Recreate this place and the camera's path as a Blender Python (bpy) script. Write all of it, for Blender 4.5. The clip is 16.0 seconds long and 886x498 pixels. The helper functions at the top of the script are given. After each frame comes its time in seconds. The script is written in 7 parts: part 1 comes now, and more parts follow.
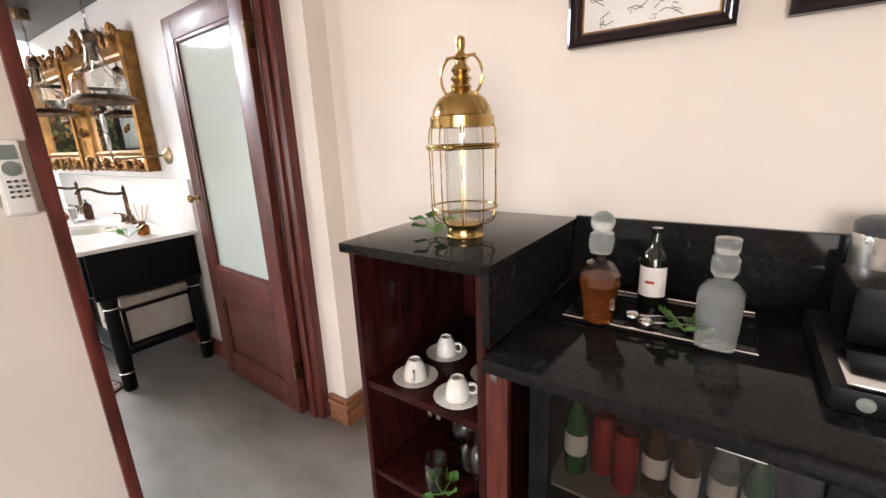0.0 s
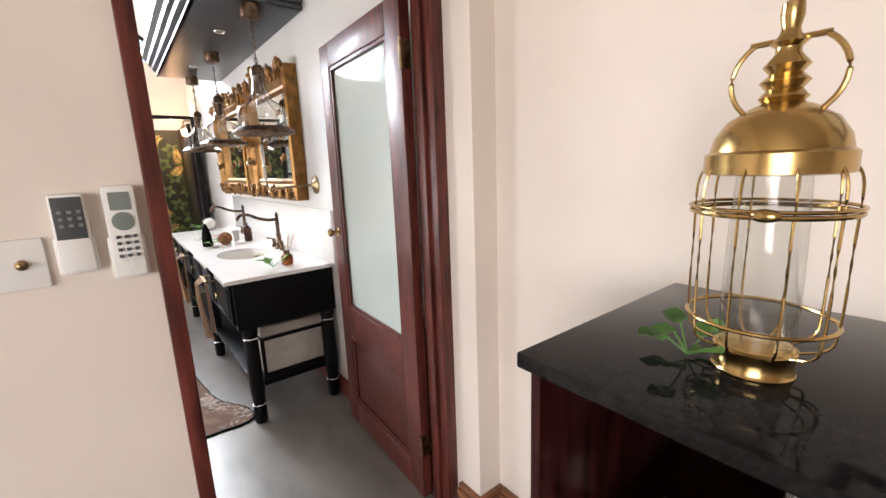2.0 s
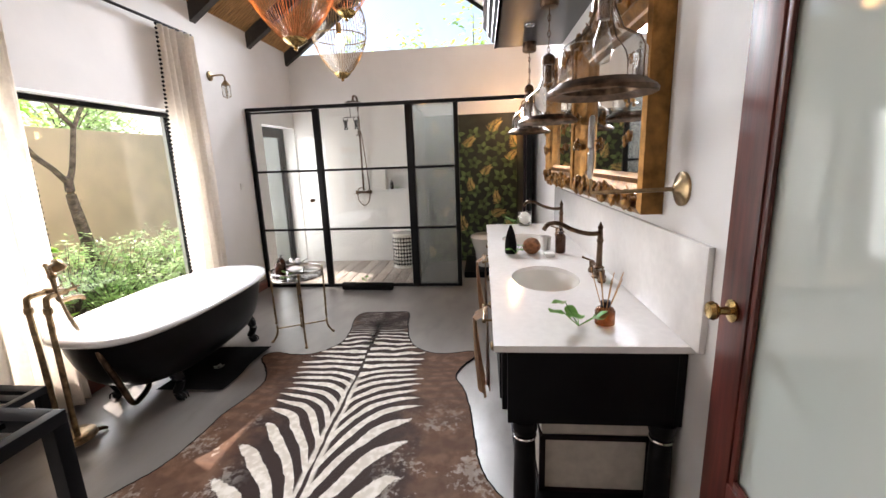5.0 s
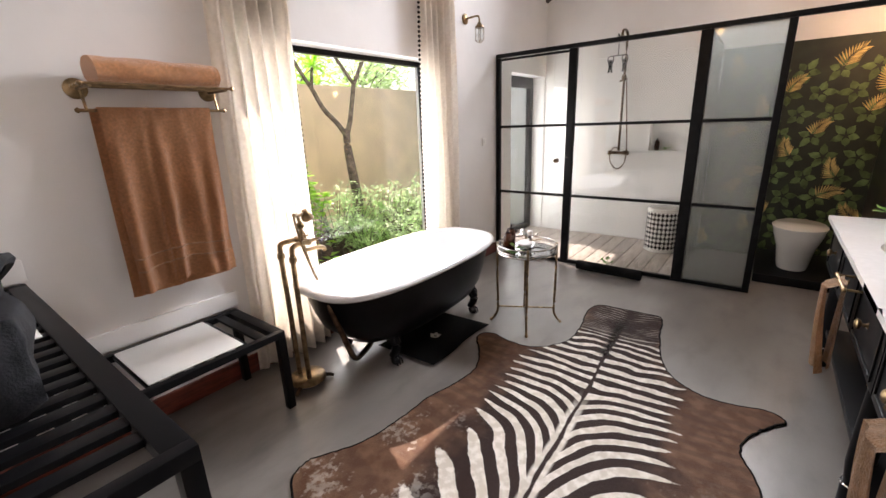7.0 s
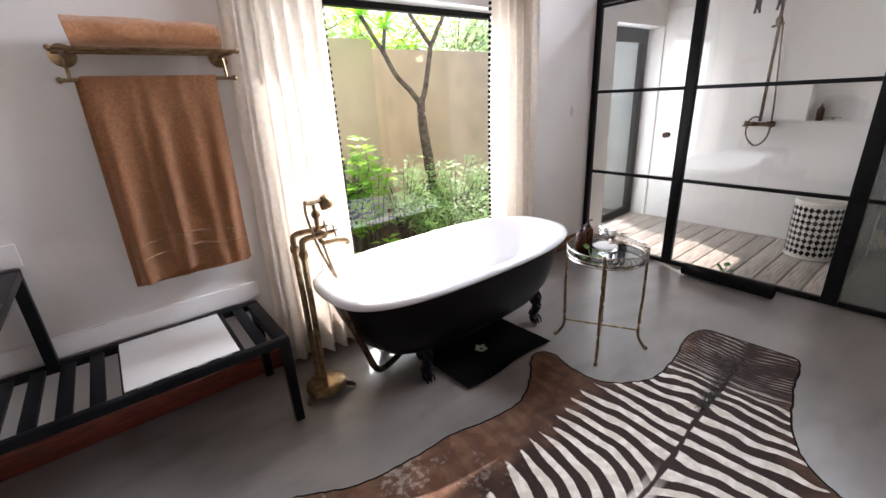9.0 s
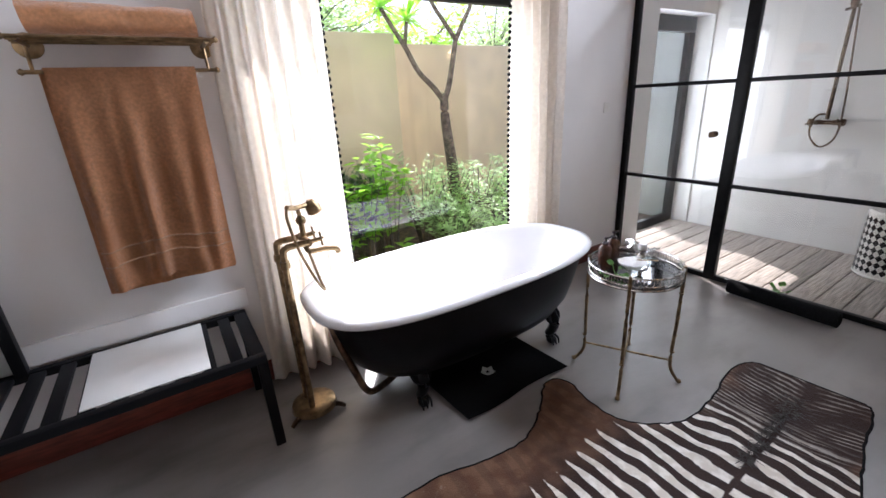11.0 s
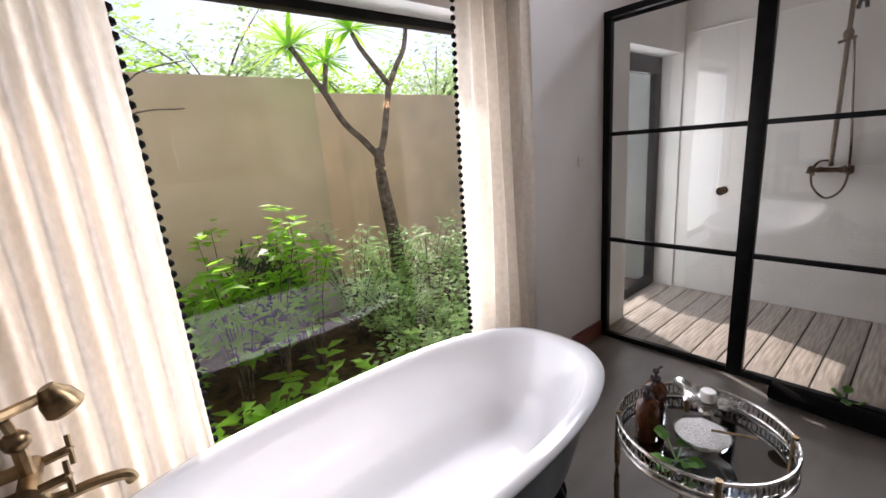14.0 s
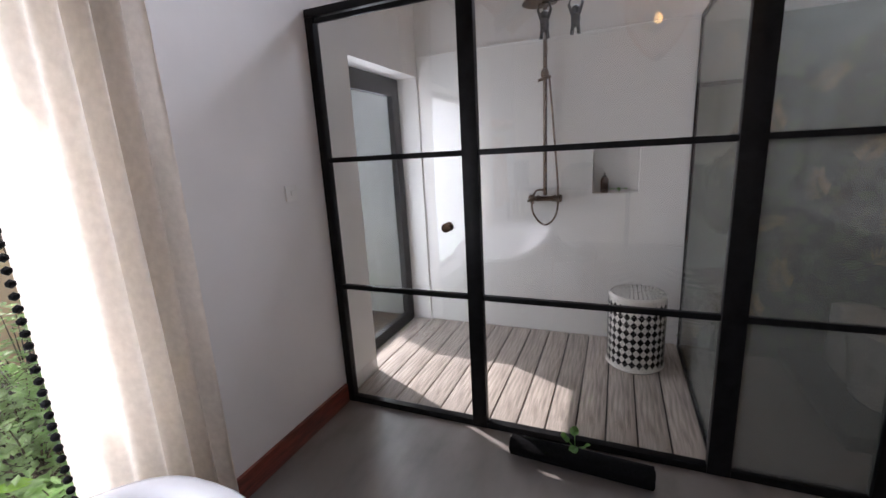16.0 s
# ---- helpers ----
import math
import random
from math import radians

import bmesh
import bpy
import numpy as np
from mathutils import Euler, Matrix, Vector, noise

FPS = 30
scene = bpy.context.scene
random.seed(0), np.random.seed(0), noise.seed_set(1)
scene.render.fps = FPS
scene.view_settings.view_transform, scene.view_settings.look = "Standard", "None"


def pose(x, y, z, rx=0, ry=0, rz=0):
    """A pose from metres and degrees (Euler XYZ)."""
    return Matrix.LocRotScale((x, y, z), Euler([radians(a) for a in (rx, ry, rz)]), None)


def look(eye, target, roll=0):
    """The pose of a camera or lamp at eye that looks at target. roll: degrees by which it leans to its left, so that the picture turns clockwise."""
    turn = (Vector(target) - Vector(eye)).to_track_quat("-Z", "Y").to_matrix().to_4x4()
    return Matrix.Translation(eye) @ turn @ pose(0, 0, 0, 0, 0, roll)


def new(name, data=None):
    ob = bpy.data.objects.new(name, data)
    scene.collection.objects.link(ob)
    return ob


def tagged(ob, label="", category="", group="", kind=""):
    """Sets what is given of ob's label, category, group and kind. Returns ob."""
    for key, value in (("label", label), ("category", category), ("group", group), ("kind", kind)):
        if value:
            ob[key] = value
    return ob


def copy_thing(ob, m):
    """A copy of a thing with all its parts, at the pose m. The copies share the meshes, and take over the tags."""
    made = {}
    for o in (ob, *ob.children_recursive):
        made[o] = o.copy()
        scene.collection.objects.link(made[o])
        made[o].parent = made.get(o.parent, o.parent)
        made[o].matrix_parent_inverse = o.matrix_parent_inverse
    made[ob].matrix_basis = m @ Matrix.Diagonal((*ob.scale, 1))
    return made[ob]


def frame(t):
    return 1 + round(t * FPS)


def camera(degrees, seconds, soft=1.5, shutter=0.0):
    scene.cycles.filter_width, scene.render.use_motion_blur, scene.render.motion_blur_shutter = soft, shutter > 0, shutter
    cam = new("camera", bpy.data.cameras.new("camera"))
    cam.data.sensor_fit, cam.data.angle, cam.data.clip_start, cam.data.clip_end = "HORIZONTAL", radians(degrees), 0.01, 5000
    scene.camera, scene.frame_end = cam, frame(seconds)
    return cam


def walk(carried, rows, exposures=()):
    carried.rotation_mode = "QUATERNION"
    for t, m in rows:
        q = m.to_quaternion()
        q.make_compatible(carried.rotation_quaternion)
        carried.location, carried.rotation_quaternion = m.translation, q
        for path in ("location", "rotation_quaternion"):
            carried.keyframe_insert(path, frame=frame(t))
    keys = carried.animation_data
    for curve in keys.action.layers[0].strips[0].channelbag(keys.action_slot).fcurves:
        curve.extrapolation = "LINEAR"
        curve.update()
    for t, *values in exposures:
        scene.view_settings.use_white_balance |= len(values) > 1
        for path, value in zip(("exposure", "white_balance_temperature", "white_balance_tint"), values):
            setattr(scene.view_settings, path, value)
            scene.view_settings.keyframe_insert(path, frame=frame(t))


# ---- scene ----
cam = camera(93.5, 16.0)
PATH = [
    (0, (0.109, 0.217, 1.379), (-1.007, 1.794, 0.859), -2.3),
    (0.5, (0.038, 0.232, 1.388), (-1.173, 1.752, 0.917), -2.0),
    (1, (-0.039, 0.314, 1.414), (-1.388, 1.734, 1.005), -2.1),
    (1.5, (-0.129, 0.401, 1.423), (-1.571, 1.729, 1.025), -2.1),
    (2, (-0.299, 0.45, 1.427), (-1.851, 1.648, 1.03), -2.2),
    (2.5, (-0.514, 0.484, 1.425), (-2.178, 1.515, 1.015), -2.2),
    (3, (-0.759, 0.551, 1.441), (-2.52, 1.41, 1.042), -2.0),
    (3.5, (-0.973, 0.604, 1.446), (-2.813, 1.282, 1.052), -1.8),
    (4, (-1.165, 0.661, 1.46), (-3.085, 1.052, 1.057), -2.1),
    (4.5, (-1.307, 0.756, 1.46), (-3.262, 0.856, 1.049), -2.0),
    (5, (-1.414, 0.793, 1.455), (-3.359, 0.599, 1.034), -2.1),
    (5.2, (-1.475, 0.793, 1.458), (-3.401, 0.461, 1.032), -2.3),
    (7.3, (-2.139, 0.444, 1.423), (-3.58, -0.815, 0.84), -2.3),
    (7.5, (-2.201, 0.416, 1.423), (-3.594, -0.892, 0.834), -2.4),
    (8, (-2.348, 0.384, 1.41), (-3.641, -1.007, 0.781), -2.6),
    (8.5, (-2.504, 0.384, 1.414), (-3.716, -1.061, 0.749), -2.9),
    (10.8, (-2.884, 0.261, 1.371), (-3.908, -1.312, 0.68), -3.2),
    (11, (-2.904, 0.277, 1.378), (-3.918, -1.307, 0.697), -3.3),
    (11.5, (-2.956, 0.224, 1.38), (-3.975, -1.376, 0.748), -3.6),
    (12, (-3.024, 0.089, 1.394), (-4.048, -1.531, 0.823), -4.1),
    (12.5, (-3.139, -0.031, 1.398), (-4.147, -1.674, 0.867), -4.5),
    (13, (-3.278, -0.139, 1.409), (-4.283, -1.794, 0.911), -4.6),
    (13.5, (-3.4, -0.275, 1.395), (-4.474, -1.89, 0.908), -4.8),
    (14, (-3.513, -0.43, 1.389), (-4.752, -1.926, 0.913), -4.7),
    (14.5, (-3.696, -0.475, 1.386), (-5.102, -1.814, 0.904), -4.7),
    (15, (-3.92, -0.433, 1.423), (-5.485, -1.574, 0.923), -4.3),
    (15.5, (-4.091, -0.407, 1.408), (-5.78, -1.363, 0.923), -3.9),
    (16, (-4.285, -0.433, 1.382), (-6.081, -1.192, 0.937), -3.2),
]
EXPOSURES = [(0, 1.75, 6650, 15), (2.5, 1.7, 6500, 15), (4, 1.55, 6550, 17), (5, 1.1, 6750, 18), (7.5, 1.0, 6850, 20), (8.5, 0.92, 6550, 20), (11, 0.85, 6000, 19),
             (12.5, 0.66, 6050, 19), (13.5, 0.3, 6200, 20), (14.5, -0.1, 6750, 23), (15, -0.12, 6750, 24), (15.5, 0.05, 6500, 26), (16, 0.25, 6150, 22)]
walk(cam, [(t, look(eye, target, roll)) for t, eye, target, roll in PATH], EXPOSURES)

# ---- world, sun, window light, bedroom fill ----
SUN_DIR = Vector((0.43, 0.90, -1.13)).normalized()      # the way the sunlight travels
world = bpy.data.worlds.new("sky")
scene.world = world
world.use_nodes = True
wn = world.node_tree
wn.nodes.clear()
sky = wn.nodes.new("ShaderNodeTexSky")
sky.sky_type, sky.sun_disc = "NISHITA", False
sky.sun_elevation = math.asin(-SUN_DIR.z)
sky.sun_rotation = math.atan2(-SUN_DIR.x, -SUN_DIR.y)
sky.air_density, sky.dust_density = 1.0, 2.0
bg = wn.nodes.new("ShaderNodeBackground")
bg.inputs["Strength"].default_value = 0.15
wo = wn.nodes.new("ShaderNodeOutputWorld")
wn.links.new(sky.outputs[0], bg.inputs[0])
wn.links.new(bg.outputs[0], wo.inputs[0])

sun = new("sun", bpy.data.lights.new("sun", "SUN"))
sun.data.energy, sun.data.angle, sun.data.color = 5.0, radians(0.6), (1.0, 0.94, 0.85)
sun.matrix_world = look((-6, -10, 12), Vector((-6, -10, 12)) + SUN_DIR)


def window_light(name, eye, target, sx, sy, watts, colour=(0.93, 0.97, 1.0)):
    lamp = new(name, bpy.data.lights.new(name, "AREA"))
    lamp.data.shape, lamp.data.size, lamp.data.size_y = "RECTANGLE", sx, sy
    lamp.data.energy, lamp.data.color = watts, colour
    lamp.matrix_world = look(eye, target)
    return lamp


bath_light = window_light("bath_window_light", (-4.22, -1.975, 1.12), (-4.22, -0.9, 1.12), 1.6, 1.5, 22, (0.90, 0.96, 1.0))
bath_light.data.spread = radians(160)
gable_light = window_light("gable_light", (-7.24, -0.2, 3.3), (-2.3, -0.1, 0.7), 1.8, 0.8, 44, (0.86, 0.94, 1.0))
gable_light.data.spread = radians(82)
# added fill lamp in an unseen bedroom opening, brightens bar and doorway
bedroom_fill = window_light("bedroom_fill_light", (1.2, -3.25, 1.5), (-1.7, 0.9, 0.5), 2.4, 1.8, 23, (1.0, 0.97, 0.94))
bedroom_fill.data.spread = radians(120)
lamp = new("sconce_glow", bpy.data.lights.new("sconce_glow", "POINT"))
lamp.data.energy, lamp.data.color, lamp.data.shadow_soft_size = 7, (1.0, 0.6, 0.3), 0.05
lamp.location = (-6.75, 1.19, 1.97)
window_light("shower_door_light", (-6.8, -2.1, 1.0), (-6.8, 0, 0.8), 0.6, 1.7, 12)

# ---- materials ----


def mat(name, colour, rough=0.6, metal=0.0, vary=0.08, scale=6.0, bump=0.0, bump_scale=60.0, stain=None, stain_scale=1.3,
        transmission=0.0, ior=1.45, coat=0.0, stretch=(1, 1, 1), sheen=0.0, rough_vary=0.1, island=0.0, alpha=1.0, emit=None, sub=0.0):
    m = bpy.data.materials.new(name)
    m.use_nodes = True
    nt = m.node_tree
    b = nt.nodes["Principled BSDF"]
    tc = nt.nodes.new("ShaderNodeTexCoord")
    mp = nt.nodes.new("ShaderNodeMapping")
    mp.inputs["Scale"].default_value = stretch
    nt.links.new(tc.outputs["Object"], mp.inputs[0])
    n1 = nt.nodes.new("ShaderNodeTexNoise")
    n1.inputs["Scale"].default_value, n1.inputs["Detail"].default_value = scale, 6
    nt.links.new(mp.outputs[0], n1.inputs["Vector"])
    ramp = nt.nodes.new("ShaderNodeValToRGB")
    lo = [max(0.0, c * (1 - 2 * vary)) for c in colour]
    hi = [min(1.0, c * (1 + 2 * vary)) for c in colour]
    ramp.color_ramp.elements[0].position, ramp.color_ramp.elements[1].position = 0.3, 0.7
    ramp.color_ramp.elements[0].color, ramp.color_ramp.elements[1].color = (*lo, 1), (*hi, 1)
    nt.links.new(n1.outputs[0], ramp.inputs[0])
    out = ramp.outputs[0]
    if stain:
        n2 = nt.nodes.new("ShaderNodeTexNoise")
        n2.inputs["Scale"].default_value, n2.inputs["Detail"].default_value = stain_scale, 4
        nt.links.new(mp.outputs[0], n2.inputs["Vector"])
        r2 = nt.nodes.new("ShaderNodeMapRange")
        r2.inputs[1].default_value, r2.inputs[2].default_value, r2.inputs[4].default_value = 0.45, 0.75, 0.8
        nt.links.new(n2.outputs[0], r2.inputs[0])
        mx = nt.nodes.new("ShaderNodeMixRGB")
        mx.inputs[2].default_value = (*stain, 1)
        nt.links.new(r2.outputs[0], mx.inputs[0])
        nt.links.new(out, mx.inputs[1])
        out = mx.outputs[0]
    if island:
        oi = nt.nodes.new("ShaderNodeObjectInfo")
        gi = nt.nodes.new("ShaderNodeNewGeometry")
        ad = nt.nodes.new("ShaderNodeMath")
        ad.operation = "ADD"
        nt.links.new(oi.outputs["Random"], ad.inputs[0])
        nt.links.new(gi.outputs["Random Per Island"], ad.inputs[1])
        fr = nt.nodes.new("ShaderNodeMath")
        fr.operation = "FRACT"
        nt.links.new(ad.outputs[0], fr.inputs[0])
        mr = nt.nodes.new("ShaderNodeMapRange")
        mr.inputs[3].default_value, mr.inputs[4].default_value = 1 - island, 1 + island
        nt.links.new(fr.outputs[0], mr.inputs[0])
        hs = nt.nodes.new("ShaderNodeHueSaturation")
        nt.links.new(mr.outputs[0], hs.inputs["Value"])
        nt.links.new(out, hs.inputs["Color"])
        out = hs.outputs[0]
    nt.links.new(out, b.inputs["Base Color"])
    rr = nt.nodes.new("ShaderNodeMapRange")
    rr.inputs[3].default_value, rr.inputs[4].default_value = max(0.02, rough * (1 - rough_vary)), min(1, rough * (1 + rough_vary))
    nt.links.new(n1.outputs[0], rr.inputs[0])
    nt.links.new(rr.outputs[0], b.inputs["Roughness"])
    b.inputs["Metallic"].default_value = metal
    b.inputs["Transmission Weight"].default_value = transmission
    b.inputs["IOR"].default_value = ior
    b.inputs["Coat Weight"].default_value = coat
    b.inputs["Coat Roughness"].default_value = 0.08
    b.inputs["Sheen Weight"].default_value = sheen
    b.inputs["Alpha"].default_value = alpha
    if sub:
        b.inputs["Subsurface Weight"].default_value = sub
        b.inputs["Subsurface Radius"].default_value = (0.02, 0.02, 0.02)
    if emit:
        b.inputs["Emission Color"].default_value = (*emit[0], 1)
        b.inputs["Emission Strength"].default_value = emit[1]
    if bump:
        n3 = nt.nodes.new("ShaderNodeTexNoise")
        n3.inputs["Scale"].default_value, n3.inputs["Detail"].default_value = bump_scale, 5
        nt.links.new(mp.outputs[0], n3.inputs["Vector"])
        bp = nt.nodes.new("ShaderNodeBump")
        bp.inputs["Strength"].default_value, bp.inputs["Distance"].default_value = bump, 0.01
        nt.links.new(n3.outputs[0], bp.inputs["Height"])
        nt.links.new(bp.outputs[0], b.inputs["Normal"])
    return m


def cloth_mat(name, colour, through_light):
    """Cloth that lets some light through."""
    m = mat(name, colour, 0.9, vary=0.05, scale=40, bump=0.25, bump_scale=500, sheen=0.2)
    nt = m.node_tree
    b = nt.nodes["Principled BSDF"]
    tr = nt.nodes.new("ShaderNodeBsdfTranslucent")
    tr.inputs[0].default_value = (colour[0], colour[1] * 0.93, colour[2] * 0.84, 1)
    mix = nt.nodes.new("ShaderNodeMixShader")
    mix.inputs[0].default_value = through_light
    nt.links.new(b.outputs[0], mix.inputs[1])
    nt.links.new(tr.outputs[0], mix.inputs[2])
    nt.links.new(mix.outputs[0], nt.nodes["Material Output"].inputs[0])
    return m


def pane_mat(name, tint, frost=0.0, clear=0.0, gloss=(0.05, 0.3), power=4.0):
    """Thin glass: mostly clear, with a mirror share that grows at a slant; frost scatters what passes."""
    m = bpy.data.materials.new(name)
    m.use_nodes = True
    nt = m.node_tree
    nt.nodes.remove(nt.nodes["Principled BSDF"])
    gl = nt.nodes.new("ShaderNodeBsdfGlossy")
    gl.inputs["Roughness"].default_value = 0.02 if not frost else 0.06
    fr = nt.nodes.new("ShaderNodeLayerWeight")
    fr.inputs[0].default_value = 0.5
    pw = nt.nodes.new("ShaderNodeMath")
    pw.operation = "POWER"
    pw.inputs[1].default_value = power
    nt.links.new(fr.outputs["Facing"], pw.inputs[0])
    sh = nt.nodes.new("ShaderNodeMapRange")
    sh.inputs[3].default_value, sh.inputs[4].default_value = gloss
    nt.links.new(pw.outputs[0], sh.inputs[0])
    mix = nt.nodes.new("ShaderNodeMixShader")
    nt.links.new(sh.outputs[0], mix.inputs[0])
    if frost:
        a = nt.nodes.new("ShaderNodeBsdfTranslucent")
        a.inputs[0].default_value = (*tint, 1)
        d = nt.nodes.new("ShaderNodeBsdfDiffuse")
        d.inputs["Color"].default_value = (*tint, 1)
        m2 = nt.nodes.new("ShaderNodeMixShader")
        m2.inputs[0].default_value = frost
        nt.links.new(a.outputs[0], m2.inputs[1])
        nt.links.new(d.outputs[0], m2.inputs[2])
        if clear:
            c = nt.nodes.new("ShaderNodeBsdfTransparent")
            m3 = nt.nodes.new("ShaderNodeMixShader")
            m3.inputs[0].default_value = clear
            nt.links.new(m2.outputs[0], m3.inputs[1])
            nt.links.new(c.outputs[0], m3.inputs[2])
            m2 = m3
        nt.links.new(m2.outputs[0], mix.inputs[1])
    else:
        a = nt.nodes.new("ShaderNodeBsdfTransparent")
        a.inputs[0].default_value = (*tint, 1)
        nt.links.new(a.outputs[0], mix.inputs[1])
    nt.links.new(gl.outputs[0], mix.inputs[2])
    nt.links.new(mix.outputs[0], nt.nodes["Material Output"].inputs[0])
    return m


M_WALL = mat("white_plaster", (0.80, 0.785, 0.77), 0.55, vary=0.02, scale=2.5, bump=0.12, bump_scale=14, stain=(0.76, 0.745, 0.73))
M_WALL_BED = mat("cream_plaster", (0.77, 0.695, 0.62), 0.5, vary=0.03, scale=2.0, bump=0.12, bump_scale=12, stain=(0.73, 0.655, 0.58))
M_FLOOR = mat("cement_screed", (0.200, 0.182, 0.166), 0.34, vary=0.13, scale=3.2, bump=0.06, bump_scale=26, stain=(0.155, 0.141, 0.129), stain_scale=1.6, coat=0.5, stretch=(1, 2.2, 1), rough_vary=0.1)
M_FLOOR.node_tree.nodes["Principled BSDF"].inputs["Coat Roughness"].default_value = 0.28
M_MAHOG = mat("red_mahogany", (0.095, 0.020, 0.014), 0.42, vary=0.3, scale=9, stretch=(6, 6, 0.6), bump=0.04, bump_scale=50, coat=0.06)
M_SKIRT = mat("oak_skirting", (0.24, 0.10, 0.045), 0.35, vary=0.25, scale=10, stretch=(1, 1, 8), coat=0.3)
M_REDSKIRT = mat("red_skirting", (0.17, 0.04, 0.025), 0.35, vary=0.2, scale=10, stretch=(1, 1, 6), coat=0.3)
M_BLACK = mat("black_steel", (0.007, 0.007, 0.0075), 0.35, vary=0.2, scale=20, rough_vary=0.3)
M_BLACKWOOD = mat("black_painted_wood", (0.006, 0.006, 0.007), 0.42, vary=0.08, scale=5)
M_GREYWOOD = mat("charcoal_painted_wood", (0.045, 0.048, 0.055), 0.38, vary=0.15, scale=8, bump=0.03, stretch=(1, 8, 1))
M_STONE_BLACK = mat("black_granite", (0.010, 0.0098, 0.0098), 0.06, vary=0.2, scale=140, stain=(0.021, 0.02, 0.02), stain_scale=60)
M_STONE_WHITE = mat("white_stone", (0.82, 0.80, 0.78), 0.12, vary=0.02, scale=30, stain=(0.78, 0.75, 0.72), stain_scale=4)
M_REED = mat("reed_ceiling", (0.36, 0.20, 0.08), 0.8, vary=0.35, scale=12, stretch=(30, 0.6, 0.6), bump=0.6, bump_scale=20)
M_BEAM = mat("dark_rafter_wood", (0.030, 0.026, 0.024), 0.55, vary=0.3, scale=8, stretch=(6, 1, 1), bump=0.1)
M_DECK = mat("grey_deck_board", (0.38, 0.33, 0.29), 0.6, vary=0.18, scale=9, stretch=(0.7, 9, 9), bump=0.15, bump_scale=60, island=0.12)
M_WINDOWGLASS = pane_mat("window_glass", (0.97, 0.98, 0.97), gloss=(0.03, 0.28))
M_GLASS = pane_mat("clear_glass", (0.97, 0.98, 0.97), gloss=(0.075, 0.5))
M_FROST = pane_mat("frosted_glass", (0.80, 0.86, 0.82), 0.6, gloss=(0.09, 0.5))
M_FROST_B = pane_mat("grey_frosted_glass", (0.30, 0.33, 0.31), 0.5, 0.5)
M_CURTAIN = cloth_mat("cream_linen", (0.90, 0.87, 0.83), 0.38)
# garden render in a shaded and a lit tone, the light difference painted in
M_GARDEN_SHADED = mat("ochre_render_shaded", (0.64, 0.53, 0.37), 0.85, vary=0.05, scale=3, bump=0.15, bump_scale=40, stain=(0.52, 0.43, 0.29))
M_GARDEN_LIT = mat("sand_render_lit", (0.84, 0.65, 0.44), 0.85, vary=0.05, scale=3, bump=0.15, bump_scale=40)
M_SOIL = mat("garden_soil", (0.09, 0.055, 0.03), 0.95, vary=0.4, scale=14, bump=0.6, bump_scale=30, stain=(0.16, 0.10, 0.05), stain_scale=5)
M_ENAMEL = mat("white_enamel", (0.76, 0.765, 0.78), 0.12, vary=0.01, scale=5, coat=0.5)
M_TUBBLACK = mat("black_tub_paint", (0.005, 0.005, 0.006), 0.3, vary=0.2, scale=9, bump=0.03)
M_BRASS = mat("polished_brass", (0.50, 0.34, 0.135), 0.22, 1.0, vary=0.06, scale=20)
M_OLDBRASS = mat("aged_brass", (0.27, 0.19, 0.105), 0.34, 1.0, vary=0.25, scale=30, rough_vary=0.3)
M_BRONZE = mat("oiled_bronze", (0.115, 0.075, 0.05), 0.34, 1.0, vary=0.3, scale=30, rough_vary=0.3)
M_GOLD = mat("gilt_gesso", (0.24, 0.12, 0.038), 0.42, 0.85, vary=0.25, scale=18, bump=0.2, bump_scale=60, rough_vary=0.4)
M_CHROME = mat("chrome", (0.75, 0.75, 0.76), 0.1, 1.0, vary=0.03)
M_MIRROR = mat("mirror_silver", (0.88, 0.88, 0.88), 0.02, 1.0, vary=0.0)
M_DARKMIRROR = mat("smoked_mirror", (0.34, 0.35, 0.36), 0.03, 1.0, vary=0.05)
M_TOWEL = mat("tan_terry", (0.54, 0.255, 0.115), 0.95, vary=0.10, scale=90, bump=0.55, bump_scale=420, sheen=0.45, stain=(0.42, 0.19, 0.08), stain_scale=6)
M_TOWEL2 = mat("camel_hand_towel", (0.42, 0.24, 0.12), 0.95, vary=0.12, scale=60, bump=0.8, bump_scale=250, sheen=0.4)

# ---- mesh helpers ----


def bx(bm, a, b, bevel=0.0, m=None):
    """A box between two corners, with its edges rounded off."""
    c = [(a[i] + b[i]) / 2 for i in range(3)]
    d = [abs(b[i] - a[i]) for i in range(3)]
    mt = Matrix.Translation(c) @ Matrix.Diagonal((*d, 1))
    r = bmesh.ops.create_cube(bm, size=1, matrix=(m @ mt) if m else mt)
    if bevel:
        es = {e for v in r["verts"] for e in v.link_edges}
        bmesh.ops.bevel(bm, geom=list(es), offset=min(bevel, min(d) * 0.45), segments=2, profile=0.6, affect="EDGES")
    return bm


def box(a, b, bevel=0.0):
    return bx(bmesh.new(), a, b, bevel)


def loft(bm, rings, close=True, caps=True):
    """Join rings of points into a skin."""
    rows = [[bm.verts.new(p) for p in ring] for ring in rings]
    n = len(rows[0])
    for r0, r1 in zip(rows, rows[1:]):
        for i in range(n if close else n - 1):
            j = (i + 1) % n
            try:
                bm.faces.new((r0[i], r0[j], r1[j], r1[i]))
            except ValueError:
                pass
    if caps and close:
        for ring in (list(reversed(rows[0])), rows[-1]):
            try:
                bm.faces.new(ring)
            except ValueError:
                pass
    return bm


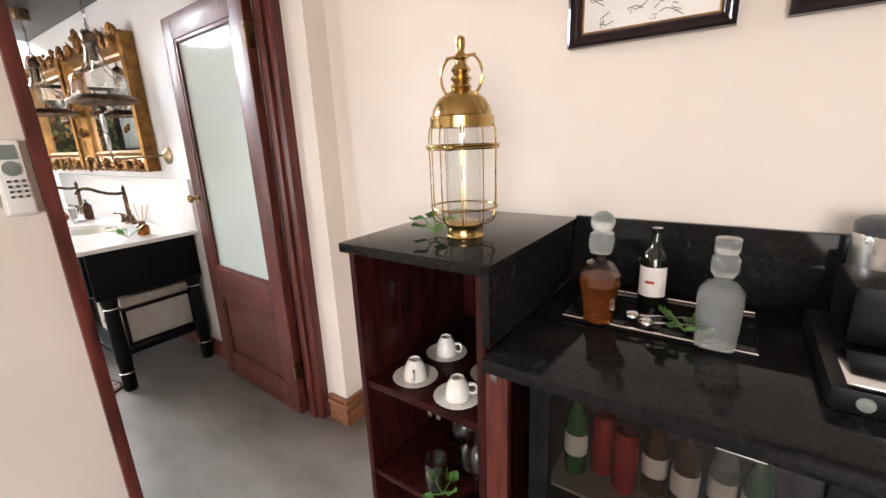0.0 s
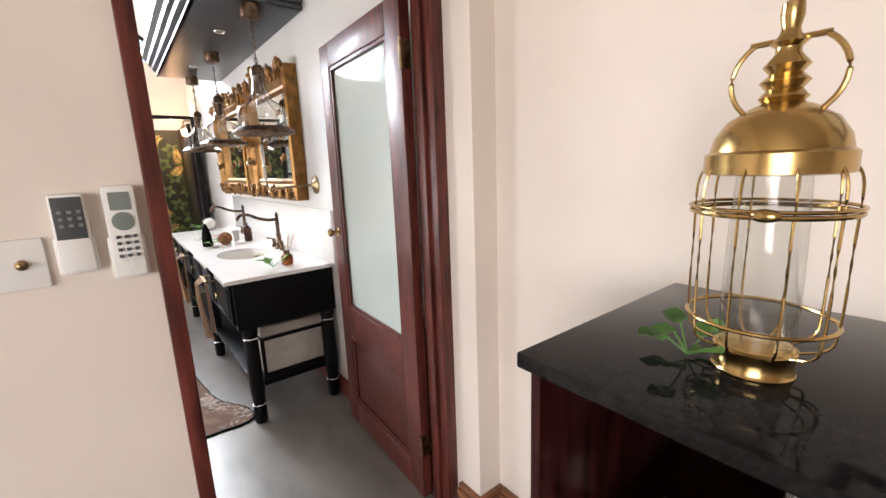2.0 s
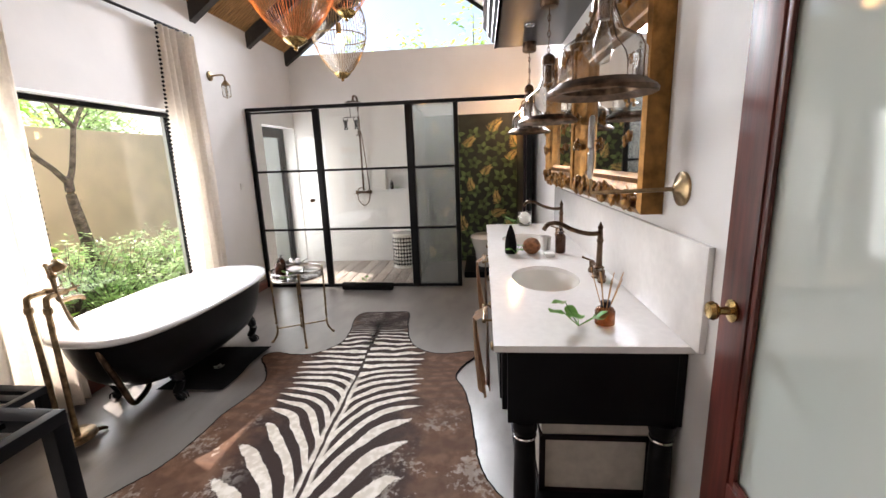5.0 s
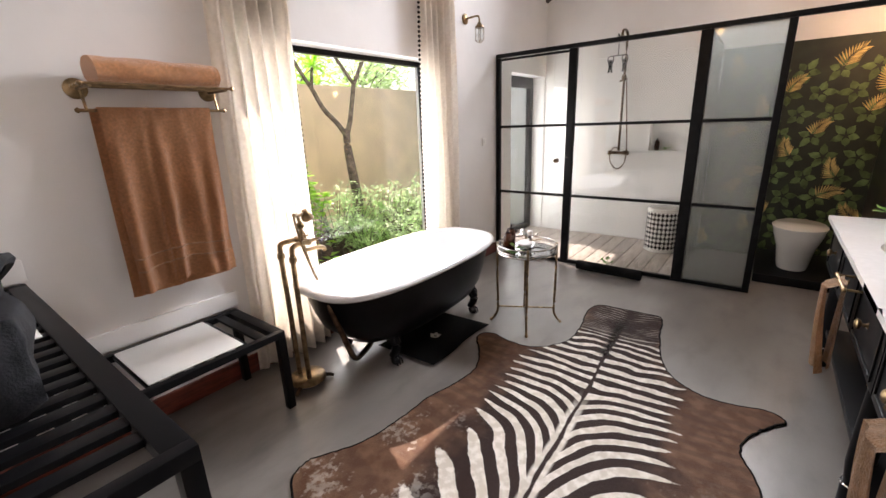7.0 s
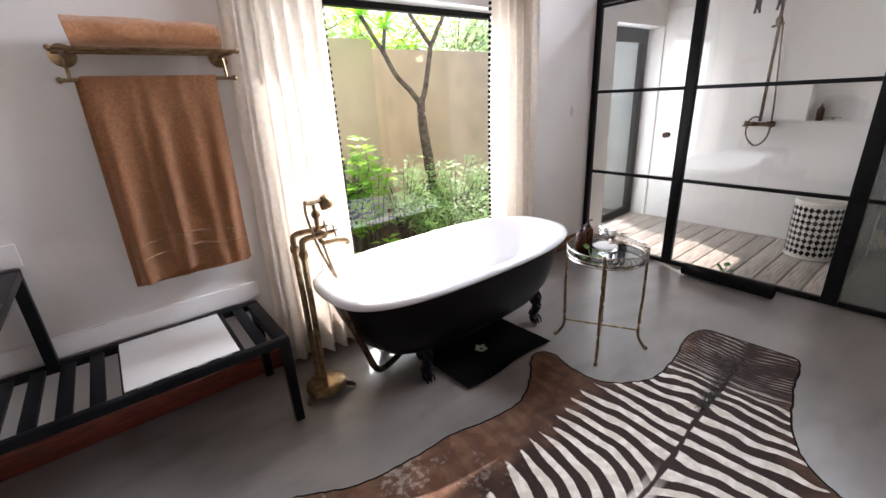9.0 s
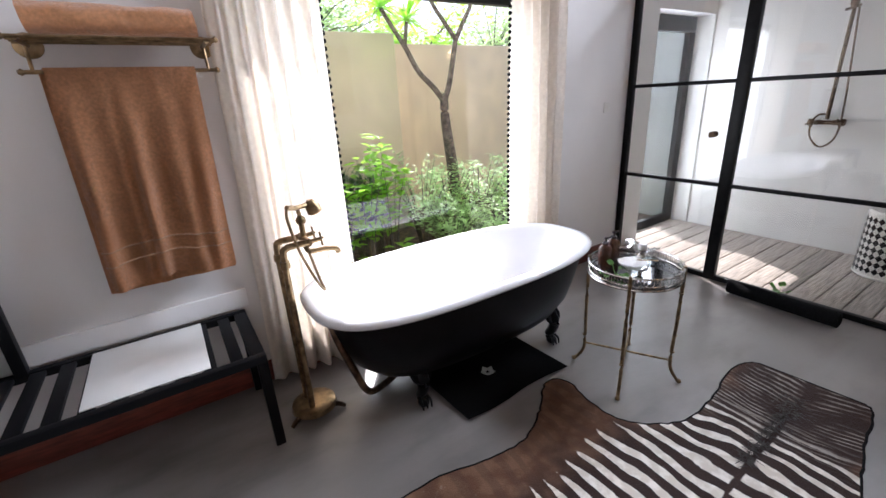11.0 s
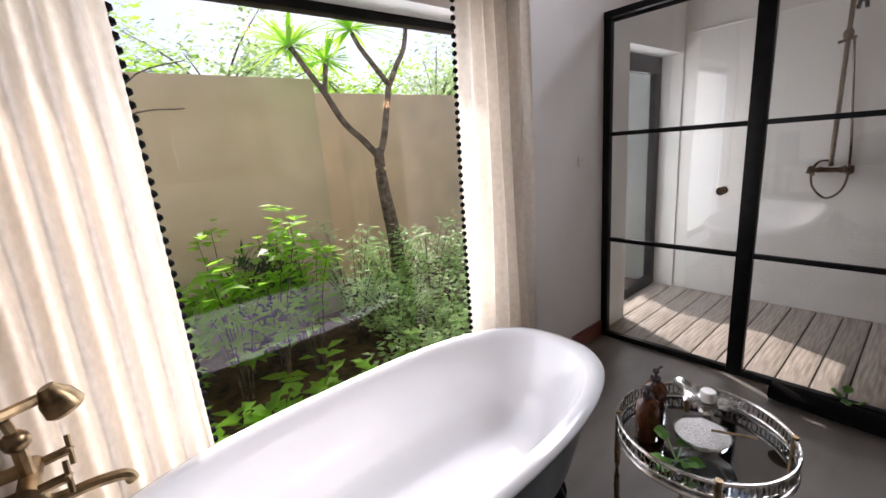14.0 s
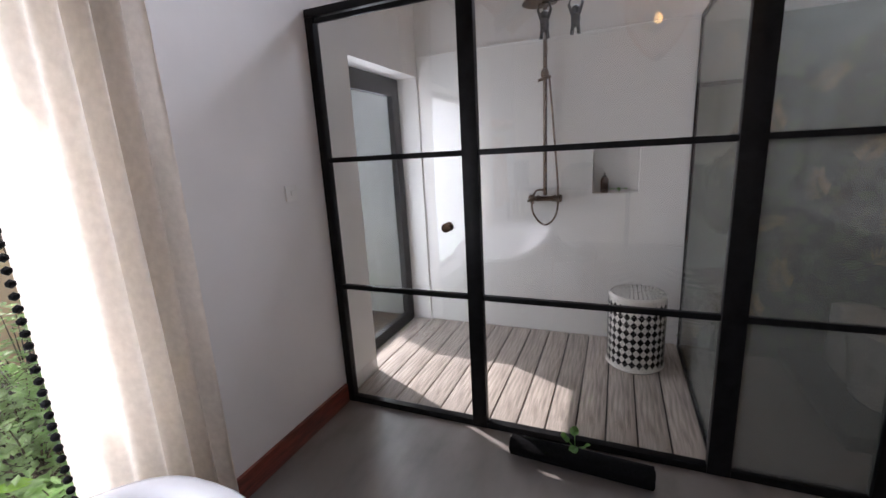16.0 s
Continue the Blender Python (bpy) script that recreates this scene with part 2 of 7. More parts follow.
def lathe(bm, profile, seg=24, at=(0, 0, 0), sx=1.0, sy=1.0, caps=True, m=None):
    """Turn a profile of (radius, height) round the upright axis."""
    rings = []
    for r, z in profile:
        ring = []
        for i in range(seg):
            a = 2 * math.pi * i / seg
            p = Vector((at[0] + sx * max(r, 1e-4) * math.cos(a), at[1] + sy * max(r, 1e-4) * math.sin(a), at[2] + z))
            ring.append(m @ p if m else p)
        rings.append(ring)
    return loft(bm, rings, True, caps)


def tube(bm, pts, r, seg=8, closed=False, r_end=None):
    """A round bar along a line of points."""
    pts = [Vector(p) for p in pts]
    rings, n = [], len(pts)
    up = Vector((0, 0, 1))
    for i, p in enumerate(pts):
        a = pts[i - 1] if (i > 0 or closed) else p
        b = pts[(i + 1) % n] if (i < n - 1 or closed) else p
        d = (b - a).normalized()
        u = d.cross(up)
        if u.length < 1e-3:
            u = d.cross(Vector((1, 0, 0)))
        u.normalize()
        v = d.cross(u)
        rad = r if r_end is None else r + (r_end - r) * i / max(1, n - 1)
        rings.append([p + rad * (math.cos(2 * math.pi * k / seg) * u + math.sin(2 * math.pi * k / seg) * v) for k in range(seg)])
    if closed:
        rings.append(rings[0])
        rows = [[bm.verts.new(q) for q in ring] for ring in rings[:-1]]
        for i in range(len(rows)):
            r0, r1 = rows[i], rows[(i + 1) % len(rows)]
            for k in range(seg):
                j = (k + 1) % seg
                bm.faces.new((r0[k], r0[j], r1[j], r1[k]))
        return bm
    return loft(bm, rings)


def curve_pts(pts, n=8):
    """A smooth line through the points given."""
    pts = [Vector(p) for p in pts]
    out = []
    for i in range(len(pts) - 1):
        p0, p1, p2, p3 = pts[max(i - 1, 0)], pts[i], pts[i + 1], pts[min(i + 2, len(pts) - 1)]
        for k in range(n):
            t = k / n
            out.append(0.5 * ((2 * p1) + (p2 - p0) * t + (2 * p0 - 5 * p1 + 4 * p2 - p3) * t * t + (3 * p1 - p0 - 3 * p2 + p3) * t ** 3))
    out.append(pts[-1])
    return out


def ring_pts(c, r, n=24, axis="z"):
    out = []
    for i in range(n):
        a = 2 * math.pi * i / n
        u, v = r * math.cos(a), r * math.sin(a)
        out.append(Vector(c) + Vector({"z": (u, v, 0), "y": (u, 0, v), "x": (0, u, v)}[axis]))
    return out


def ball(bm, c, r, sub=2, sx=1, sy=1, sz=1):
    bmesh.ops.create_icosphere(bm, subdivisions=sub, radius=r, matrix=Matrix.Translation(c) @ Matrix.Diagonal((sx, sy, sz, 1)))
    return bm


def sheet(bm, fn, nu, nv):
    """A skin from fn(u, v), with u and v from 0 to 1."""
    g = [[bm.verts.new(fn(i / nu, j / nv)) for j in range(nv + 1)] for i in range(nu + 1)]
    for i in range(nu):
        for j in range(nv):
            bm.faces.new((g[i][j], g[i + 1][j], g[i + 1][j + 1], g[i][j + 1]))
    return bm


def thicken(bm, t):
    bmesh.ops.solidify(bm, geom=bm.faces[:], thickness=t)
    return bm


def mesh_of(name, bm, material, smooth=40):
    me = bpy.data.meshes.new(name)
    bmesh.ops.recalc_face_normals(bm, faces=bm.faces[:])
    if smooth:
        lim = radians(smooth)
        for f in bm.faces:
            f.smooth = True
        for e in bm.edges:
            e.smooth = not (len(e.link_faces) == 2 and e.calc_face_angle(0) > lim)
    bm.to_mesh(me)
    bm.free()
    me.materials.append(material)
    return me


def part(name, bm, material, parent, label="", smooth=40):
    ob = new(name, mesh_of(name, bm, material, smooth))
    ob.parent = parent
    return tagged(ob, label) if label else ob


def thing(name, m, label, category, group="", kind=""):
    ob = new(name)
    ob.matrix_world = m
    ob.empty_display_size = 0.05
    return tagged(ob, label, category, group, kind)


def solid(name, bm, material, label, category, group="", kind="", smooth=40, m=None):
    ob = new(name, mesh_of(name, bm, material, smooth))
    if m:
        ob.matrix_world = m
    return tagged(ob, label, category, group, kind)


def structure(name, bm, material, label="", smooth=40):
    return solid(name, bm, material, label, "", "", "structure", smooth)


# ---- the house: floor, walls, roof ----
YW, YV, YB = -1.85, 1.43, 1.51          # window wall, vanity wall, bar wall
XB, XD0, XD1, XS = -7.32, -1.35, -1.62, -6.10   # back wall, door wall (bedroom and bath face), shower screen
XJ = -1.592          # bath face of the door wall beside the racks
RIDGE_Y, RIDGE_Z, EAVE = -0.21, 4.02, 2.90
SLOPE = (RIDGE_Z - EAVE) / (RIDGE_Y - YW)

structure("floor", box((-7.6, -2.0, -0.12), (3.0, 1.75, 0.0)), M_FLOOR, "pale grey polished cement screed floor")

# window wall with the bath window and the shower's outer door
WX0, WX1, WZ0, WZ1 = -5.09, -3.30, 0.28, 1.945
DX0, DX1, DZ1 = -7.305, -6.42, 1.95
bm = bmesh.new()
for a, b in (((XJ, YW - 0.25, 0), (WX1, YW, 3.2)), ((WX0, YW - 0.25, 0), (WX1, YW, WZ0)), ((WX0, YW - 0.25, WZ1), (WX1, YW, 3.2)),
             ((DX1, YW - 0.25, 0), (WX0, YW, 3.2)), ((DX0, YW - 0.25, DZ1), (DX1, YW, 3.2)), ((XB - 0.25, YW - 0.25, 0), (DX0, YW, 3.2))):
    bx(bm, a, b)
structure("wall_window", bm, M_WALL, "white plastered wall with the bath window")
structure("wall_vanity", box((XB - 0.25, YV, 0), (XD1 + 0.1, YV + 0.2, 3.2)), M_WALL, "white plastered wall behind the vanity")
# back wall with the shower niche
NY0, NY1, NZ0, NZ1 = -0.585, -0.294, 1.06, 1.35
bm = bmesh.new()
for a, b in (((XB - 0.25, YW, 0), (XB, NY0, EAVE)), ((XB - 0.25, NY1, 0), (XB, YV, EAVE)), ((XB - 0.25, NY0, 0), (XB, NY1, NZ0)),
             ((XB - 0.25, NY0, NZ1), (XB, NY1, EAVE)), ((XB - 0.25, NY0, NZ0), (XB - 0.12, NY1, NZ1))):
    bx(bm, a, b)
structure("wall_back", bm, M_WALL, "white plastered back wall under the gable window")
structure("wall_shower_lining", box((XB, YW + 0.003, 2.086), (XB + 0.012, 0.0, 2.094)), M_WALL, "fine ledge line on the shower wall")

# door wall between bedroom and bathroom
OY0, OY1, OZ, XDL = 0.49, 1.40, 2.07, -1.30
bm = bmesh.new()
for a, b in (((XJ, YW - 0.2, 0), (XDL, OY0 - 0.052, 3.6)), ((-1.33, OY0 - 0.052, 0), (XDL, OY0 + 0.006, 3.6)), ((XD1 - 0.06, OY0 - 0.052, OZ), (XD0, OY1, 3.6)), ((XD1, OY1, 0), (XD0, YB + 0.2, 3.6))):
    bx(bm, a, b)
structure("wall_door", bm, M_WALL_BED, "cream plastered wall round the bathroom door")
structure("wall_bar", box((XD0, YB, 0), (3.0, YB + 0.2, 2.8)), M_WALL_BED, "cream plastered wall behind the drinks bar")
structure("wall_bedroom_end", box((3.0, -3.4, 0), (3.2, 1.75, 2.8)), M_WALL_BED)
# unseen bedroom wall; its opening is added to hold the fill lamp
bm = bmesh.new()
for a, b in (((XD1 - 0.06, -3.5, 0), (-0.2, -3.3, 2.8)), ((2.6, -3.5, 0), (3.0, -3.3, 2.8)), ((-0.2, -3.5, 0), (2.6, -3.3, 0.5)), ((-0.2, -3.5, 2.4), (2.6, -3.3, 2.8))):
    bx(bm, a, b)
structure("wall_bedroom_unseen", bm, M_WALL_BED)
structure("floor_bedroom", box((XD1 - 0.06, -3.5, -0.12), (3.0, -2.0, 0.0)), M_FLOOR)
structure("wall_bedroom_side", box((XD1 - 0.06, -3.5, 0), (XD0, -2.05, 2.8)), M_WALL_BED)
structure("ceiling_bedroom", box((XD0, -3.5, 2.8), (3.2, 1.75, 2.9)), M_WALL_BED, "plain white bedroom ceiling")

# roof: reed ceiling on the window side, pale boards over the vanity
def roof_z(y):
    return EAVE + (y - YW) * SLOPE if y < RIDGE_Y else RIDGE_Z - (y - RIDGE_Y) * SLOPE


bm = bmesh.new()
n_reed = 150
for i in range(n_reed):
    x0 = XB - 0.02 + (XJ - XB + 0.04) * i / n_reed
    w = (XJ - XB) / n_reed * 0.5
    ring = [(w * math.cos(2 * math.pi * k / 5), w * math.sin(2 * math.pi * k / 5)) for k in range(5)]
    loft(bm, [[(x0 + w + u, y, roof_z(y) + 0.05 + v) for u, v in ring] for y in (YW - 0.1, RIDGE_Y)])
bx(bm, (XB - 0.2, YW - 0.2, 0), (-1.3, RIDGE_Y, 0.02), 0, Matrix(((1, 0, 0, 0), (0, 1, 0, 0), (0, SLOPE, 1, EAVE - YW * SLOPE + 0.08), (0, 0, 0, 1))))
structure("ceiling_reed", bm, M_REED, "golden reed ceiling on dark rafters")
bm = bmesh.new()
bx(bm, (XB - 0.2, RIDGE_Y, 0), (XD1, YV + 0.2, 0.05), 0, Matrix(((1, 0, 0, 0), (0, 1, 0, 0), (0, -SLOPE, 1, RIDGE_Z + RIDGE_Y * SLOPE + 0.04), (0, 0, 0, 1))))
structure("ceiling_boards", bm, M_WALL, "white boarded ceiling slope")
for i in range(6):
    x = XB + 0.03 + 0.95 * i
    for side in (0, 1):
        bm = bmesh.new()
        y0, y1 = (YW - 0.05, RIDGE_Y) if side == 0 else (RIDGE_Y, YV)
        ring = [(x - 0.04, -0.13), (x + 0.04, -0.13), (x + 0.04, 0.03), (x - 0.04, 0.03)]
        if side == 0:
            loft(bm, [[(u, y, roof_z(y) + v) for u, v in ring] for y in (y0, y1)])
            structure("rafter", bm, M_BEAM, "dark stained roof rafter")
        elif i == 0:
            ring = [(x - 0.03, -0.02), (x, -0.02), (x, 0.03), (x - 0.03, 0.03)]
            loft(bm, [[(u, y, roof_z(y) + v) for u, v in ring] for y in (y0, y1)])
            structure("gable_bar", bm, M_BLACK, "thin dark steel bar along the gable glass")
structure("wall_gable_door_side", box((XD1 - 0.057, YW - 0.2, 2.8), (-1.44, YV + 0.2, 4.2)), M_WALL)
bm = bmesh.new()
v = [bm.verts.new(p) for p in ((XB - 0.1, YW, EAVE), (XB - 0.1, YV, EAVE), (XB - 0.1, RIDGE_Y, RIDGE_Z))]
bm.faces.new(v)
g = structure("window_gable", bm, M_GLASS, "clear triangular gable window")
g.visible_shadow = False
# ---- more materials ----


def math_node(nt, op, a, b=None, clamp=False):
    n = nt.nodes.new("ShaderNodeMath")
    n.operation, n.use_clamp = op, clamp
    for i, v in enumerate((a, b)):
        if v is None:
            continue
        if isinstance(v, (int, float)):
            n.inputs[i].default_value = v
        else:
            nt.links.new(v, n.inputs[i])
    return n.outputs[0]


def zebra_mat():
    """Striped hide: u runs down the spine from the nose, v across it."""
    m = mat("zebra_hide", (0.5, 0.5, 0.5), 0.62, vary=0.0, bump=0.35, bump_scale=240, sheen=0.0)
    nt = m.node_tree
    b = nt.nodes["Principled BSDF"]
    tc = nt.nodes.new("ShaderNodeTexCoord")
    sep = nt.nodes.new("ShaderNodeSeparateXYZ")
    nt.links.new(tc.outputs["Object"], sep.inputs[0])

    def op(kind, a, b_=None, clamp=False):
        return math_node(nt, kind, a, b_, clamp)

    def fnoise(scale, detail=3, amount=1.0):
        """Noise about zero."""
        n = nt.nodes.new("ShaderNodeTexNoise")
        n.inputs["Scale"].default_value, n.inputs["Detail"].default_value = scale, detail
        nt.links.new(tc.outputs["Object"], n.inputs["Vector"])
        return op("MULTIPLY", op("SUBTRACT", n.outputs[0], 0.5), amount)

    def step(value, lo, hi, a=0.0, b_=1.0):
        r = nt.nodes.new("ShaderNodeMapRange")
        r.interpolation_type = "SMOOTHSTEP"
        for k, q in enumerate((lo, hi, a, b_)):
            r.inputs[k + 1].default_value = q
        nt.links.new(value, r.inputs[0])
        return r.outputs[0]

    def blend(fac, a, b_):
        x = nt.nodes.new("ShaderNodeMixRGB")
        for k, q in enumerate((fac, a, b_)):
            if isinstance(q, tuple):
                x.inputs[k].default_value = (*q, 1)
            else:
                nt.links.new(q, x.inputs[k])
        return x.outputs[0]

    u = sep.outputs[0]
    v = op("SUBTRACT", op("ADD", sep.outputs[1], fnoise(2.0, 2, 0.05)), 0.02)
    av = op("ABSOLUTE", v)
    # across the neck the stripes lie square; over the rump they sweep forward from the spine and flatten out
    sweep = op("SUBTRACT", 1.0, op("POWER", 2.718, op("MULTIPLY", av, -3.8)))
    lean = op("MULTIPLY", op("MULTIPLY", sweep, step(u, 1.0, 1.8)), 0.85)
    side = op("MULTIPLY", op("SIGN", v), 0.022)
    s = op("ADD", op("ADD", op("ADD", u, lean), side), op("ADD", fnoise(2.6, 2, 0.16), fnoise(8, 2, 0.035)))
    ph = op("MULTIPLY", op("LOGARITHM", op("MAXIMUM", op("ADD", s, 0.2), 0.01), 2.718), 74.0)
    wave = op("SINE", ph)
    fray = op("ADD", fnoise(55, 5, 0.5), fnoise(9, 3, 0.5))
    # the white thins out to points on the flanks
    reach = op("ADD", av, fnoise(3.0, 4, 0.26))
    taper = op("ADD", step(reach, 0.28, 0.52, 0.0, 1.25), step(u, 1.0, 0.4, 0.0, 0.45))
    white = step(op("SUBTRACT", op("ADD", wave, fray), taper), 0.0, 0.2)
    # pale worn hair over the rump
    worn = op("MULTIPLY", op("MULTIPLY", step(op("ADD", fnoise(4.0, 3), fnoise(40, 6, 0.8)), 0.06, 0.22), step(u, 1.4, 2.0)), step(av, 0.25, 0.42, 0.0, 0.3))
    # fine rings round the brow
    du = op("SUBTRACT", u, 0.27)
    rr = op("SQRT", op("ADD", op("MULTIPLY", du, du), op("MULTIPLY", v, v)))
    ring = op("MULTIPLY", step(op("ADD", op("SINE", op("MULTIPLY", op("ADD", op("ADD", op("MULTIPLY", rr, 0.3), u), fnoise(5, 3, 0.06)), 230.0)), fray), 0.2, 0.8), step(u, 0.62, 0.40))
    share = op("MULTIPLY", white, step(u, 0.36, 0.56))
    share = op("MAXIMUM", share, op("MULTIPLY", op("MULTIPLY", ring, step(fnoise(7, 3), -0.1, 0.15)), 0.36))
    spine = step(op("ADD", av, fnoise(9, 2, 0.02)), 0.006, 0.012)
    lining = op("MULTIPLY", step(av, 0.040, 0.024), step(u, 1.15, 1.5))
    share = op("MULTIPLY", op("MAXIMUM", share, lining), spine)
    tuft = step(op("ADD", rr, fnoise(18, 3, 0.06)), 0.04, 0.12)
    faded = step(op("ADD", op("ADD", av, fnoise(5, 5, 0.45)), step(u, 1.1, 0.5, 0.0, 0.14)), 0.34, 0.54)
    hair = blend(step(fnoise(14, 6), -0.12, 0.14), (0.105, 0.050, 0.028), (0.165, 0.090, 0.054))
    dark = blend(op("MULTIPLY", faded, tuft), (0.026, 0.012, 0.009), hair)
    old = op("MULTIPLY", op("MULTIPLY", step(op("ADD", wave, fray), 0.1, -0.5), faded), 0.45)
    dark = blend(old, dark, (0.075, 0.040, 0.027))
    pale = blend(step(fnoise(26, 5), -0.1, 0.16), (0.60, 0.545, 0.47), (0.78, 0.735, 0.67))
    col = blend(op("MAXIMUM", op("MULTIPLY", share, op("ADD", op("MULTIPLY", tuft, 0.9), 0.1)), worn), dark, pale)
    nt.links.new(col, b.inputs["Base Color"])
    return m


def leaf_mat(name, colour, glow=0.5):
    m = mat(name, colour, 0.32, vary=0.25, scale=9, island=0.35)
    nt = m.node_tree
    b = nt.nodes["Principled BSDF"]
    tr = nt.nodes.new("ShaderNodeBsdfTranslucent")
    tr.inputs[0].default_value = (min(0.9, colour[0] * 2.4), min(0.95, colour[1] * 2.5), min(0.7, colour[2] * 2.0), 1)
    mix = nt.nodes.new("ShaderNodeMixShader")
    mix.inputs[0].default_value = glow
    nt.links.new(b.outputs[0], mix.inputs[1])
    nt.links.new(tr.outputs[0], mix.inputs[2])
    nt.links.new(mix.outputs[0], nt.nodes["Material Output"].inputs[0])
    return m


M_ZEBRA = zebra_mat()
M_LEAF = leaf_mat("garden_leaf", (0.23, 0.38, 0.06), 0.65)
M_LEAF_DARK = leaf_mat("dark_garden_leaf", (0.04, 0.085, 0.02), 0.3)
M_LEAF_PALE = leaf_mat("pale_garden_leaf", (0.29, 0.40, 0.21), 0.6)
M_SPRIG = leaf_mat("sprig_leaf", (0.15, 0.30, 0.09), 0.2)
M_BARK = mat("grey_bark", (0.15, 0.115, 0.095), 0.9, vary=0.35, scale=20, bump=0.6, bump_scale=40)
M_BLACKCLOTH = mat("black_terry", (0.005, 0.005, 0.0055), 0.95, vary=0.3, scale=80, bump=0.8, bump_scale=250)
M_WHITEPLASTIC = mat("white_plastic", (0.78, 0.77, 0.74), 0.35, vary=0.02)
M_GREYPLASTIC = mat("dark_grey_plastic", (0.07, 0.075, 0.08), 0.4, vary=0.1)
M_SCREEN = mat("grey_lcd", (0.20, 0.23, 0.21), 0.25, vary=0.05)
M_CERAMIC = mat("white_glazed_china", (0.80, 0.78, 0.73), 0.15, vary=0.02, scale=8, coat=0.5)
M_AMBERGLASS = mat("brown_bottle_glass", (0.085, 0.026, 0.009), 0.08, vary=0.1, transmission=0.35, ior=1.45)
M_CLEARSOLID = mat("cut_crystal", (0.74, 0.78, 0.78), 0.08, vary=0.0, transmission=0.88, ior=1.42, bump=0.5, bump_scale=90)
M_WHISKY = mat("amber_spirit", (0.36, 0.10, 0.018), 0.05, vary=0.25, scale=60, transmission=0.75, ior=1.36, bump=0.7, bump_scale=70)
M_WINEBOTTLE = mat("dark_wine_glass", (0.008, 0.01, 0.006), 0.06, vary=0.0, coat=0.6)
M_LABEL = mat("cream_paper_label", (0.80, 0.74, 0.70), 0.7, vary=0.04, scale=30)
M_REDINK = mat("red_ink", (0.45, 0.06, 0.04), 0.7)
M_INK = mat("dark_ink", (0.06, 0.055, 0.05), 0.8)
M_PAPER = mat("white_mat_board", (0.82, 0.80, 0.77), 0.8, vary=0.02)
M_FRAME = mat("espresso_frame", (0.016, 0.009, 0.011), 0.3, vary=0.2, coat=0.4)
M_DARKMAHOG = mat("dark_mahogany_cabinet", (0.028, 0.006, 0.0055), 0.3, vary=0.3, scale=8, stretch=(6, 6, 0.6), coat=0.15)
M_CLEAR = pane_mat("thin_clear_glass", (0.93, 0.94, 0.93), gloss=(0.06, 0.75), power=2.2)
M_FRIDGEGLASS = pane_mat("fridge_glass", (0.70, 0.69, 0.67), gloss=(0.045, 0.3))
M_GREYINSIDE = mat("fridge_lining", (0.30, 0.28, 0.25), 0.5, vary=0.05)
M_GREENGLASS = mat("green_bottle", (0.02, 0.10, 0.03), 0.1, vary=0.1, coat=0.5)
M_REDCAN = mat("red_can", (0.42, 0.02, 0.02), 0.25, 0.4, vary=0.2, scale=30)
M_BULB = mat("warm_filament_bulb", (1.0, 0.6, 0.25), 0.2, emit=((1.0, 0.55, 0.18), 14.0))
M_WIRE_COPPER = mat("copper_wire", (0.55, 0.22, 0.09), 0.35, 1.0, vary=0.2, scale=40)
M_LEATHER = mat("cream_trunk_leather", (0.58, 0.54, 0.48), 0.5, vary=0.06, scale=20, bump=0.15, bump_scale=150)
M_SOAPWOOD = mat("brown_loofah", (0.26, 0.11, 0.05), 0.9, vary=0.3, scale=40, bump=1.0, bump_scale=120)
M_STEEL = mat("brushed_steel", (0.55, 0.53, 0.50), 0.28, 1.0, vary=0.1)
M_SALT = mat("white_bath_salt", (0.82, 0.81, 0.79), 0.7, vary=0.06, scale=150, bump=1.0, bump_scale=220)
M_WAX = mat("white_wax", (0.85, 0.83, 0.80), 0.5, vary=0.01, sub=0.2)
M_SILVER = mat("tarnished_silver", (0.45, 0.43, 0.40), 0.25, 1.0, vary=0.25, scale=40)
M_REED_STICK = mat("rattan_stick", (0.50, 0.28, 0.13), 0.8, vary=0.2, scale=30)
M_BAG = mat("dark_nylon", (0.020, 0.021, 0.024), 0.7, vary=0.25, scale=25, bump=0.3, bump_scale=200)
M_WPAPER = mat("dark_wallpaper", (0.025, 0.030, 0.020), 0.6, vary=0.2)
M_WP_GREEN = mat("wallpaper_green", (0.10, 0.15, 0.055), 0.6, vary=0.25, scale=14, island=0.3)
M_WP_GOLD = mat("wallpaper_gold", (0.52, 0.38, 0.14), 0.55, vary=0.2, scale=14, island=0.3)

M_GARDEN_GREY = mat("grey_render", (0.48, 0.50, 0.52), 0.85, vary=0.06, scale=3, bump=0.15, bump_scale=40)

for m_ in (M_BLACK, M_BLACKWOOD, M_TUBBLACK, M_FRAME, M_DARKMAHOG, M_BLACKCLOTH, M_BAG, M_STONE_BLACK, M_ZEBRA):
    m_.node_tree.nodes["Principled BSDF"].inputs["Specular IOR Level"].default_value = 0.16

# ---- garden ----
structure("ground", box((-60, -60, -0.3), (40, -2.1, -0.05)), M_SOIL, "dark planted garden soil")
# near wall painted darker for shade, far wall lighter for bounced light
structure("garden_wall_near", box((-5.17, -4.2, -0.1), (1.0, -3.97, 2.03), 0.01), M_GARDEN_SHADED, "ochre rendered garden wall, shaded tone put into its colour")
structure("garden_wall_far", box((-9.5, -4.9, -0.1), (-5.1, -4.7, 2.03), 0.01), M_GARDEN_LIT, "sand rendered garden wall, lit tone put into its colour")
structure("garden_wall_side", box((-7.7, -3.2, -0.1), (-7.5, -2.1, 2.1), 0.01), M_GARDEN_GREY, "grey rendered side wall by the shower door")


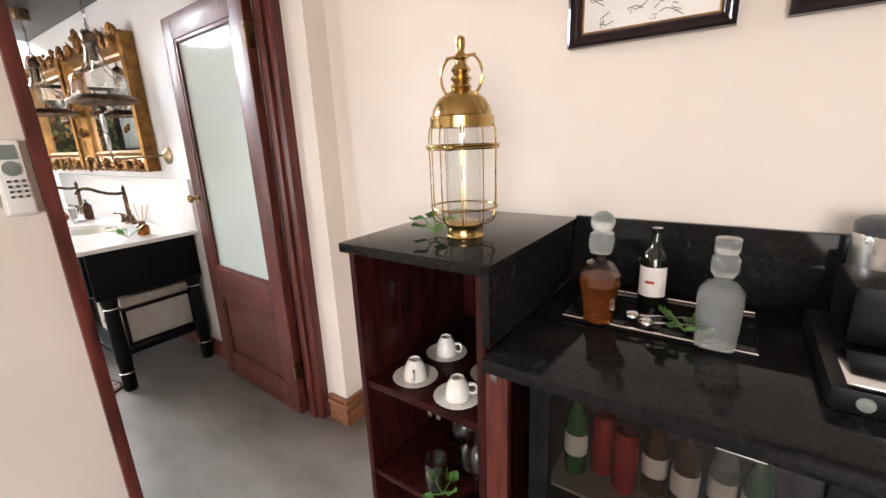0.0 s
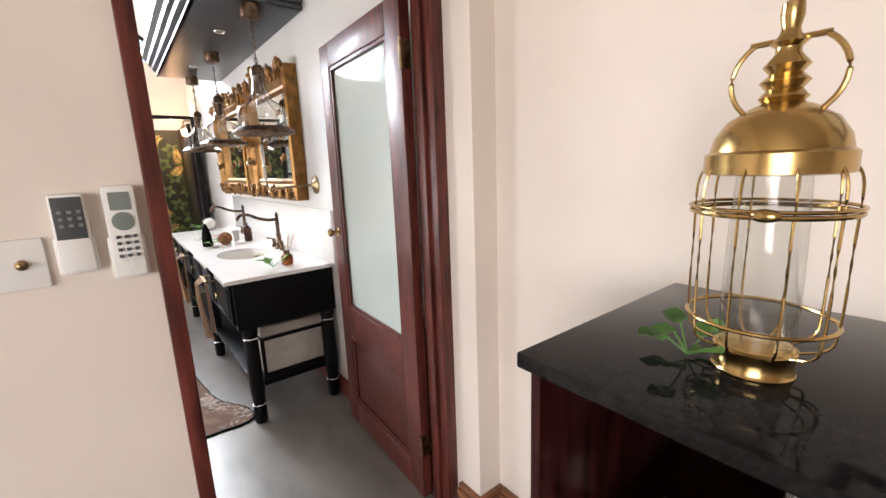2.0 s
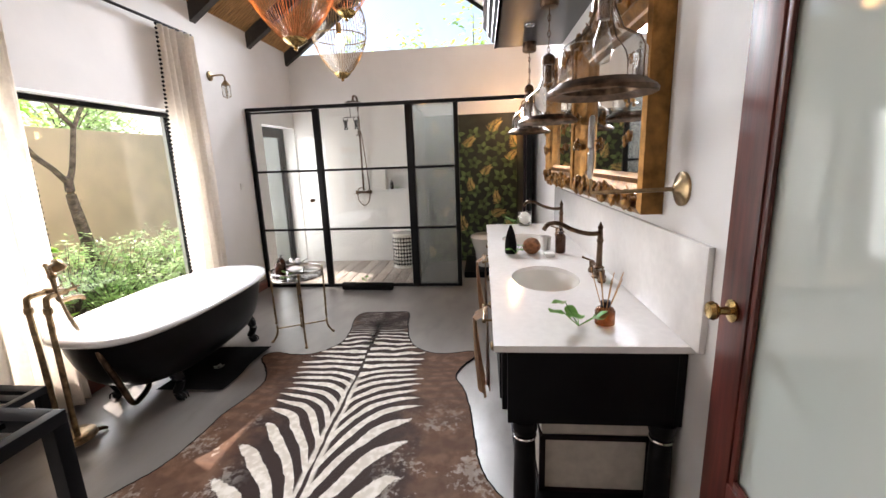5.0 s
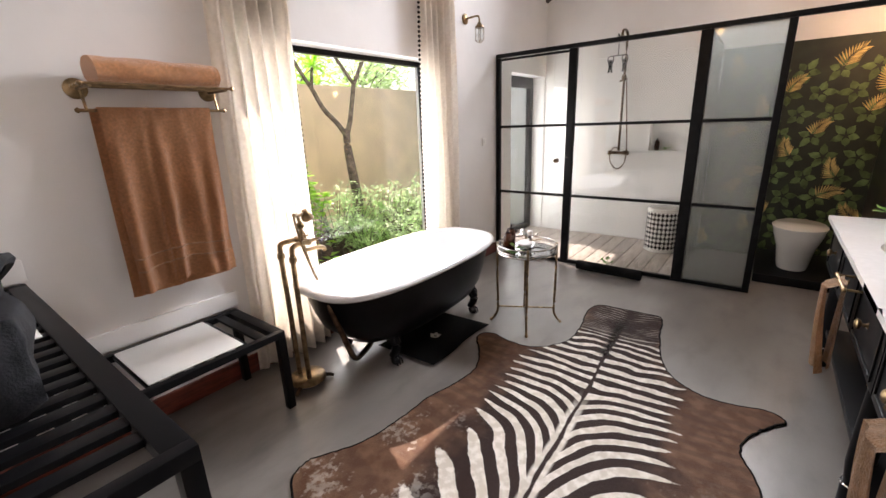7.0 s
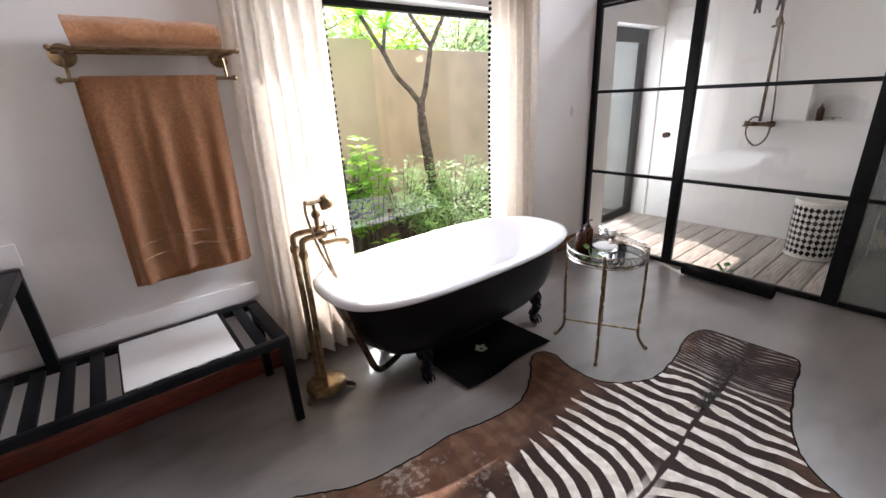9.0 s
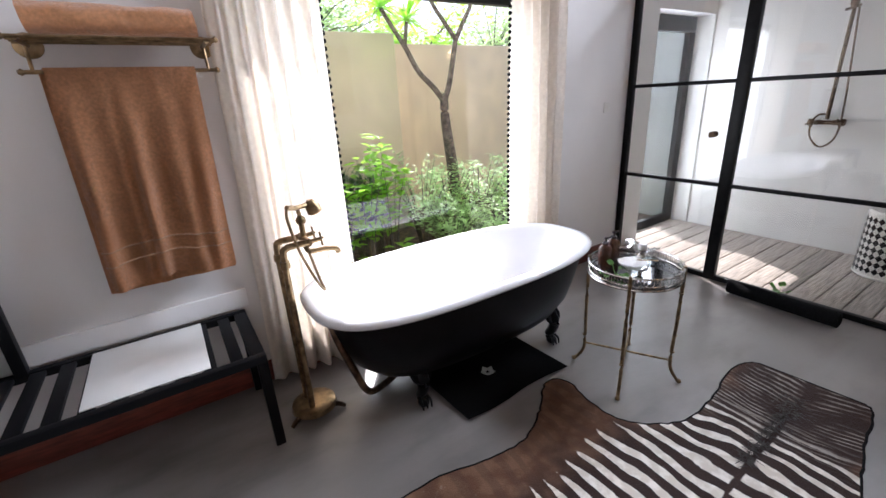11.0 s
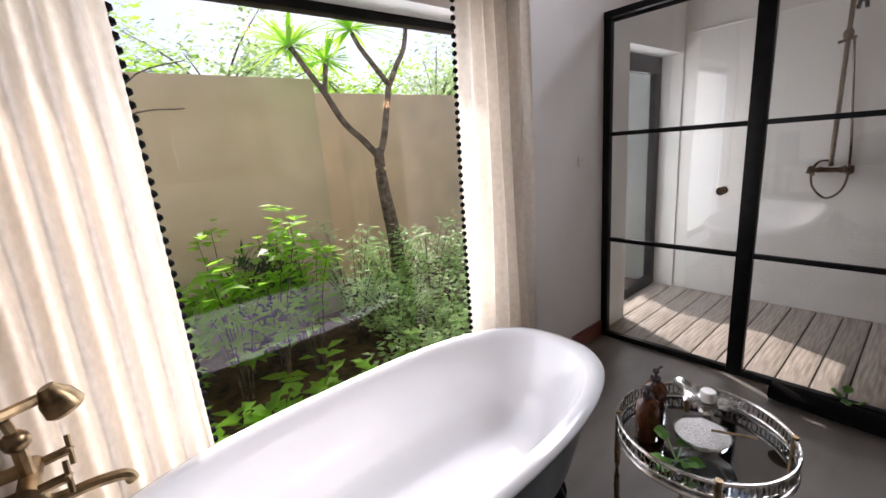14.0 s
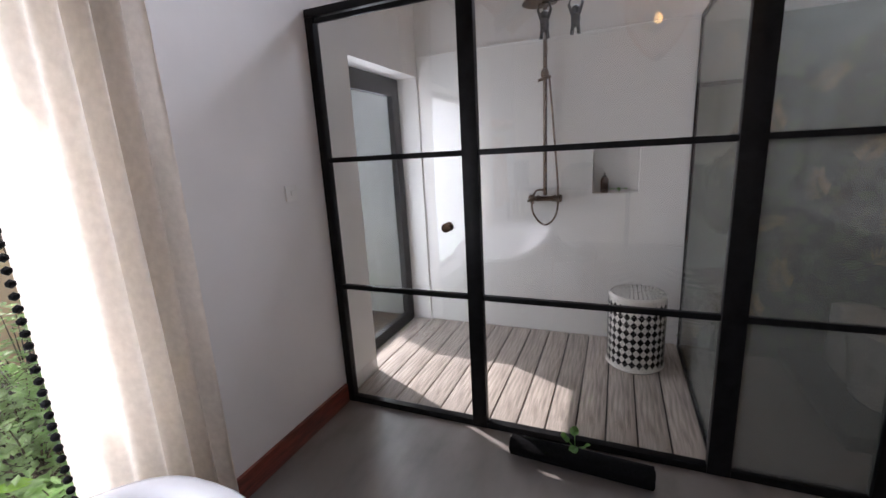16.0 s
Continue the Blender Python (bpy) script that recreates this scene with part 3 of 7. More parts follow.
def leaf(bm, p, d, up, length, width):
    """One folded leaf from p along d."""
    d, up = d.normalized(), up.normalized()
    s = d.cross(up)
    if s.length < 1e-3:
        s = d.cross(Vector((1, 0.2, 0)))
    s.normalize()
    n = s.cross(d)
    a, tip = bm.verts.new(p), bm.verts.new(p + d * length - n * 0.12 * length)
    mid = p + d * length * 0.45
    c, l, r = bm.verts.new(mid - n * 0.1 * width), bm.verts.new(mid + s * width / 2 + n * 0.1 * width), bm.verts.new(mid - s * width / 2 + n * 0.1 * width)
    for f in ((a, c, l), (l, c, tip), (a, r, c), (c, r, tip)):
        bm.faces.new(f)


def rnd_dir(rng, zlo=-0.3, zhi=1.0):
    a = rng.uniform(0, 2 * math.pi)
    return Vector((math.cos(a), math.sin(a), rng.uniform(zlo, zhi)))


def shrub(x, y, h, spread, n_stem, n_leaf, ll, lw, material, seed, label, narrow=False):
    rng = random.Random(seed)
    root = thing("shrub", pose(x, y, -0.06), label, "shrub", "garden shrubs")
    bs, bl = bmesh.new(), bmesh.new()
    for _ in range(n_stem):
        d = rnd_dir(rng, 0, 0)
        k = rng.uniform(0.3, 1.0)
        top = Vector((d.x * spread * k, d.y * spread * k, h * rng.uniform(0.55, 1.0)))
        pts = curve_pts([(d.x * 0.03, d.y * 0.03, 0), top * 0.5 + Vector((0, 0, 0.1 * h)), top], 3)
        tube(bs, pts, 0.006, 4, r_end=0.002)
        for _ in range(n_leaf):
            t = rng.uniform(0.3, 1.15)
            q = pts[min(len(pts) - 1, round(t * (len(pts) - 1)))] + Vector((rng.uniform(-1, 1), rng.uniform(-1, 1), rng.uniform(-1, 1))) * 0.05
            dd = rnd_dir(rng, 0.2, 1.6) if narrow else rnd_dir(rng, -0.3, 0.5)
            leaf(bl, q, dd, Vector((0, 0, 1)), ll * rng.uniform(0.6, 1.2), lw * rng.uniform(0.6, 1.2))
    part("stems", bs, M_BARK, root)
    part("leaves", bl, material, root)


rng = random.Random(5)
for i in range(48):
    x = -6.5 + 4.0 * (i % 16) / 15 + rng.uniform(-0.15, 0.15)
    row = i // 16
    y = -2.42 - 0.45 * row + rng.uniform(-0.12, 0.12)
    h = (0.38, 0.62, 0.85)[row] * rng.uniform(0.8, 1.15)
    if row == 2 and -4.9 < x < -4.2:
        shrub(x, y, h * 1.05, 0.22, 20, 18, 0.18, 0.022, M_LEAF_DARK, i, "dark narrow-leaved garden shrub", True)
    elif x > -4.75 and row == 1:
        shrub(x, y - 0.1, 1.12 * rng.uniform(0.75, 1.05), 0.24, 7, 22, 0.125, 0.075, M_LEAF, i, "tall bright broad-leaved green garden shrub")
    elif x > -4.75:
        shrub(x, y, h, 0.32, 5 if row == 0 else 11, 13, 0.115, 0.07, M_LEAF, i, "bright broad-leaved green garden shrub")
    else:
        shrub(x, y, h, 0.36, 22, 26, 0.058, 0.034, M_LEAF_PALE, i, "small-leaved pale variegated garden shrub")


def palm_tree():
    rng = random.Random(11)
    root = thing("tree", pose(-5.56, -3.53, -0.06), "slender forked tree with spiky leaf crowns", "tree")
    bm = bmesh.new()
    tube(bm, curve_pts([(0.02, 0, 0), (0.02, 0, 0.24), (0.03, 0, 0.67), (0.07, 0, 1.0), (0.085, -0.02, 1.25), (0.083, -0.02, 1.44)], 6), 0.078, 12, r_end=0.040)
    ball(bm, (0.083, -0.02, 1.44), 0.040, 2, 1, 1, 1.2)
    ball(bm, (-0.065, 0.02, 1.99), 0.027, 2)
    tube(bm, curve_pts([(0.085, -0.02, 1.40), (0.16, -0.01, 1.48), (0.24, 0, 1.56), (0.37, -0.03, 1.70), (0.49, -0.05, 1.92), (0.60, -0.04, 2.06), (0.72, -0.02, 2.22)], 5), 0.031, 9, r_end=0.019)
    tube(bm, curve_pts([(0.49, -0.05, 1.91), (0.47, -0.05, 2.02), (0.45, -0.05, 2.13)], 4), 0.022, 7, r_end=0.017)
    tube(bm, curve_pts([(0.085, -0.02, 1.40), (0.03, 0, 1.56), (-0.02, 0.01, 1.78), (-0.065, 0.02, 2.0)], 6), 0.031, 9, r_end=0.024)
    tube(bm, curve_pts([(-0.065, 0.02, 1.98), (0.04, 0, 2.12), (0.16, 0, 2.26), (0.22, 0, 2.36)], 5), 0.024, 7, r_end=0.017)
    tube(bm, curve_pts([(-0.065, 0.02, 1.98), (-0.16, 0.02, 2.14), (-0.25, 0.02, 2.28), (-0.31, 0.0, 2.48), (-0.30, 0.0, 2.62)], 5), 0.024, 7, r_end=0.016)
    part("trunk", bm, M_BARK, root)
    bm = bmesh.new()
    for _ in range(90):          # thorns up the trunk
        a = rng.uniform(0, 6.28)
        h = rng.uniform(0.1, 1.35)
        c = Vector((0.02 + 0.05 * h * h / 1.4, 0, h))
        d = Vector((math.cos(a), math.sin(a), 0.1))
        r = 0.078 - 0.025 * h
        tube(bm, [c + d * r * 0.9, c + d * (r + 0.018)], 0.003, 4, r_end=0.001)
    part("thorns", bm, M_REED_STICK, root)["kind"] = "stuff"
    for c, size in (((0.73, -0.02, 2.23), 0.34), ((0.45, -0.05, 2.15), 0.30), ((0.23, 0, 2.38), 0.34), ((-0.30, 0, 2.64), 0.34)):
        bm = bmesh.new()
        for _ in range(46):
            d = rnd_dir(rng, -0.25, 1.3).normalized()
            ln, wd = size * rng.uniform(0.7, 1.1), rng.uniform(0.026, 0.038)
            side = d.cross(Vector((0, 0, 1))).normalized()
            rows = []
            for k in range(5):           # a strap leaf that arches over
                t = k / 4
                q = Vector(c) + d * ln * t - Vector((0, 0, 0.22 * ln * t * t))
                w_ = wd * (0.35 + 1.3 * t * (1 - t) * 2) * (1 - t ** 4) / 2 + 0.001
                rows.append((bm.verts.new(q + side * w_), bm.verts.new(q - Vector((0, 0, 0.004))), bm.verts.new(q - side * w_)))
            for a_, b_ in zip(rows, rows[1:]):
                bm.faces.new((a_[0], a_[1], b_[1], b_[0]))
                bm.faces.new((a_[1], a_[2], b_[2], b_[1]))
        part("crown", bm, M_LEAF, root)


palm_tree()


def far_tree(x, y, h, spread, seed, n=900):
    rng = random.Random(seed)
    root = thing("tree", pose(x, y, -0.1), "airy sunlit tree beyond the garden wall", "tree", "trees beyond the wall")
    bm = bmesh.new()
    tips = []
    tube(bm, [(0, 0, 0), (0.05, 0, h * 0.25), (0, 0.05, h * 0.5)], 0.12, 7, r_end=0.07)
    for _ in range(24):
        d = rnd_dir(rng, -0.1, 1.2).normalized()
        a = Vector((0, 0.03, h * rng.uniform(0.3, 0.5)))
        b = a + d * spread * rng.uniform(0.5, 1.0)
        tube(bm, curve_pts([a, (a + b) / 2 + Vector((0, 0, 0.15)), b], 3), 0.03, 5, r_end=0.006)
        tips += [a + (b - a) * k for k in (0.45, 0.7, 1.0)]
    part("trunk", bm, M_BARK, root)
    bm = bmesh.new()
    for _ in range(n):
        c = rng.choice(tips) + Vector((rng.gauss(0, 0.25), rng.gauss(0, 0.25), rng.gauss(0, 0.22))) * spread * 0.45
        leaf(bm, c, rnd_dir(rng, -0.6, 0.6), Vector((rng.uniform(-0.5, 0.5), rng.uniform(-0.5, 0.5), 1)), rng.uniform(0.10, 0.22), rng.uniform(0.06, 0.11))
    part("crown", bm, M_LEAF if seed % 2 else M_LEAF_PALE, root)


for i, (x, y, h, s) in enumerate(((-3.4, -9.6, 5.0, 2.3), (-6.0, -10.2, 5.6, 2.5), (-9.0, -9.8, 5.0, 2.3), (-12.0, -10.5, 5.6, 2.6), (-1.0, -10.0, 5.3, 2.4), (-11.5, -3.0, 5.4, 2.2), (-11.8, 0.6, 6.0, 2.4))):
    far_tree(x, y, h, s, 21 + i, 3600)

# dry twig that leans in over the wall
bm = bmesh.new()
tube(bm, curve_pts([(-3.3, -3.5, -0.06), (-3.45, -3.4, 0.9), (-3.7, -3.35, 1.62), (-4.05, -3.3, 1.72)], 6), 0.012, 6, r_end=0.004)
tube(bm, curve_pts([(-3.6, -3.37, 1.4), (-3.8, -3.3, 1.85), (-4.1, -3.3, 1.98)], 5), 0.007, 5, r_end=0.003)
solid("dry_sapling", bm, M_BARK, "thin leafless grey sapling in the garden", "sapling")

# ---- windows, outer door, skirting ----
w = tagged(new("window_1"), "large fixed bath window in a thin dark frame", "", "", "structure")
for nm, a, b in (("head", (WX0, -2.06, WZ1 - 0.035), (WX1, -2.0, WZ1)), ("sill", (WX0, -2.06, WZ0), (WX1, -2.0, WZ0 + 0.035)),
                 ("jamb", (WX0, -2.06, WZ0 + 0.035), (WX0 + 0.012, -2.026, WZ1 - 0.035)), ("jamb", (WX1 - 0.012, -2.06, WZ0 + 0.035), (WX1, -2.026, WZ1 - 0.035))):
    part(nm, box(a, b, 0.004), M_BLACK, w)
p = part("pane", box((WX0 + 0.012, -2.033, WZ0 + 0.035), (WX1 - 0.012, -2.027, WZ1 - 0.035)), M_WINDOWGLASS, w)
p.visible_shadow = False
d = tagged(new("door_2"), "glazed outer door in a dark frame beside the shower", "", "", "structure")
for nm, a, b in (("top_rail", (DX0, -2.06, DZ1 - 0.13), (DX1, -2.01, DZ1)), ("bottom_rail", (DX0, -2.06, 0.02), (DX1, -2.01, 0.10)),
                 ("stile", (DX0, -2.06, 0.10), (DX0 + 0.10, -2.01, DZ1 - 0.13)), ("stile", (DX1 - 0.02, -2.06, 0.10), (DX1, -2.01, DZ1 - 0.13))):
    part(nm, box(a, b, 0.004), M_BLACK, d)
p = part("pane", box((DX0 + 0.10, -2.038, 0.10), (DX1 - 0.02, -2.032, DZ1 - 0.13)), M_GLASS, d)
p.visible_shadow = False
structure("baseboard_window", box((XS + 0.03, YW, 0), (XJ, YW + 0.018, 0.115), 0.004), M_REDSKIRT, "glossy red-brown wooden skirting")
structure("baseboard_vanity", box((XS + 0.03, YV - 0.018, 0), (XD1, YV, 0.115), 0.004), M_REDSKIRT, "glossy red-brown wooden skirting")


def moulded_skirting(name, a, b, face):
    """A stepped skirting board from a to b along x or y; face is the way it looks."""
    bm = bmesh.new()
    for z0, z1, t in ((0, 0.10, 0.022), (0.10, 0.125, 0.03), (0.125, 0.145, 0.02)):
        p, q = list(a), list(b)
        q[face[0]] = a[face[0]] + face[1] * t
        bx(bm, (p[0], p[1], z0), (q[0], q[1], z1), 0.004)
    structure(name, bm, M_SKIRT, "stained wooden skirting with moulded top")


moulded_skirting("baseboard_bar", (XD0 + 0.024, YB), (-0.74, YB), (1, -1))
moulded_skirting("baseboard_nib", (XD0, OY1 - 0.024), (XD0, YB), (0, 1))
moulded_skirting("baseboard_reveal", (XD0 - 0.11, OY1), (XD0 + 0.022, OY1), (1, -1))

# ---- the bathroom door ----
f = tagged(new("door_frame_1"), "red mahogany door frame", "", "", "structure")
part("jamb", box((-1.575, OY0 - 0.08, 0), (-1.331, OY0 - 0.048, OZ - 0.04), 0.004), M_MAHOG, f)
part("stop", box((-1.42, OY0 - 0.048, 0), (-1.331, OY0 - 0.004, OZ - 0.04), 0.003), M_MAHOG, f)
part("architrave", box((-1.331, OY0 + 0.006, 0), (XDL + 0.014, OY0 + 0.038, OZ - 0.04), 0.004), M_MAHOG, f)
part("jamb", box((-1.60, OY1 - 0.05, 0), (-1.485, OY1, OZ - 0.04), 0.004), M_MAHOG, f)
part("head", box((-1.60, OY0 - 0.052, OZ - 0.04), (-1.40, OY1, OZ), 0.004), M_MAHOG, f)
part("stop", box((-1.57, OY1 - 0.065, 0), (-1.53, OY1 - 0.05, OZ - 0.04), 0.003), M_MAHOG, f)

LEAF = 0.80
d = tagged(new("door_1"), "open red mahogany door with a tall frosted pane", "", "", "structure")
d.matrix_world = pose(-1.605, OY1 - 0.052, 0.012, 0, 0, 177.0)     # x runs from the hinges to the free edge
for nm, a, b in (("stile", (0, 0, 0), (0.11, 0.042, 2.0)), ("stile", (LEAF - 0.11, 0, 0), (LEAF, 0.042, 2.0)),
                 ("top_rail", (0.11, 0, 1.89), (LEAF - 0.11, 0.042, 2.0)), ("lock_rail", (0.11, 0, 0.52), (LEAF - 0.11, 0.042, 0.69)),
                 ("bottom_rail", (0.11, 0, 0), (LEAF - 0.11, 0.042, 0.14))):
    part(nm, box(a, b, 0.003), M_MAHOG, d)
part("panel", box((0.11, 0.014, 0.14), (LEAF - 0.11, 0.028, 0.52)), M_MAHOG, d)
for z0, z1 in ((0.14, 0.52), (0.69, 1.89)):
    bm = bmesh.new()
    for y0, y1 in ((0.004, 0.014), (0.028, 0.038)):
        bx(bm, (0.11, y0, z0), (0.128, y1, z1), 0.003)
        bx(bm, (LEAF - 0.128, y0, z0), (LEAF - 0.11, y1, z1), 0.003)
        bx(bm, (0.128, y0, z0), (LEAF - 0.128, y1, z0 + 0.018), 0.003)
        bx(bm, (0.128, y0, z1 - 0.018), (LEAF - 0.128, y1, z1), 0.003)
    part("bead", bm, M_MAHOG, d)
part("frosted_pane", box((0.11, 0.018, 0.69), (LEAF - 0.11, 0.024, 1.89)), M_FROST, d, "pale green frosted glass")
kn = part("knob", lathe(bmesh.new(), [(0.024, 0), (0.026, 0.006), (0.01, 0.01), (0.009, 0.03), (0.018, 0.036), (0.022, 0.044), (0.018, 0.053), (0.0, 0.056)], 20, m=pose(LEAF - 0.06, 0.042, 1.09, -90, 0, 0)), M_BRASS, d, "polished brass knob")
part("knob", lathe(bmesh.new(), [(0.024, 0), (0.026, 0.006), (0.01, 0.01), (0.009, 0.025), (0.024, 0.03), (0.0, 0.036)], 20, m=pose(LEAF - 0.06, 0.0, 1.09, 90, 0, 0)), M_BRASS, d, "polished brass knob")
for z in (0.2, 1.75):
    bm = bmesh.new()
    tube(bm, [(-0.006, 0.046, z), (-0.006, 0.046, z + 0.1)], 0.007, 10)
    bx(bm, (-0.002, 0.004, z), (0.0, 0.044, z + 0.1))
    part("hinge", bm, M_OLDBRASS, d, "worn brass hinge")

# ---- wall devices by the door ----
for nm, y0, y1, z0, z1, lab in (("remote_control", 0.352, 0.402, 1.262, 1.402, "grey and white air conditioner remote in its holder"),
                                ("fan_remote", 0.426, 0.476, 1.24, 1.412, "white remote control with a small screen")):
    r = thing(nm, pose(XDL, (y0 + y1) / 2 + 0.003, (z0 + z1) / 2), lab, "remote")
    hy, hz = (y1 - y0) / 2, (z1 - z0) / 2
    part("holder", box((0, -hy - 0.004, -hz - 0.004), (0.014, hy + 0.004, -hz * 0.1), 0.006), M_WHITEPLASTIC, r)
    part("body", box((0.003, -hy, -hz), (0.022, hy, hz), 0.007), M_WHITEPLASTIC, r)
    if nm == "remote_control":
        part("face", box((0.022, -hy + 0.004, -0.01), (0.024, hy - 0.004, hz - 0.006), 0.004), M_GREYPLASTIC, r, "dark grey front")
        rows, cols, zt = 3, 3, 0.035
        bmat = M_SCREEN
    else:
        part("screen", box((0.022, -hy + 0.009, hz - 0.045), (0.0235, hy - 0.009, hz - 0.012)), M_SCREEN, r)
        part("dial", lathe(bmesh.new(), [(0.017, 0), (0.017, 0.002), (0.012, 0.003), (0.0, 0.003)], 20, m=pose(0.022, 0, 0.02, 0, 90, 0)), M_SCREEN, r)
        rows, cols, zt, bmat = 4, 3, -0.012, M_GREYPLASTIC
    for i in range(rows):
        for j in range(cols):
            part("button", box((0.0225, -hy + 0.010 + j * 0.013, zt - i * 0.012), (0.0255, -hy + 0.017 + j * 0.013, zt + 0.006 - i * 0.012), 0.001), bmat, r)
s = thing("light_switch", pose(XDL, 0.268, 1.285), "white switch plate with two brass toggles", "switch")
part("plate", box((0, -0.07, -0.044), (0.008, 0.07, 0.044), 0.003), M_WHITEPLASTIC, s)
for y in (-0.018, 0.038):
    part("toggle", lathe(bmesh.new(), [(0.009, 0), (0.009, 0.003), (0.004, 0.004), (0.0045, 0.014), (0.0, 0.017)], 12, m=pose(0.008, y, 0, 0, 90, 0)), M_OLDBRASS, s, "brass toggle")
s = thing("wall_socket", pose(-5.835, YW, 1.24), "small white wall switch beside the shower", "switch")
part("plate", box((-0.036, 0, -0.036), (0.036, 0.008, 0.036), 0.003), M_WHITEPLASTIC, s)
part("rocker", box((-0.014, 0.008, -0.012), (0.008, 0.012, 0.012), 0.002), M_WHITEPLASTIC, s)

# ---- vanity ----
v = thing("vanity", pose(0, 0, 0), "long black double vanity on turned legs", "vanity")
VX0, VX1, VY0, VY1 = -5.12, -2.65, 0.82, 1.43
BASINS = ((-3.42, 1.09), (-4.42, 1.09))


def slab_with_holes():
    """A stone top with two oval cut-outs, made as strips between the holes."""
    bm = bmesh.new()
    z0, z1 = 0.848, 0.870
    edges = [VX1] + [c for bxn in BASINS for c in (bxn[0] + 0.26, bxn[0] - 0.26)] + [VX0]
    for i in range(0, len(edges), 2):
        bx(bm, (edges[i + 1], VY0, z0), (edges[i], VY1 - 0.002, z1), 0.0)
    for cx, cy in BASINS:
        n = 40
        inner, outer = [], []
        for k in range(n):
            a = 2 * math.pi * k / n
            c, s_ = math.cos(a), math.sin(a)
            inner.append((cx + 0.225 * c, cy + 0.16 * s_))
            hx, hy0, hy1 = 0.26, VY1 - 0.002 - cy, cy - VY0
            hy = hy0 if s_ > 0 else hy1
            t = min(hx / max(abs(c), 1e-6), hy / max(abs(s_), 1e-6))
            outer.append((cx + t * c, cy + t * s_))
        for z, flip in ((z1, False), (z0, True)):
            vi = [bm.verts.new((*p_, z)) for p_ in inner]
            vo = [bm.verts.new((*p_, z)) for p_ in outer]
            for k in range(n):
                j = (k + 1) % n
                f_ = (vo[k], vo[j], vi[j], vi[k])
                bm.faces.new(f_ if not flip else tuple(reversed(f_)))
        loft(bm, [[(*p_, z0) for p_ in inner], [(*p_, z1) for p_ in inner]], caps=False)
        for yy in (VY0, VY1 - 0.002):
            bm.faces.new([bm.verts.new(q) for q in ((cx - 0.26, yy, z0), (cx + 0.26, yy, z0), (cx + 0.26, yy, z1), (cx - 0.26, yy, z1))])
    bmesh.ops.remove_doubles(bm, verts=bm.verts[:], dist=0.0005)
    return bm


part("stone_top", slab_with_holes(), M_STONE_WHITE, v, "white polished stone top", smooth=30)
for cx, cy in BASINS:
    prof = [(1.0, 0.86), (0.97, 0.84), (0.85, 0.77), (0.6, 0.735), (0.15, 0.725), (0.0, 0.724)]
    bm = lathe(bmesh.new(), [(r * 0.23, z) for r, z in prof], 40, (cx, cy, 0), 1.0, 0.165 / 0.23, caps=False)
    part("basin", bm, M_CERAMIC, v, "white oval undermount basin")
    part("drain", lathe(bmesh.new(), [(0.022, 0.726), (0.02, 0.730), (0.0, 0.731)], 16, (cx, cy, 0)), M_BRONZE, v)
part("back_panel", box((VX0 + 0.03, 1.40, 0.575), (VX1 - 0.03, 1.425, 0.846)), M_BLACKWOOD, v)
for x in (VX0 + 0.03, VX1 - 0.055):
    part("end_panel", box((x, 0.865, 0.575), (x + 0.025, 1.40, 0.846), 0.003), M_BLACKWOOD, v)
part("apron_bottom", box((VX0 + 0.055, 0.87, 0.575), (VX1 - 0.055, 1.40, 0.59)), M_BLACKWOOD, v)
part("front_rail", box((VX0 + 0.055, 0.868, 0.59), (VX1 - 0.055, 0.885, 0.846)), M_BLACKWOOD, v)
ND = 5
for i in range(ND):
    xa = VX1 - 0.06 - i * (VX1 - VX0 - 0.12) / ND
    xb = xa - (VX1 - VX0 - 0.12) / ND + 0.014
    dr = part("drawer_front", box((xb, 0.848, 0.605), (xa, 0.868, 0.832), 0.004), M_BLACKWOOD, v)
    bm = bmesh.new()
    for a, b in (((xb + 0.03, 0.842, 0.63), (xb + 0.042, 0.848, 0.807)), ((xa - 0.042, 0.842, 0.63), (xa - 0.03, 0.848, 0.807)),
                 ((xb + 0.042, 0.842, 0.63), (xa - 0.042, 0.848, 0.642)), ((xb + 0.042, 0.842, 0.795), (xa - 0.042, 0.848, 0.807))):
        bx(bm, a, b, 0.002)
    part("moulding", bm, M_BLACKWOOD, dr)
    part("knob", lathe(bmesh.new(), [(0.012, 0), (0.006, 0.006), (0.006, 0.014), (0.017, 0.02), (0.019, 0.028), (0.012, 0.034), (0.0, 0.036)], 16, m=pose((xa + xb) / 2, 0.848, 0.735, 90, 0, 0)), M_OLDBRASS, dr, "round brass knob")
leg_prof = [(0.030, 0.0), (0.036, 0.01), (0.036, 0.10), (0.030, 0.115), (0.034, 0.13), (0.036, 0.16), (0.040, 0.20), (0.040, 0.27), (0.037, 0.45), (0.035, 0.50), (0.030, 0.515), (0.036, 0.53), (0.042, 0.545), (0.042, 0.576)]
for x in (VX1 - 0.055, -3.885, VX0 + 0.055):
    for y in (0.925, 1.375):
        lg = part("leg", lathe(bmesh.new(), leg_prof, 20, (x, y, 0)), M_BLACKWOOD, v)
        for z in (0.117, 0.517):
            part("ring", tube(bmesh.new(), ring_pts((x, y, z), 0.036, 24), 0.005, 6, closed=True), M_CHROME, lg, "thin chrome ring")
part("lower_shelf", box((VX0 + 0.06, 0.91, 0.205), (VX1 - 0.06, 1.39, 0.235), 0.003), M_BLACKWOOD, v)
part("splashback", box((VX0, 1.412, 0.8715), (VX1 + 0.05, 1.43, 1.19), 0.002), M_STONE_WHITE, v, "white stone splashback")

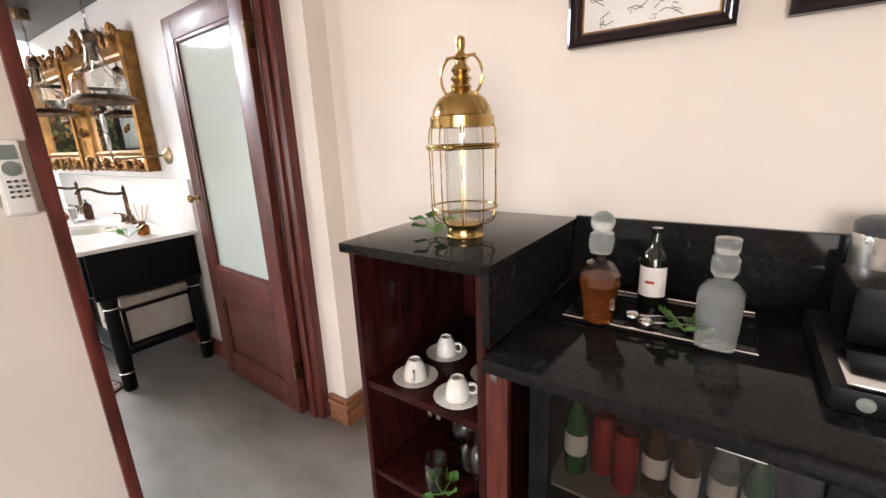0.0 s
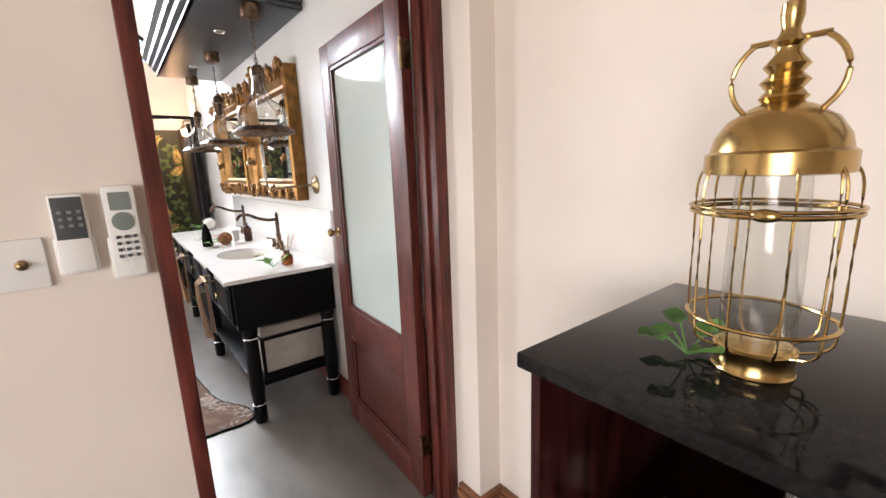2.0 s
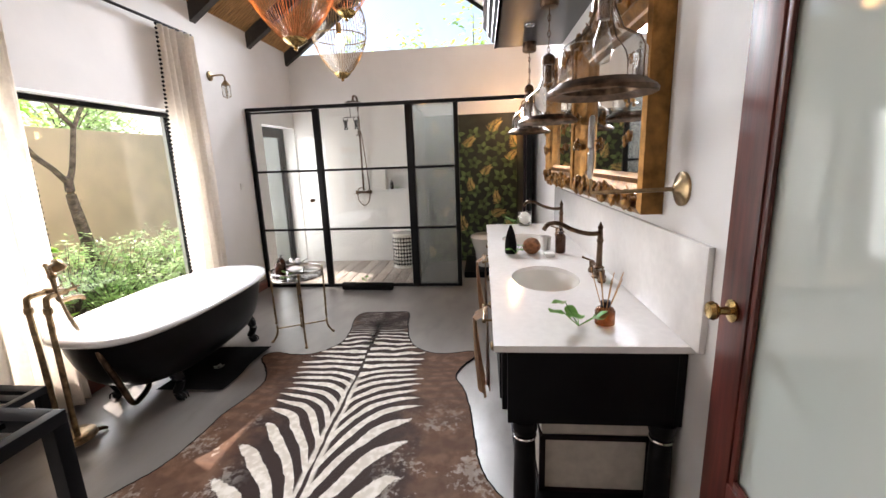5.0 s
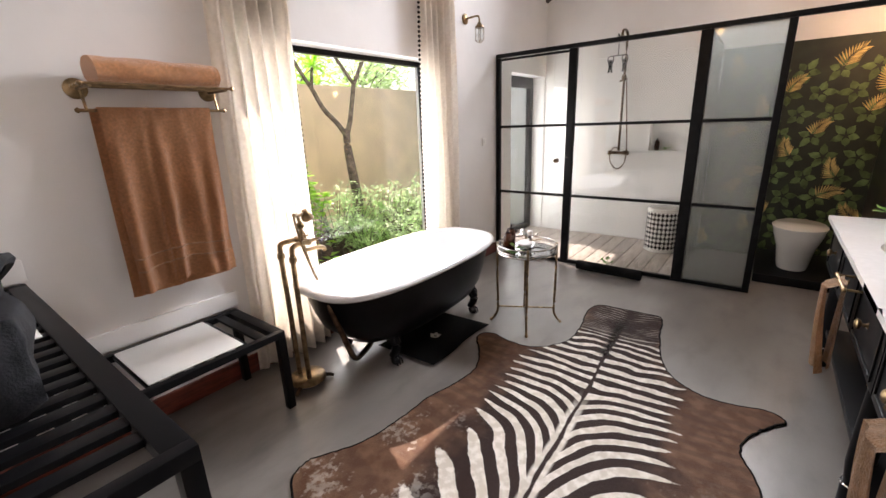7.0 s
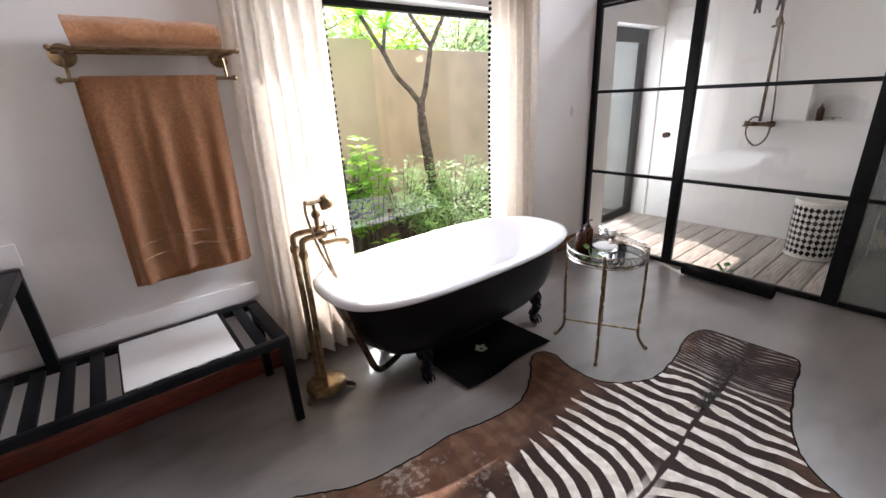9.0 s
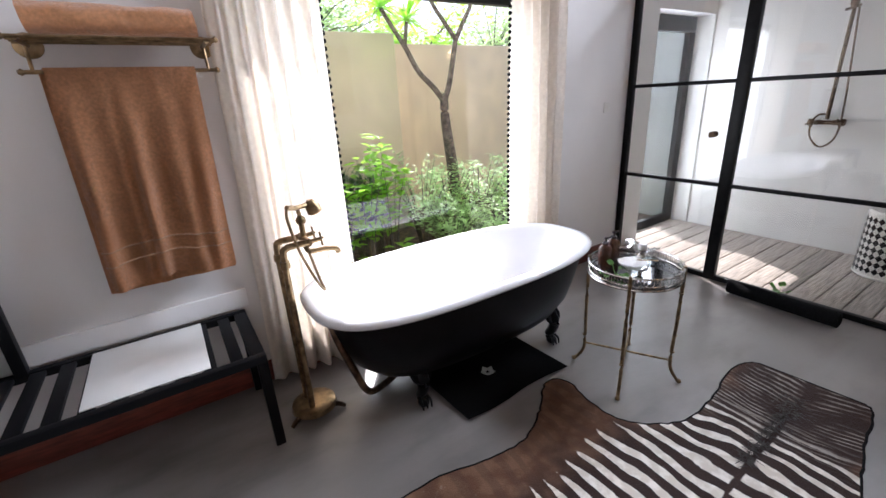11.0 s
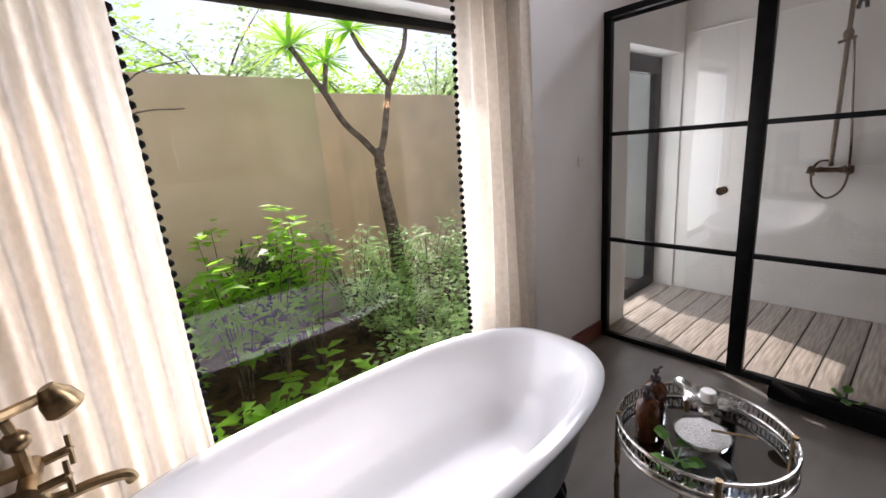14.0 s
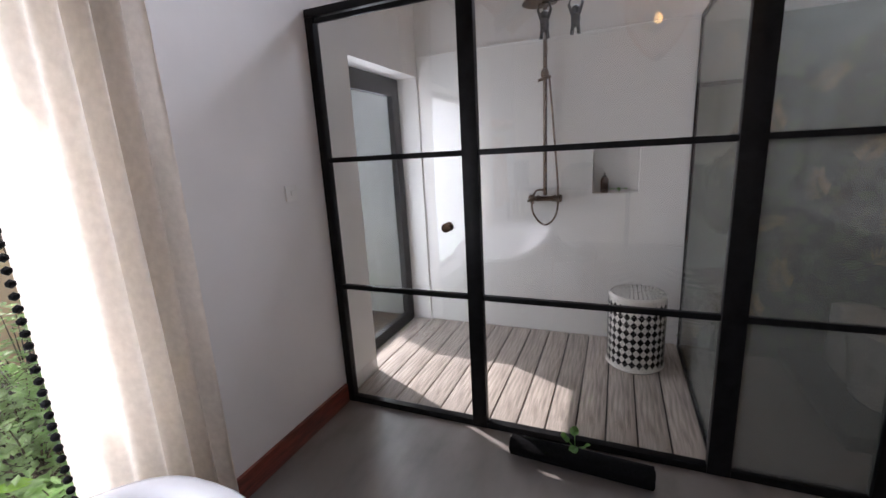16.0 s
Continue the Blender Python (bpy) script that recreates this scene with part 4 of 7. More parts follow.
for i, x in enumerate((-3.13, -4.12)):
    tb = thing("towel_bar", pose(x, 0.845, 0.80), "short brass towel bar on the vanity front", "towel bar", "vanity towel bars")
    bm = bmesh.new()
    tube(bm, [(-0.10, -0.055, 0), (0.10, -0.055, 0)], 0.006, 8)
    for s_ in (-0.09, 0.09):
        tube(bm, [(s_, 0.003, 0), (s_, -0.055, 0)], 0.005, 8)
        ball(bm, (s_ * 1.12, -0.055, 0), 0.010, 1)
    part("bar", bm, M_OLDBRASS, tb)

    def hang(u, w_, x=x, i=i):
        a = (u - 0.5) * 0.15 * (1 - 0.25 * (1 - abs(2 * w_ - 1)))
        length = 0.38
        s_ = w_ * 2 * length
        fold = 0.014 * math.sin(u * 9 + i) * (0.4 + abs(2 * w_ - 1))
        if w_ < 0.5:
            return Vector((x + a, 0.790 - 0.012 - 0.03 * math.sin(math.pi * w_) + fold, 0.812 - (0.5 - w_) * 2 * length))
        return Vector((x + a, 0.790 + 0.014 + fold * 0.5, 0.812 - (w_ - 0.5) * 2 * (length - 0.03)))

    bm = thicken(sheet(bmesh.new(), hang, 10, 24), 0.010)
    solid("hand_towel", bm, M_TOWEL2, "camel hand towel hung over a brass bar", "towel", "vanity hand towels")


def basin_tap(cx):
    t = thing("basin_tap", pose(cx, 1.345, 0.870), "old bronze bridge tap with a swan spout", "tap", "vanity taps")
    bm = lathe(bmesh.new(), [(0.036, 0), (0.036, 0.008), (0.026, 0.014), (0.022, 0.04), (0.026, 0.05), (0.015, 0.06), (0.013, 0.17), (0.018, 0.18), (0.013, 0.19), (0.011, 0.235), (0.014, 0.245), (0.006, 0.26), (0.0, 0.275)], 18)
    part("column", bm, M_BRONZE, t)
    part("spout", tube(bmesh.new(), curve_pts([(0, 0, 0.215), (0, -0.06, 0.215), (0, -0.13, 0.235), (0, -0.19, 0.265), (0, -0.24, 0.265), (0, -0.265, 0.235)], 6), 0.011, 10), M_BRONZE, t)
    for s_ in (-1, 1):
        bm = bmesh.new()
        tube(bm, curve_pts([(0, 0, 0.035), (s_ * 0.05, 0, 0.045), (s_ * 0.09, -0.01, 0.05)], 4), 0.010, 8)
        lathe(bm, [(0.016, -0.05), (0.02, -0.04), (0.012, -0.02), (0.014, 0.01), (0.0, 0.016)], 14, (s_ * 0.09, -0.01, 0.05))
        tube(bm, [(s_ * 0.09, -0.01, 0.06), (s_ * 0.13, -0.045, 0.068)], 0.005, 6)
        ball(bm, (s_ * 0.13, -0.045, 0.068), 0.008, 1)
        part("lever", bm, M_BRONZE, t)


for cx, _ in BASINS:
    basin_tap(cx)


def sprig(at, seed, n=5, size=0.045, label="fresh green rounded leaf sprig"):
    rng = random.Random(seed)
    s_ = thing("leaf_sprig", Matrix.Translation(at), label, "sprig")
    bs = bmesh.new()
    for i in range(n):
        a = 2 * math.pi * i / n + rng.uniform(-0.4, 0.4)
        tip = Vector((math.cos(a), math.sin(a), rng.uniform(0.5, 1.5))) * size * rng.uniform(0.5, 0.9)
        tube(bs, [(0, 0, 0.004), tip], 0.0018, 5)
        bl = bmesh.new()
        d_ = Vector((math.cos(a), math.sin(a), rng.uniform(-0.2, 0.9))).normalized()
        side = d_.cross(Vector((0, 0, 1))).normalized()
        nrm = side.cross(d_)
        c = bl.verts.new(tip + d_ * size * 0.4 - nrm * 0.006)
        ring = []
        for k in range(12):
            b_ = 2 * math.pi * k / 12
            ring.append(bl.verts.new(tip + d_ * size * (0.42 - 0.45 * math.cos(b_)) + side * size * 0.40 * math.sin(b_) + nrm * 0.004 * math.sin(3 * b_)))
        for k in range(12):
            bl.faces.new((c, ring[k], ring[(k + 1) % 12]))
        part("leaf", thicken(bl, 0.0012), M_SPRIG, s_)
    part("stem", bs, M_SPRIG, s_)


sprig((-2.80, 1.115, 0.872), 1, 6, 0.062)
sprig((-3.93, 0.99, 0.872), 2, 5, 0.055)
sprig((-5.06, 1.06, 0.872), 3, 5, 0.06)

df = thing("reed_diffuser", pose(-2.83, 1.21, 0.871), "amber glass reed diffuser with rattan sticks", "diffuser")
part("jar", lathe(bmesh.new(), [(0.028, 0), (0.034, 0.004), (0.034, 0.05), (0.028, 0.06), (0.015, 0.066)], 20), M_WHISKY, df)
part("collar", lathe(bmesh.new(), [(0.017, 0.066), (0.017, 0.085), (0.0, 0.086)], 16), M_FRAME, df, "black collar")
rng = random.Random(4)
for i in range(8):
    a = i * 0.8
    part("stick", tube(bmesh.new(), [(0.004 * math.cos(a), 0.004 * math.sin(a), 0.03), (0.055 * math.cos(a), 0.055 * math.sin(a), 0.19 + rng.uniform(-0.02, 0.02))], 0.0015, 5), M_REED_STICK, df)


def pump_bottle(at, r, h, material, label, group=""):
    b_ = thing("soap_bottle", Matrix.Translation(at), label, "bottle", group)
    part("body", lathe(bmesh.new(), [(r * 0.9, 0), (r, 0.004), (r, h * 0.66), (r * 0.85, h * 0.74), (r * 0.4, h * 0.8), (r * 0.4, h * 0.82)], 20), material, b_)
    bm = lathe(bmesh.new(), [(r * 0.48, h * 0.80), (r * 0.48, h * 0.86), (r * 0.16, h * 0.87), (r * 0.16, h * 0.96), (r * 0.3, h * 0.965), (r * 0.3, h), (0, h)], 14)
    tube(bm, [(0, 0, h * 0.98), (-r * 1.1, 0, h * 0.975), (-r * 1.3, 0, h * 0.95)], r * 0.13, 6)
    part("pump", bm, M_FRAME, b_, "black pump top")


solid("black_bottle", lathe(bmesh.new(), [(0.032, 0), (0.036, 0.01), (0.036, 0.06), (0.028, 0.11), (0.016, 0.15), (0.006, 0.175), (0, 0.178)], 20, (-3.96, 0.96, 0.871)), M_BLACKCLOTH, "matt black tapered bottle on the vanity", "bottle")
bm = ball(bmesh.new(), (-3.95, 1.085, 0.918), 0.058, 3, 1.1, 0.9, 0.85)
for q in bm.verts:
    q.co += (q.co - Vector((-3.95, 1.085, 0.918))) * 0.16 * noise.noise(q.co * 40)
solid("loofah_sponge", bm, M_SOAPWOOD, "rough brown natural sponge on the vanity", "sponge")
solid("steel_cup", lathe(bmesh.new(), [(0.030, 0), (0.036, 0.085), (0.033, 0.085), (0.028, 0.006), (0, 0.006)], 20, (-4.06, 1.185, 0.871)), M_STEEL, "plain brushed steel tumbler", "cup")
pump_bottle((-3.96, 1.26, 0.871), 0.031, 0.15, M_AMBERGLASS, "brown glass soap pump on the vanity")
solid("soap_bar", box((-3.90, 1.15, 0.871), (-3.83, 1.21, 0.893), 0.008), M_WAX, "small white bar of soap", "soap")
tj = thing("tissue_jar", pose(-5.03, 1.15, 0.871), "clear glass jar with white tissue inside", "jar")
part("glass", lathe(bmesh.new(), [(0.055, 0), (0.058, 0.005), (0.058, 0.12), (0.055, 0.125)], 24), M_CLEAR, tj)
bm = ball(bmesh.new(), (0, 0, 0.065), 0.05, 3, 1, 1, 1.1)
for q in bm.verts:
    q.co += q.co.normalized() * 0.012 * noise.noise(q.co * 60)
part("tissue", bm, M_PAPER, tj)

tr = thing("trunk", pose(-2.99, 1.18, 0.236), "cream leather trunk with dark banding on the shelf", "trunk")
part("case", box((-0.25, -0.19, 0), (0.22, 0.19, 0.235), 0.02), M_LEATHER, tr)
part("lid", box((-0.255, -0.195, 0.236), (0.225, 0.195, 0.30), 0.024), M_LEATHER, tr)
for y in (-0.196, 0.184):
    for a, b in (((-0.25, y, 0.216), (0.22, y + 0.012, 0.234)), ((-0.25, y, 0.0), (0.22, y + 0.012, 0.014))):
        part("banding", box(a, b, 0.002), M_FRAME, tr, "dark leather banding")
for x in (-0.257, 0.214):
    for a, b in (((x, -0.19, 0.216), (x + 0.012, 0.19, 0.234)), ((x, -0.19, 0), (x + 0.012, 0.19, 0.014)), ((x, -0.197, 0), (x + 0.012, -0.175, 0.23)), ((x, 0.175, 0), (x + 0.012, 0.197, 0.23))):
        part("banding", box(a, b, 0.002), M_FRAME, tr, "dark leather banding")
part("handle", tube(bmesh.new(), curve_pts([(-0.08, -0.198, 0.12), (-0.05, -0.215, 0.105), (0.03, -0.215, 0.105), (0.06, -0.198, 0.12)], 5), 0.006, 6), M_OLDBRASS, tr)


# ---- gilt mirrors ----
def gilt_mirror(x0, x1, z0, z1, seed):
    rng = random.Random(seed)
    mr = thing("gilt_mirror", pose(x1, YV, z0), "ornate carved gilt framed wall mirror", "mirror", "mirrors over the vanity")
    W, H, F = x1 - x0, z1 - z0, 0.15
    part("glass", box((-W + F * 0.8, -0.022, F * 0.8), (-F * 0.8, -0.016, H - F * 0.8)), M_MIRROR, mr, "bevelled mirror glass")
    prof = [(0.0, 0.0), (0.0, 0.075), (0.02, 0.085), (0.035, 0.07), (0.05, 0.055), (0.065, 0.062), (0.08, 0.05), (0.10, 0.04), (0.12, 0.045), (0.135, 0.03), (F, 0.0)]
    for nm, a, b, inn in (("side_rail", (0, 0), (0, H), (-1, 0)), ("side_rail", (-W, 0), (-W, H), (1, 0)), ("bottom_rail", (0, 0), (-W, 0), (0, 1)), ("top_rail", (0, H), (-W, H), (0, -1))):
        bm = bmesh.new()
        rings = []
        for end, q in ((0, a), (1, b)):
            other = (b[0] - a[0], b[1] - a[1])
            ln = math.hypot(*other)
            un = (other[0] / ln, other[1] / ln)
            sgn = 1 if end == 0 else -1
            rings.append([(q[0] + inn[0] * t + sgn * un[0] * t, -dp, q[1] + inn[1] * t + sgn * un[1] * t) for t, dp in prof])
        loft(bm, rings)
        part(nm, bm, M_GOLD, mr)

    def scroll(c, size):
        bm = bmesh.new()
        for k in range(11):
            a = rng.uniform(0, 6.28)
            rr = size * rng.uniform(0.1, 0.75)
            p_ = Vector((c[0] + math.cos(a) * rr, -0.075 - rng.uniform(0, 0.03), c[1] + math.sin(a) * rr))
            ball(bm, p_, size * rng.uniform(0.20, 0.36), 1, 1, 0.8, rng.uniform(0.7, 1.5))
        for k in range(3):
            a0 = rng.uniform(0, 6.28)
            pts = [Vector((c[0] + math.cos(a0 + j * 0.5) * size * (0.15 + 0.08 * j), -0.10, c[1] + math.sin(a0 + j * 0.5) * size * (0.15 + 0.08 * j))) for j in range(9)]
            tube(bm, pts, size * 0.10, 6, r_end=size * 0.04)
        part("carved_scroll", bm, M_GOLD, mr)

    for i in range(6):
        scroll((-0.07 - (W - 0.14) * i / 5, H - 0.02 + (0.035 if i in (2, 3) else 0.01)), 0.07 if i not in (2, 3) else 0.085)
        scroll((-0.10 - (W - 0.2) * i / 5, 0.05), 0.062)
    for z in (0.33, 0.5, 0.66):
        scroll((-W + 0.09, H * z), 0.05)
        scroll((-0.12, H * z), 0.032)


gilt_mirror(-4.06, -2.96, 1.235, 2.06, 3)
gilt_mirror(-5.24, -4.14, 1.235, 2.06, 8)

sw = thing("shaving_mirror", pose(-2.82, YV, 1.335), "swing-arm brass shaving mirror on the wall", "mirror")
part("rose", lathe(bmesh.new(), [(0.055, 0), (0.055, 0.008), (0.04, 0.014), (0.025, 0.018), (0.012, 0.03), (0, 0.032)], 24, m=pose(0, 0, 0, 90, 0, 0)), M_OLDBRASS, sw)
part("arm", tube(bmesh.new(), [(0, -0.02, 0), (-0.02, -0.15, -0.005), (-0.06, -0.27, -0.01), (-0.06, -0.275, 0.05)], 0.007, 8), M_OLDBRASS, sw)
mm = pose(-0.06, -0.275, 0.14, 90, 0, -15)
part("ring", tube(bmesh.new(), [mm @ q for q in ring_pts((0, 0, 0), 0.095, 32)], 0.009, 8, closed=True), M_STEEL, sw)
part("glass", lathe(bmesh.new(), [(0.09, -0.003), (0.09, 0.003)], 32, m=mm), M_MIRROR, sw)

# ---- pelmet over the vanity, pendants ----
PX0, PX1, PY0, PZ = -5.0, -2.76, 0.90, 2.30
pl = thing("pelmet", pose(0, 0, 0), "charcoal moulded timber pelmet over the vanity", "pelmet")
part("soffit", box((PX0, PY0, PZ), (PX1, YV - 0.002, PZ + 0.02), 0.003), M_GREYWOOD, pl)
prof = [(0.0, 0.0), (0.012, 0.03), (0.0, 0.035), (-0.02, 0.05), (-0.025, 0.075), (-0.05, 0.09), (-0.055, 0.12), (-0.085, 0.15), (-0.085, 0.18), (0.02, 0.18), (0.02, 0.0)]
part("front_moulding", loft(bmesh.new(), [[(x, PY0 + a, PZ + b) for a, b in prof] for x in (PX0 - 0.02, PX1 + 0.02)]), M_GREYWOOD, pl, smooth=20)
for x, s_ in ((PX0, -1), (PX1, 1)):
    part("end_moulding", loft(bmesh.new(), [[(x - s_ * a, y, PZ + b) for a, b in prof] for y in (PY0, YV - 0.002)]), M_GREYWOOD, pl, smooth=20)
part("top_board", box((PX0 - 0.05, PY0 - 0.05, PZ + 0.182), (PX1 + 0.05, YV - 0.002, PZ + 0.20)), M_GREYWOOD, pl)
for x in (-3.38, -4.45):
    dl = thing("downlight", pose(x, 1.12, PZ), "small recessed chrome downlight, unlit", "downlight", "pelmet downlights")
    part("ring", tube(bmesh.new(), ring_pts((0, 0, -0.002), 0.03, 24), 0.005, 6, closed=True), M_CHROME, dl)
    part("lens", lathe(bmesh.new(), [(0.028, -0.003), (0.0, -0.004)], 20), M_SCREEN, dl)


def pendant(m_):
    p_ = thing("pendant_lamp", m_, "glass bell pendant lamp with a bronze brim", "lamp", "vanity pendants")
    part("ceiling_cap", lathe(bmesh.new(), [(0.052, 0), (0.052, -0.06), (0.046, -0.068), (0.0, -0.07)], 20), M_BRONZE, p_)
    bm = tube(bmesh.new(), [(0, 0, -0.07), (0, 0, -0.30)], 0.0025, 6)
    for k in range(5):
        z = -0.12 - k * 0.04
        lk = [Vector((0.008 * math.cos(a) if k % 2 else 0, 0 if k % 2 else 0.008 * math.cos(a), z + 0.018 * math.sin(a))) for a in [j * math.pi / 5 for j in range(10)]]
        tube(bm, lk, 0.0022, 5, closed=True)
    part("chain", bm, M_BRONZE, p_)
    part("gallery", lathe(bmesh.new(), [(0.012, -0.30), (0.032, -0.315), (0.036, -0.33), (0.036, -0.352), (0.030, -0.358)], 20), M_BRONZE, p_)
    prof_ = [(0.034, -0.352), (0.034, -0.41), (0.042, -0.45), (0.065, -0.49), (0.115, -0.52), (0.130, -0.545), (0.130, -0.64), (0.126, -0.652)]
    part("glass_bell", lathe(bmesh.new(), prof_, 32, caps=False), M_CLEAR, p_, "clear blown glass bell")
    prof_ = [(0.118, -0.632), (0.132, -0.630), (0.142, -0.638), (0.158, -0.648), (0.165, -0.656), (0.165, -0.666), (0.158, -0.670), (0.140, -0.660), (0.122, -0.652)]
    part("brim", lathe(bmesh.new(), prof_ + [prof_[0]], 36, caps=False), M_BRONZE, p_, "turned bronze brim")
    part("lampholder", lathe(bmesh.new(), [(0.018, -0.36), (0.018, -0.45), (0.0, -0.452)], 14), M_BRONZE, p_)
    part("bulb", lathe(bmesh.new(), [(0.012, -0.45), (0.014, -0.47), (0.028, -0.51), (0.030, -0.54), (0.022, -0.57), (0.0, -0.58)], 16), M_CLEAR, p_, "unlit clear bulb")
    for a in (0.7, 0.7 + math.pi / 2, 0.7 + math.pi, 0.7 + 1.5 * math.pi):
        pts = [(math.cos(a) * r * 1.03, math.sin(a) * r * 1.03, z) for r, z in ((0.034, -0.352), (0.036, -0.42), (0.067, -0.49), (0.118, -0.52), (0.133, -0.55), (0.133, -0.645))]
        part("strap", tube(bmesh.new(), pts, 0.0025, 5), M_BRONZE, p_)
    return p_


first = pendant(pose(-2.83, 1.165, PZ))
for x in (-3.92, -4.90):
    copy_thing(first, pose(x, 1.165, PZ))


# ---- wire cage lamps under the ridge ----
def cage_lamp(x, y, z, r, h, wires, material, label, lit):
    c = thing("cage_lamp", pose(x, y, z), label, "lamp", "wire cage lamps")
    tip = lathe(bmesh.new(), [(0.0, -0.02), (0.012, -0.012), (0.008, 0.0), (0.035, 0.008), (0.06, 0.03), (0.062, 0.04), (0.0, 0.042)], 18)
    part("finial", tip, M_BRASS, c, "brass finial cup")
    for i in range(wires):
        a = 2 * math.pi * i / wires
        pts = []
        for k in range(13):
            t = k / 12
            rr = 0.055 + (r - 0.055) * math.sin(min(1.0, t * 1.5) * math.pi / 2) if t < 0.67 else r * (1 - 0.25 * ((t - 0.67) / 0.33) ** 2)
            pts.append((rr * math.cos(a), rr * math.sin(a), 0.035 + h * (t ** 1.15)))
        part("wire", tube(bmesh.new(), pts, 0.0017, 4), material, c)
    for zf, rf in ((0.5, 0.98), (1.0, 0.75)):
        part("hoop", tube(bmesh.new(), ring_pts((0, 0, 0.035 + h * zf), r * rf, 36), 0.004, 6, closed=True), material, c)
    top = roof_z(y) - z
    bm = tube(bmesh.new(), [(0, 0, 0.035 + h), (0, 0, top)], 0.004, 6)
    for k in range(4):
        a = k * math.pi / 2
        tube(bm, [(r * 0.75 * math.cos(a), r * 0.75 * math.sin(a), 0.035 + h), (0, 0, 0.035 + h + r * 0.6)], 0.003, 5)
    part("hanger", bm, material, c)
    part("lampholder", lathe(bmesh.new(), [(0.02, h * 0.62), (0.02, h * 0.62 + 0.07), (0.004, h * 0.62 + 0.08)], 12), M_OLDBRASS, c)
    part("flex", tube(bmesh.new(), [(0, 0, h * 0.62 + 0.08), (0, 0, 0.035 + h)], 0.003, 5), M_BLACK, c)
    part("bulb", lathe(bmesh.new(), [(0.014, h * 0.62), (0.032, h * 0.62 - 0.04), (0.036, h * 0.62 - 0.065), (0.02, h * 0.62 - 0.095), (0, h * 0.62 - 0.1)], 14), M_BULB if lit else M_CLEAR, c, "warm glowing bulb" if lit else "")
    return c


cage_lamp(-3.67, -0.16, 2.05, 0.26, 0.62, 72, M_WIRE_COPPER, "large copper wire cage lamp under the ridge", True)
cage_lamp(-4.66, -0.24, 2.07, 0.20, 0.50, 52, M_OLDBRASS, "brass wire cage lamp with a glowing bulb", True)
cage_lamp(-4.25, -0.05, 2.35, 0.20, 0.50, 32, M_WIRE_COPPER, "copper wire cage lamp hung higher", True)


# ---- sconces ----
def sconce(m_, lit):
    s_ = thing("wall_sconce", m_, "aged brass lantern wall light" + (", lit" if lit else ", unlit"), "wall light")
    part("rose", lathe(bmesh.new(), [(0.045, 0), (0.045, 0.008), (0.03, 0.015), (0.012, 0.02), (0, 0.021)], 20, m=pose(0, 0, 0, -90, 0, 0)), M_OLDBRASS, s_)
    part("arm", tube(bmesh.new(), curve_pts([(0, 0.01, 0), (0, 0.12, 0.005), (0, 0.15, -0.01), (0, 0.155, -0.06)], 5), 0.008, 8), M_OLDBRASS, s_)
    part("cap", lathe(bmesh.new(), [(0.012, -0.05), (0.02, -0.06), (0.038, -0.085), (0.038, -0.095), (0, -0.095)], 16, (0, 0.155, 0)), M_OLDBRASS, s_)
    part("glass", lathe(bmesh.new(), [(0.034, -0.095), (0.034, -0.19), (0.02, -0.205)], 16, (0, 0.155, 0), caps=False), M_CLEAR, s_)
    for k in range(4):
        a = k * math.pi / 2 + 0.4
        part("cage_bar", tube(bmesh.new(), [(0.038 * math.cos(a), 0.155 + 0.038 * math.sin(a), -0.09), (0.038 * math.cos(a), 0.155 + 0.038 * math.sin(a), -0.19), (0.01 * math.cos(a), 0.155 + 0.01 * math.sin(a), -0.215)], 0.003, 5), M_OLDBRASS, s_)
    part("bulb", lathe(bmesh.new(), [(0.012, -0.095), (0.016, -0.12), (0.016, -0.16), (0, -0.175)], 12, (0, 0.155, 0)), M_BULB if lit else M_CLEAR, s_)


sconce(pose(-5.53, YW, 2.33), False)
sconce(pose(-6.75, YV, 2.10, 0, 0, 180), True)
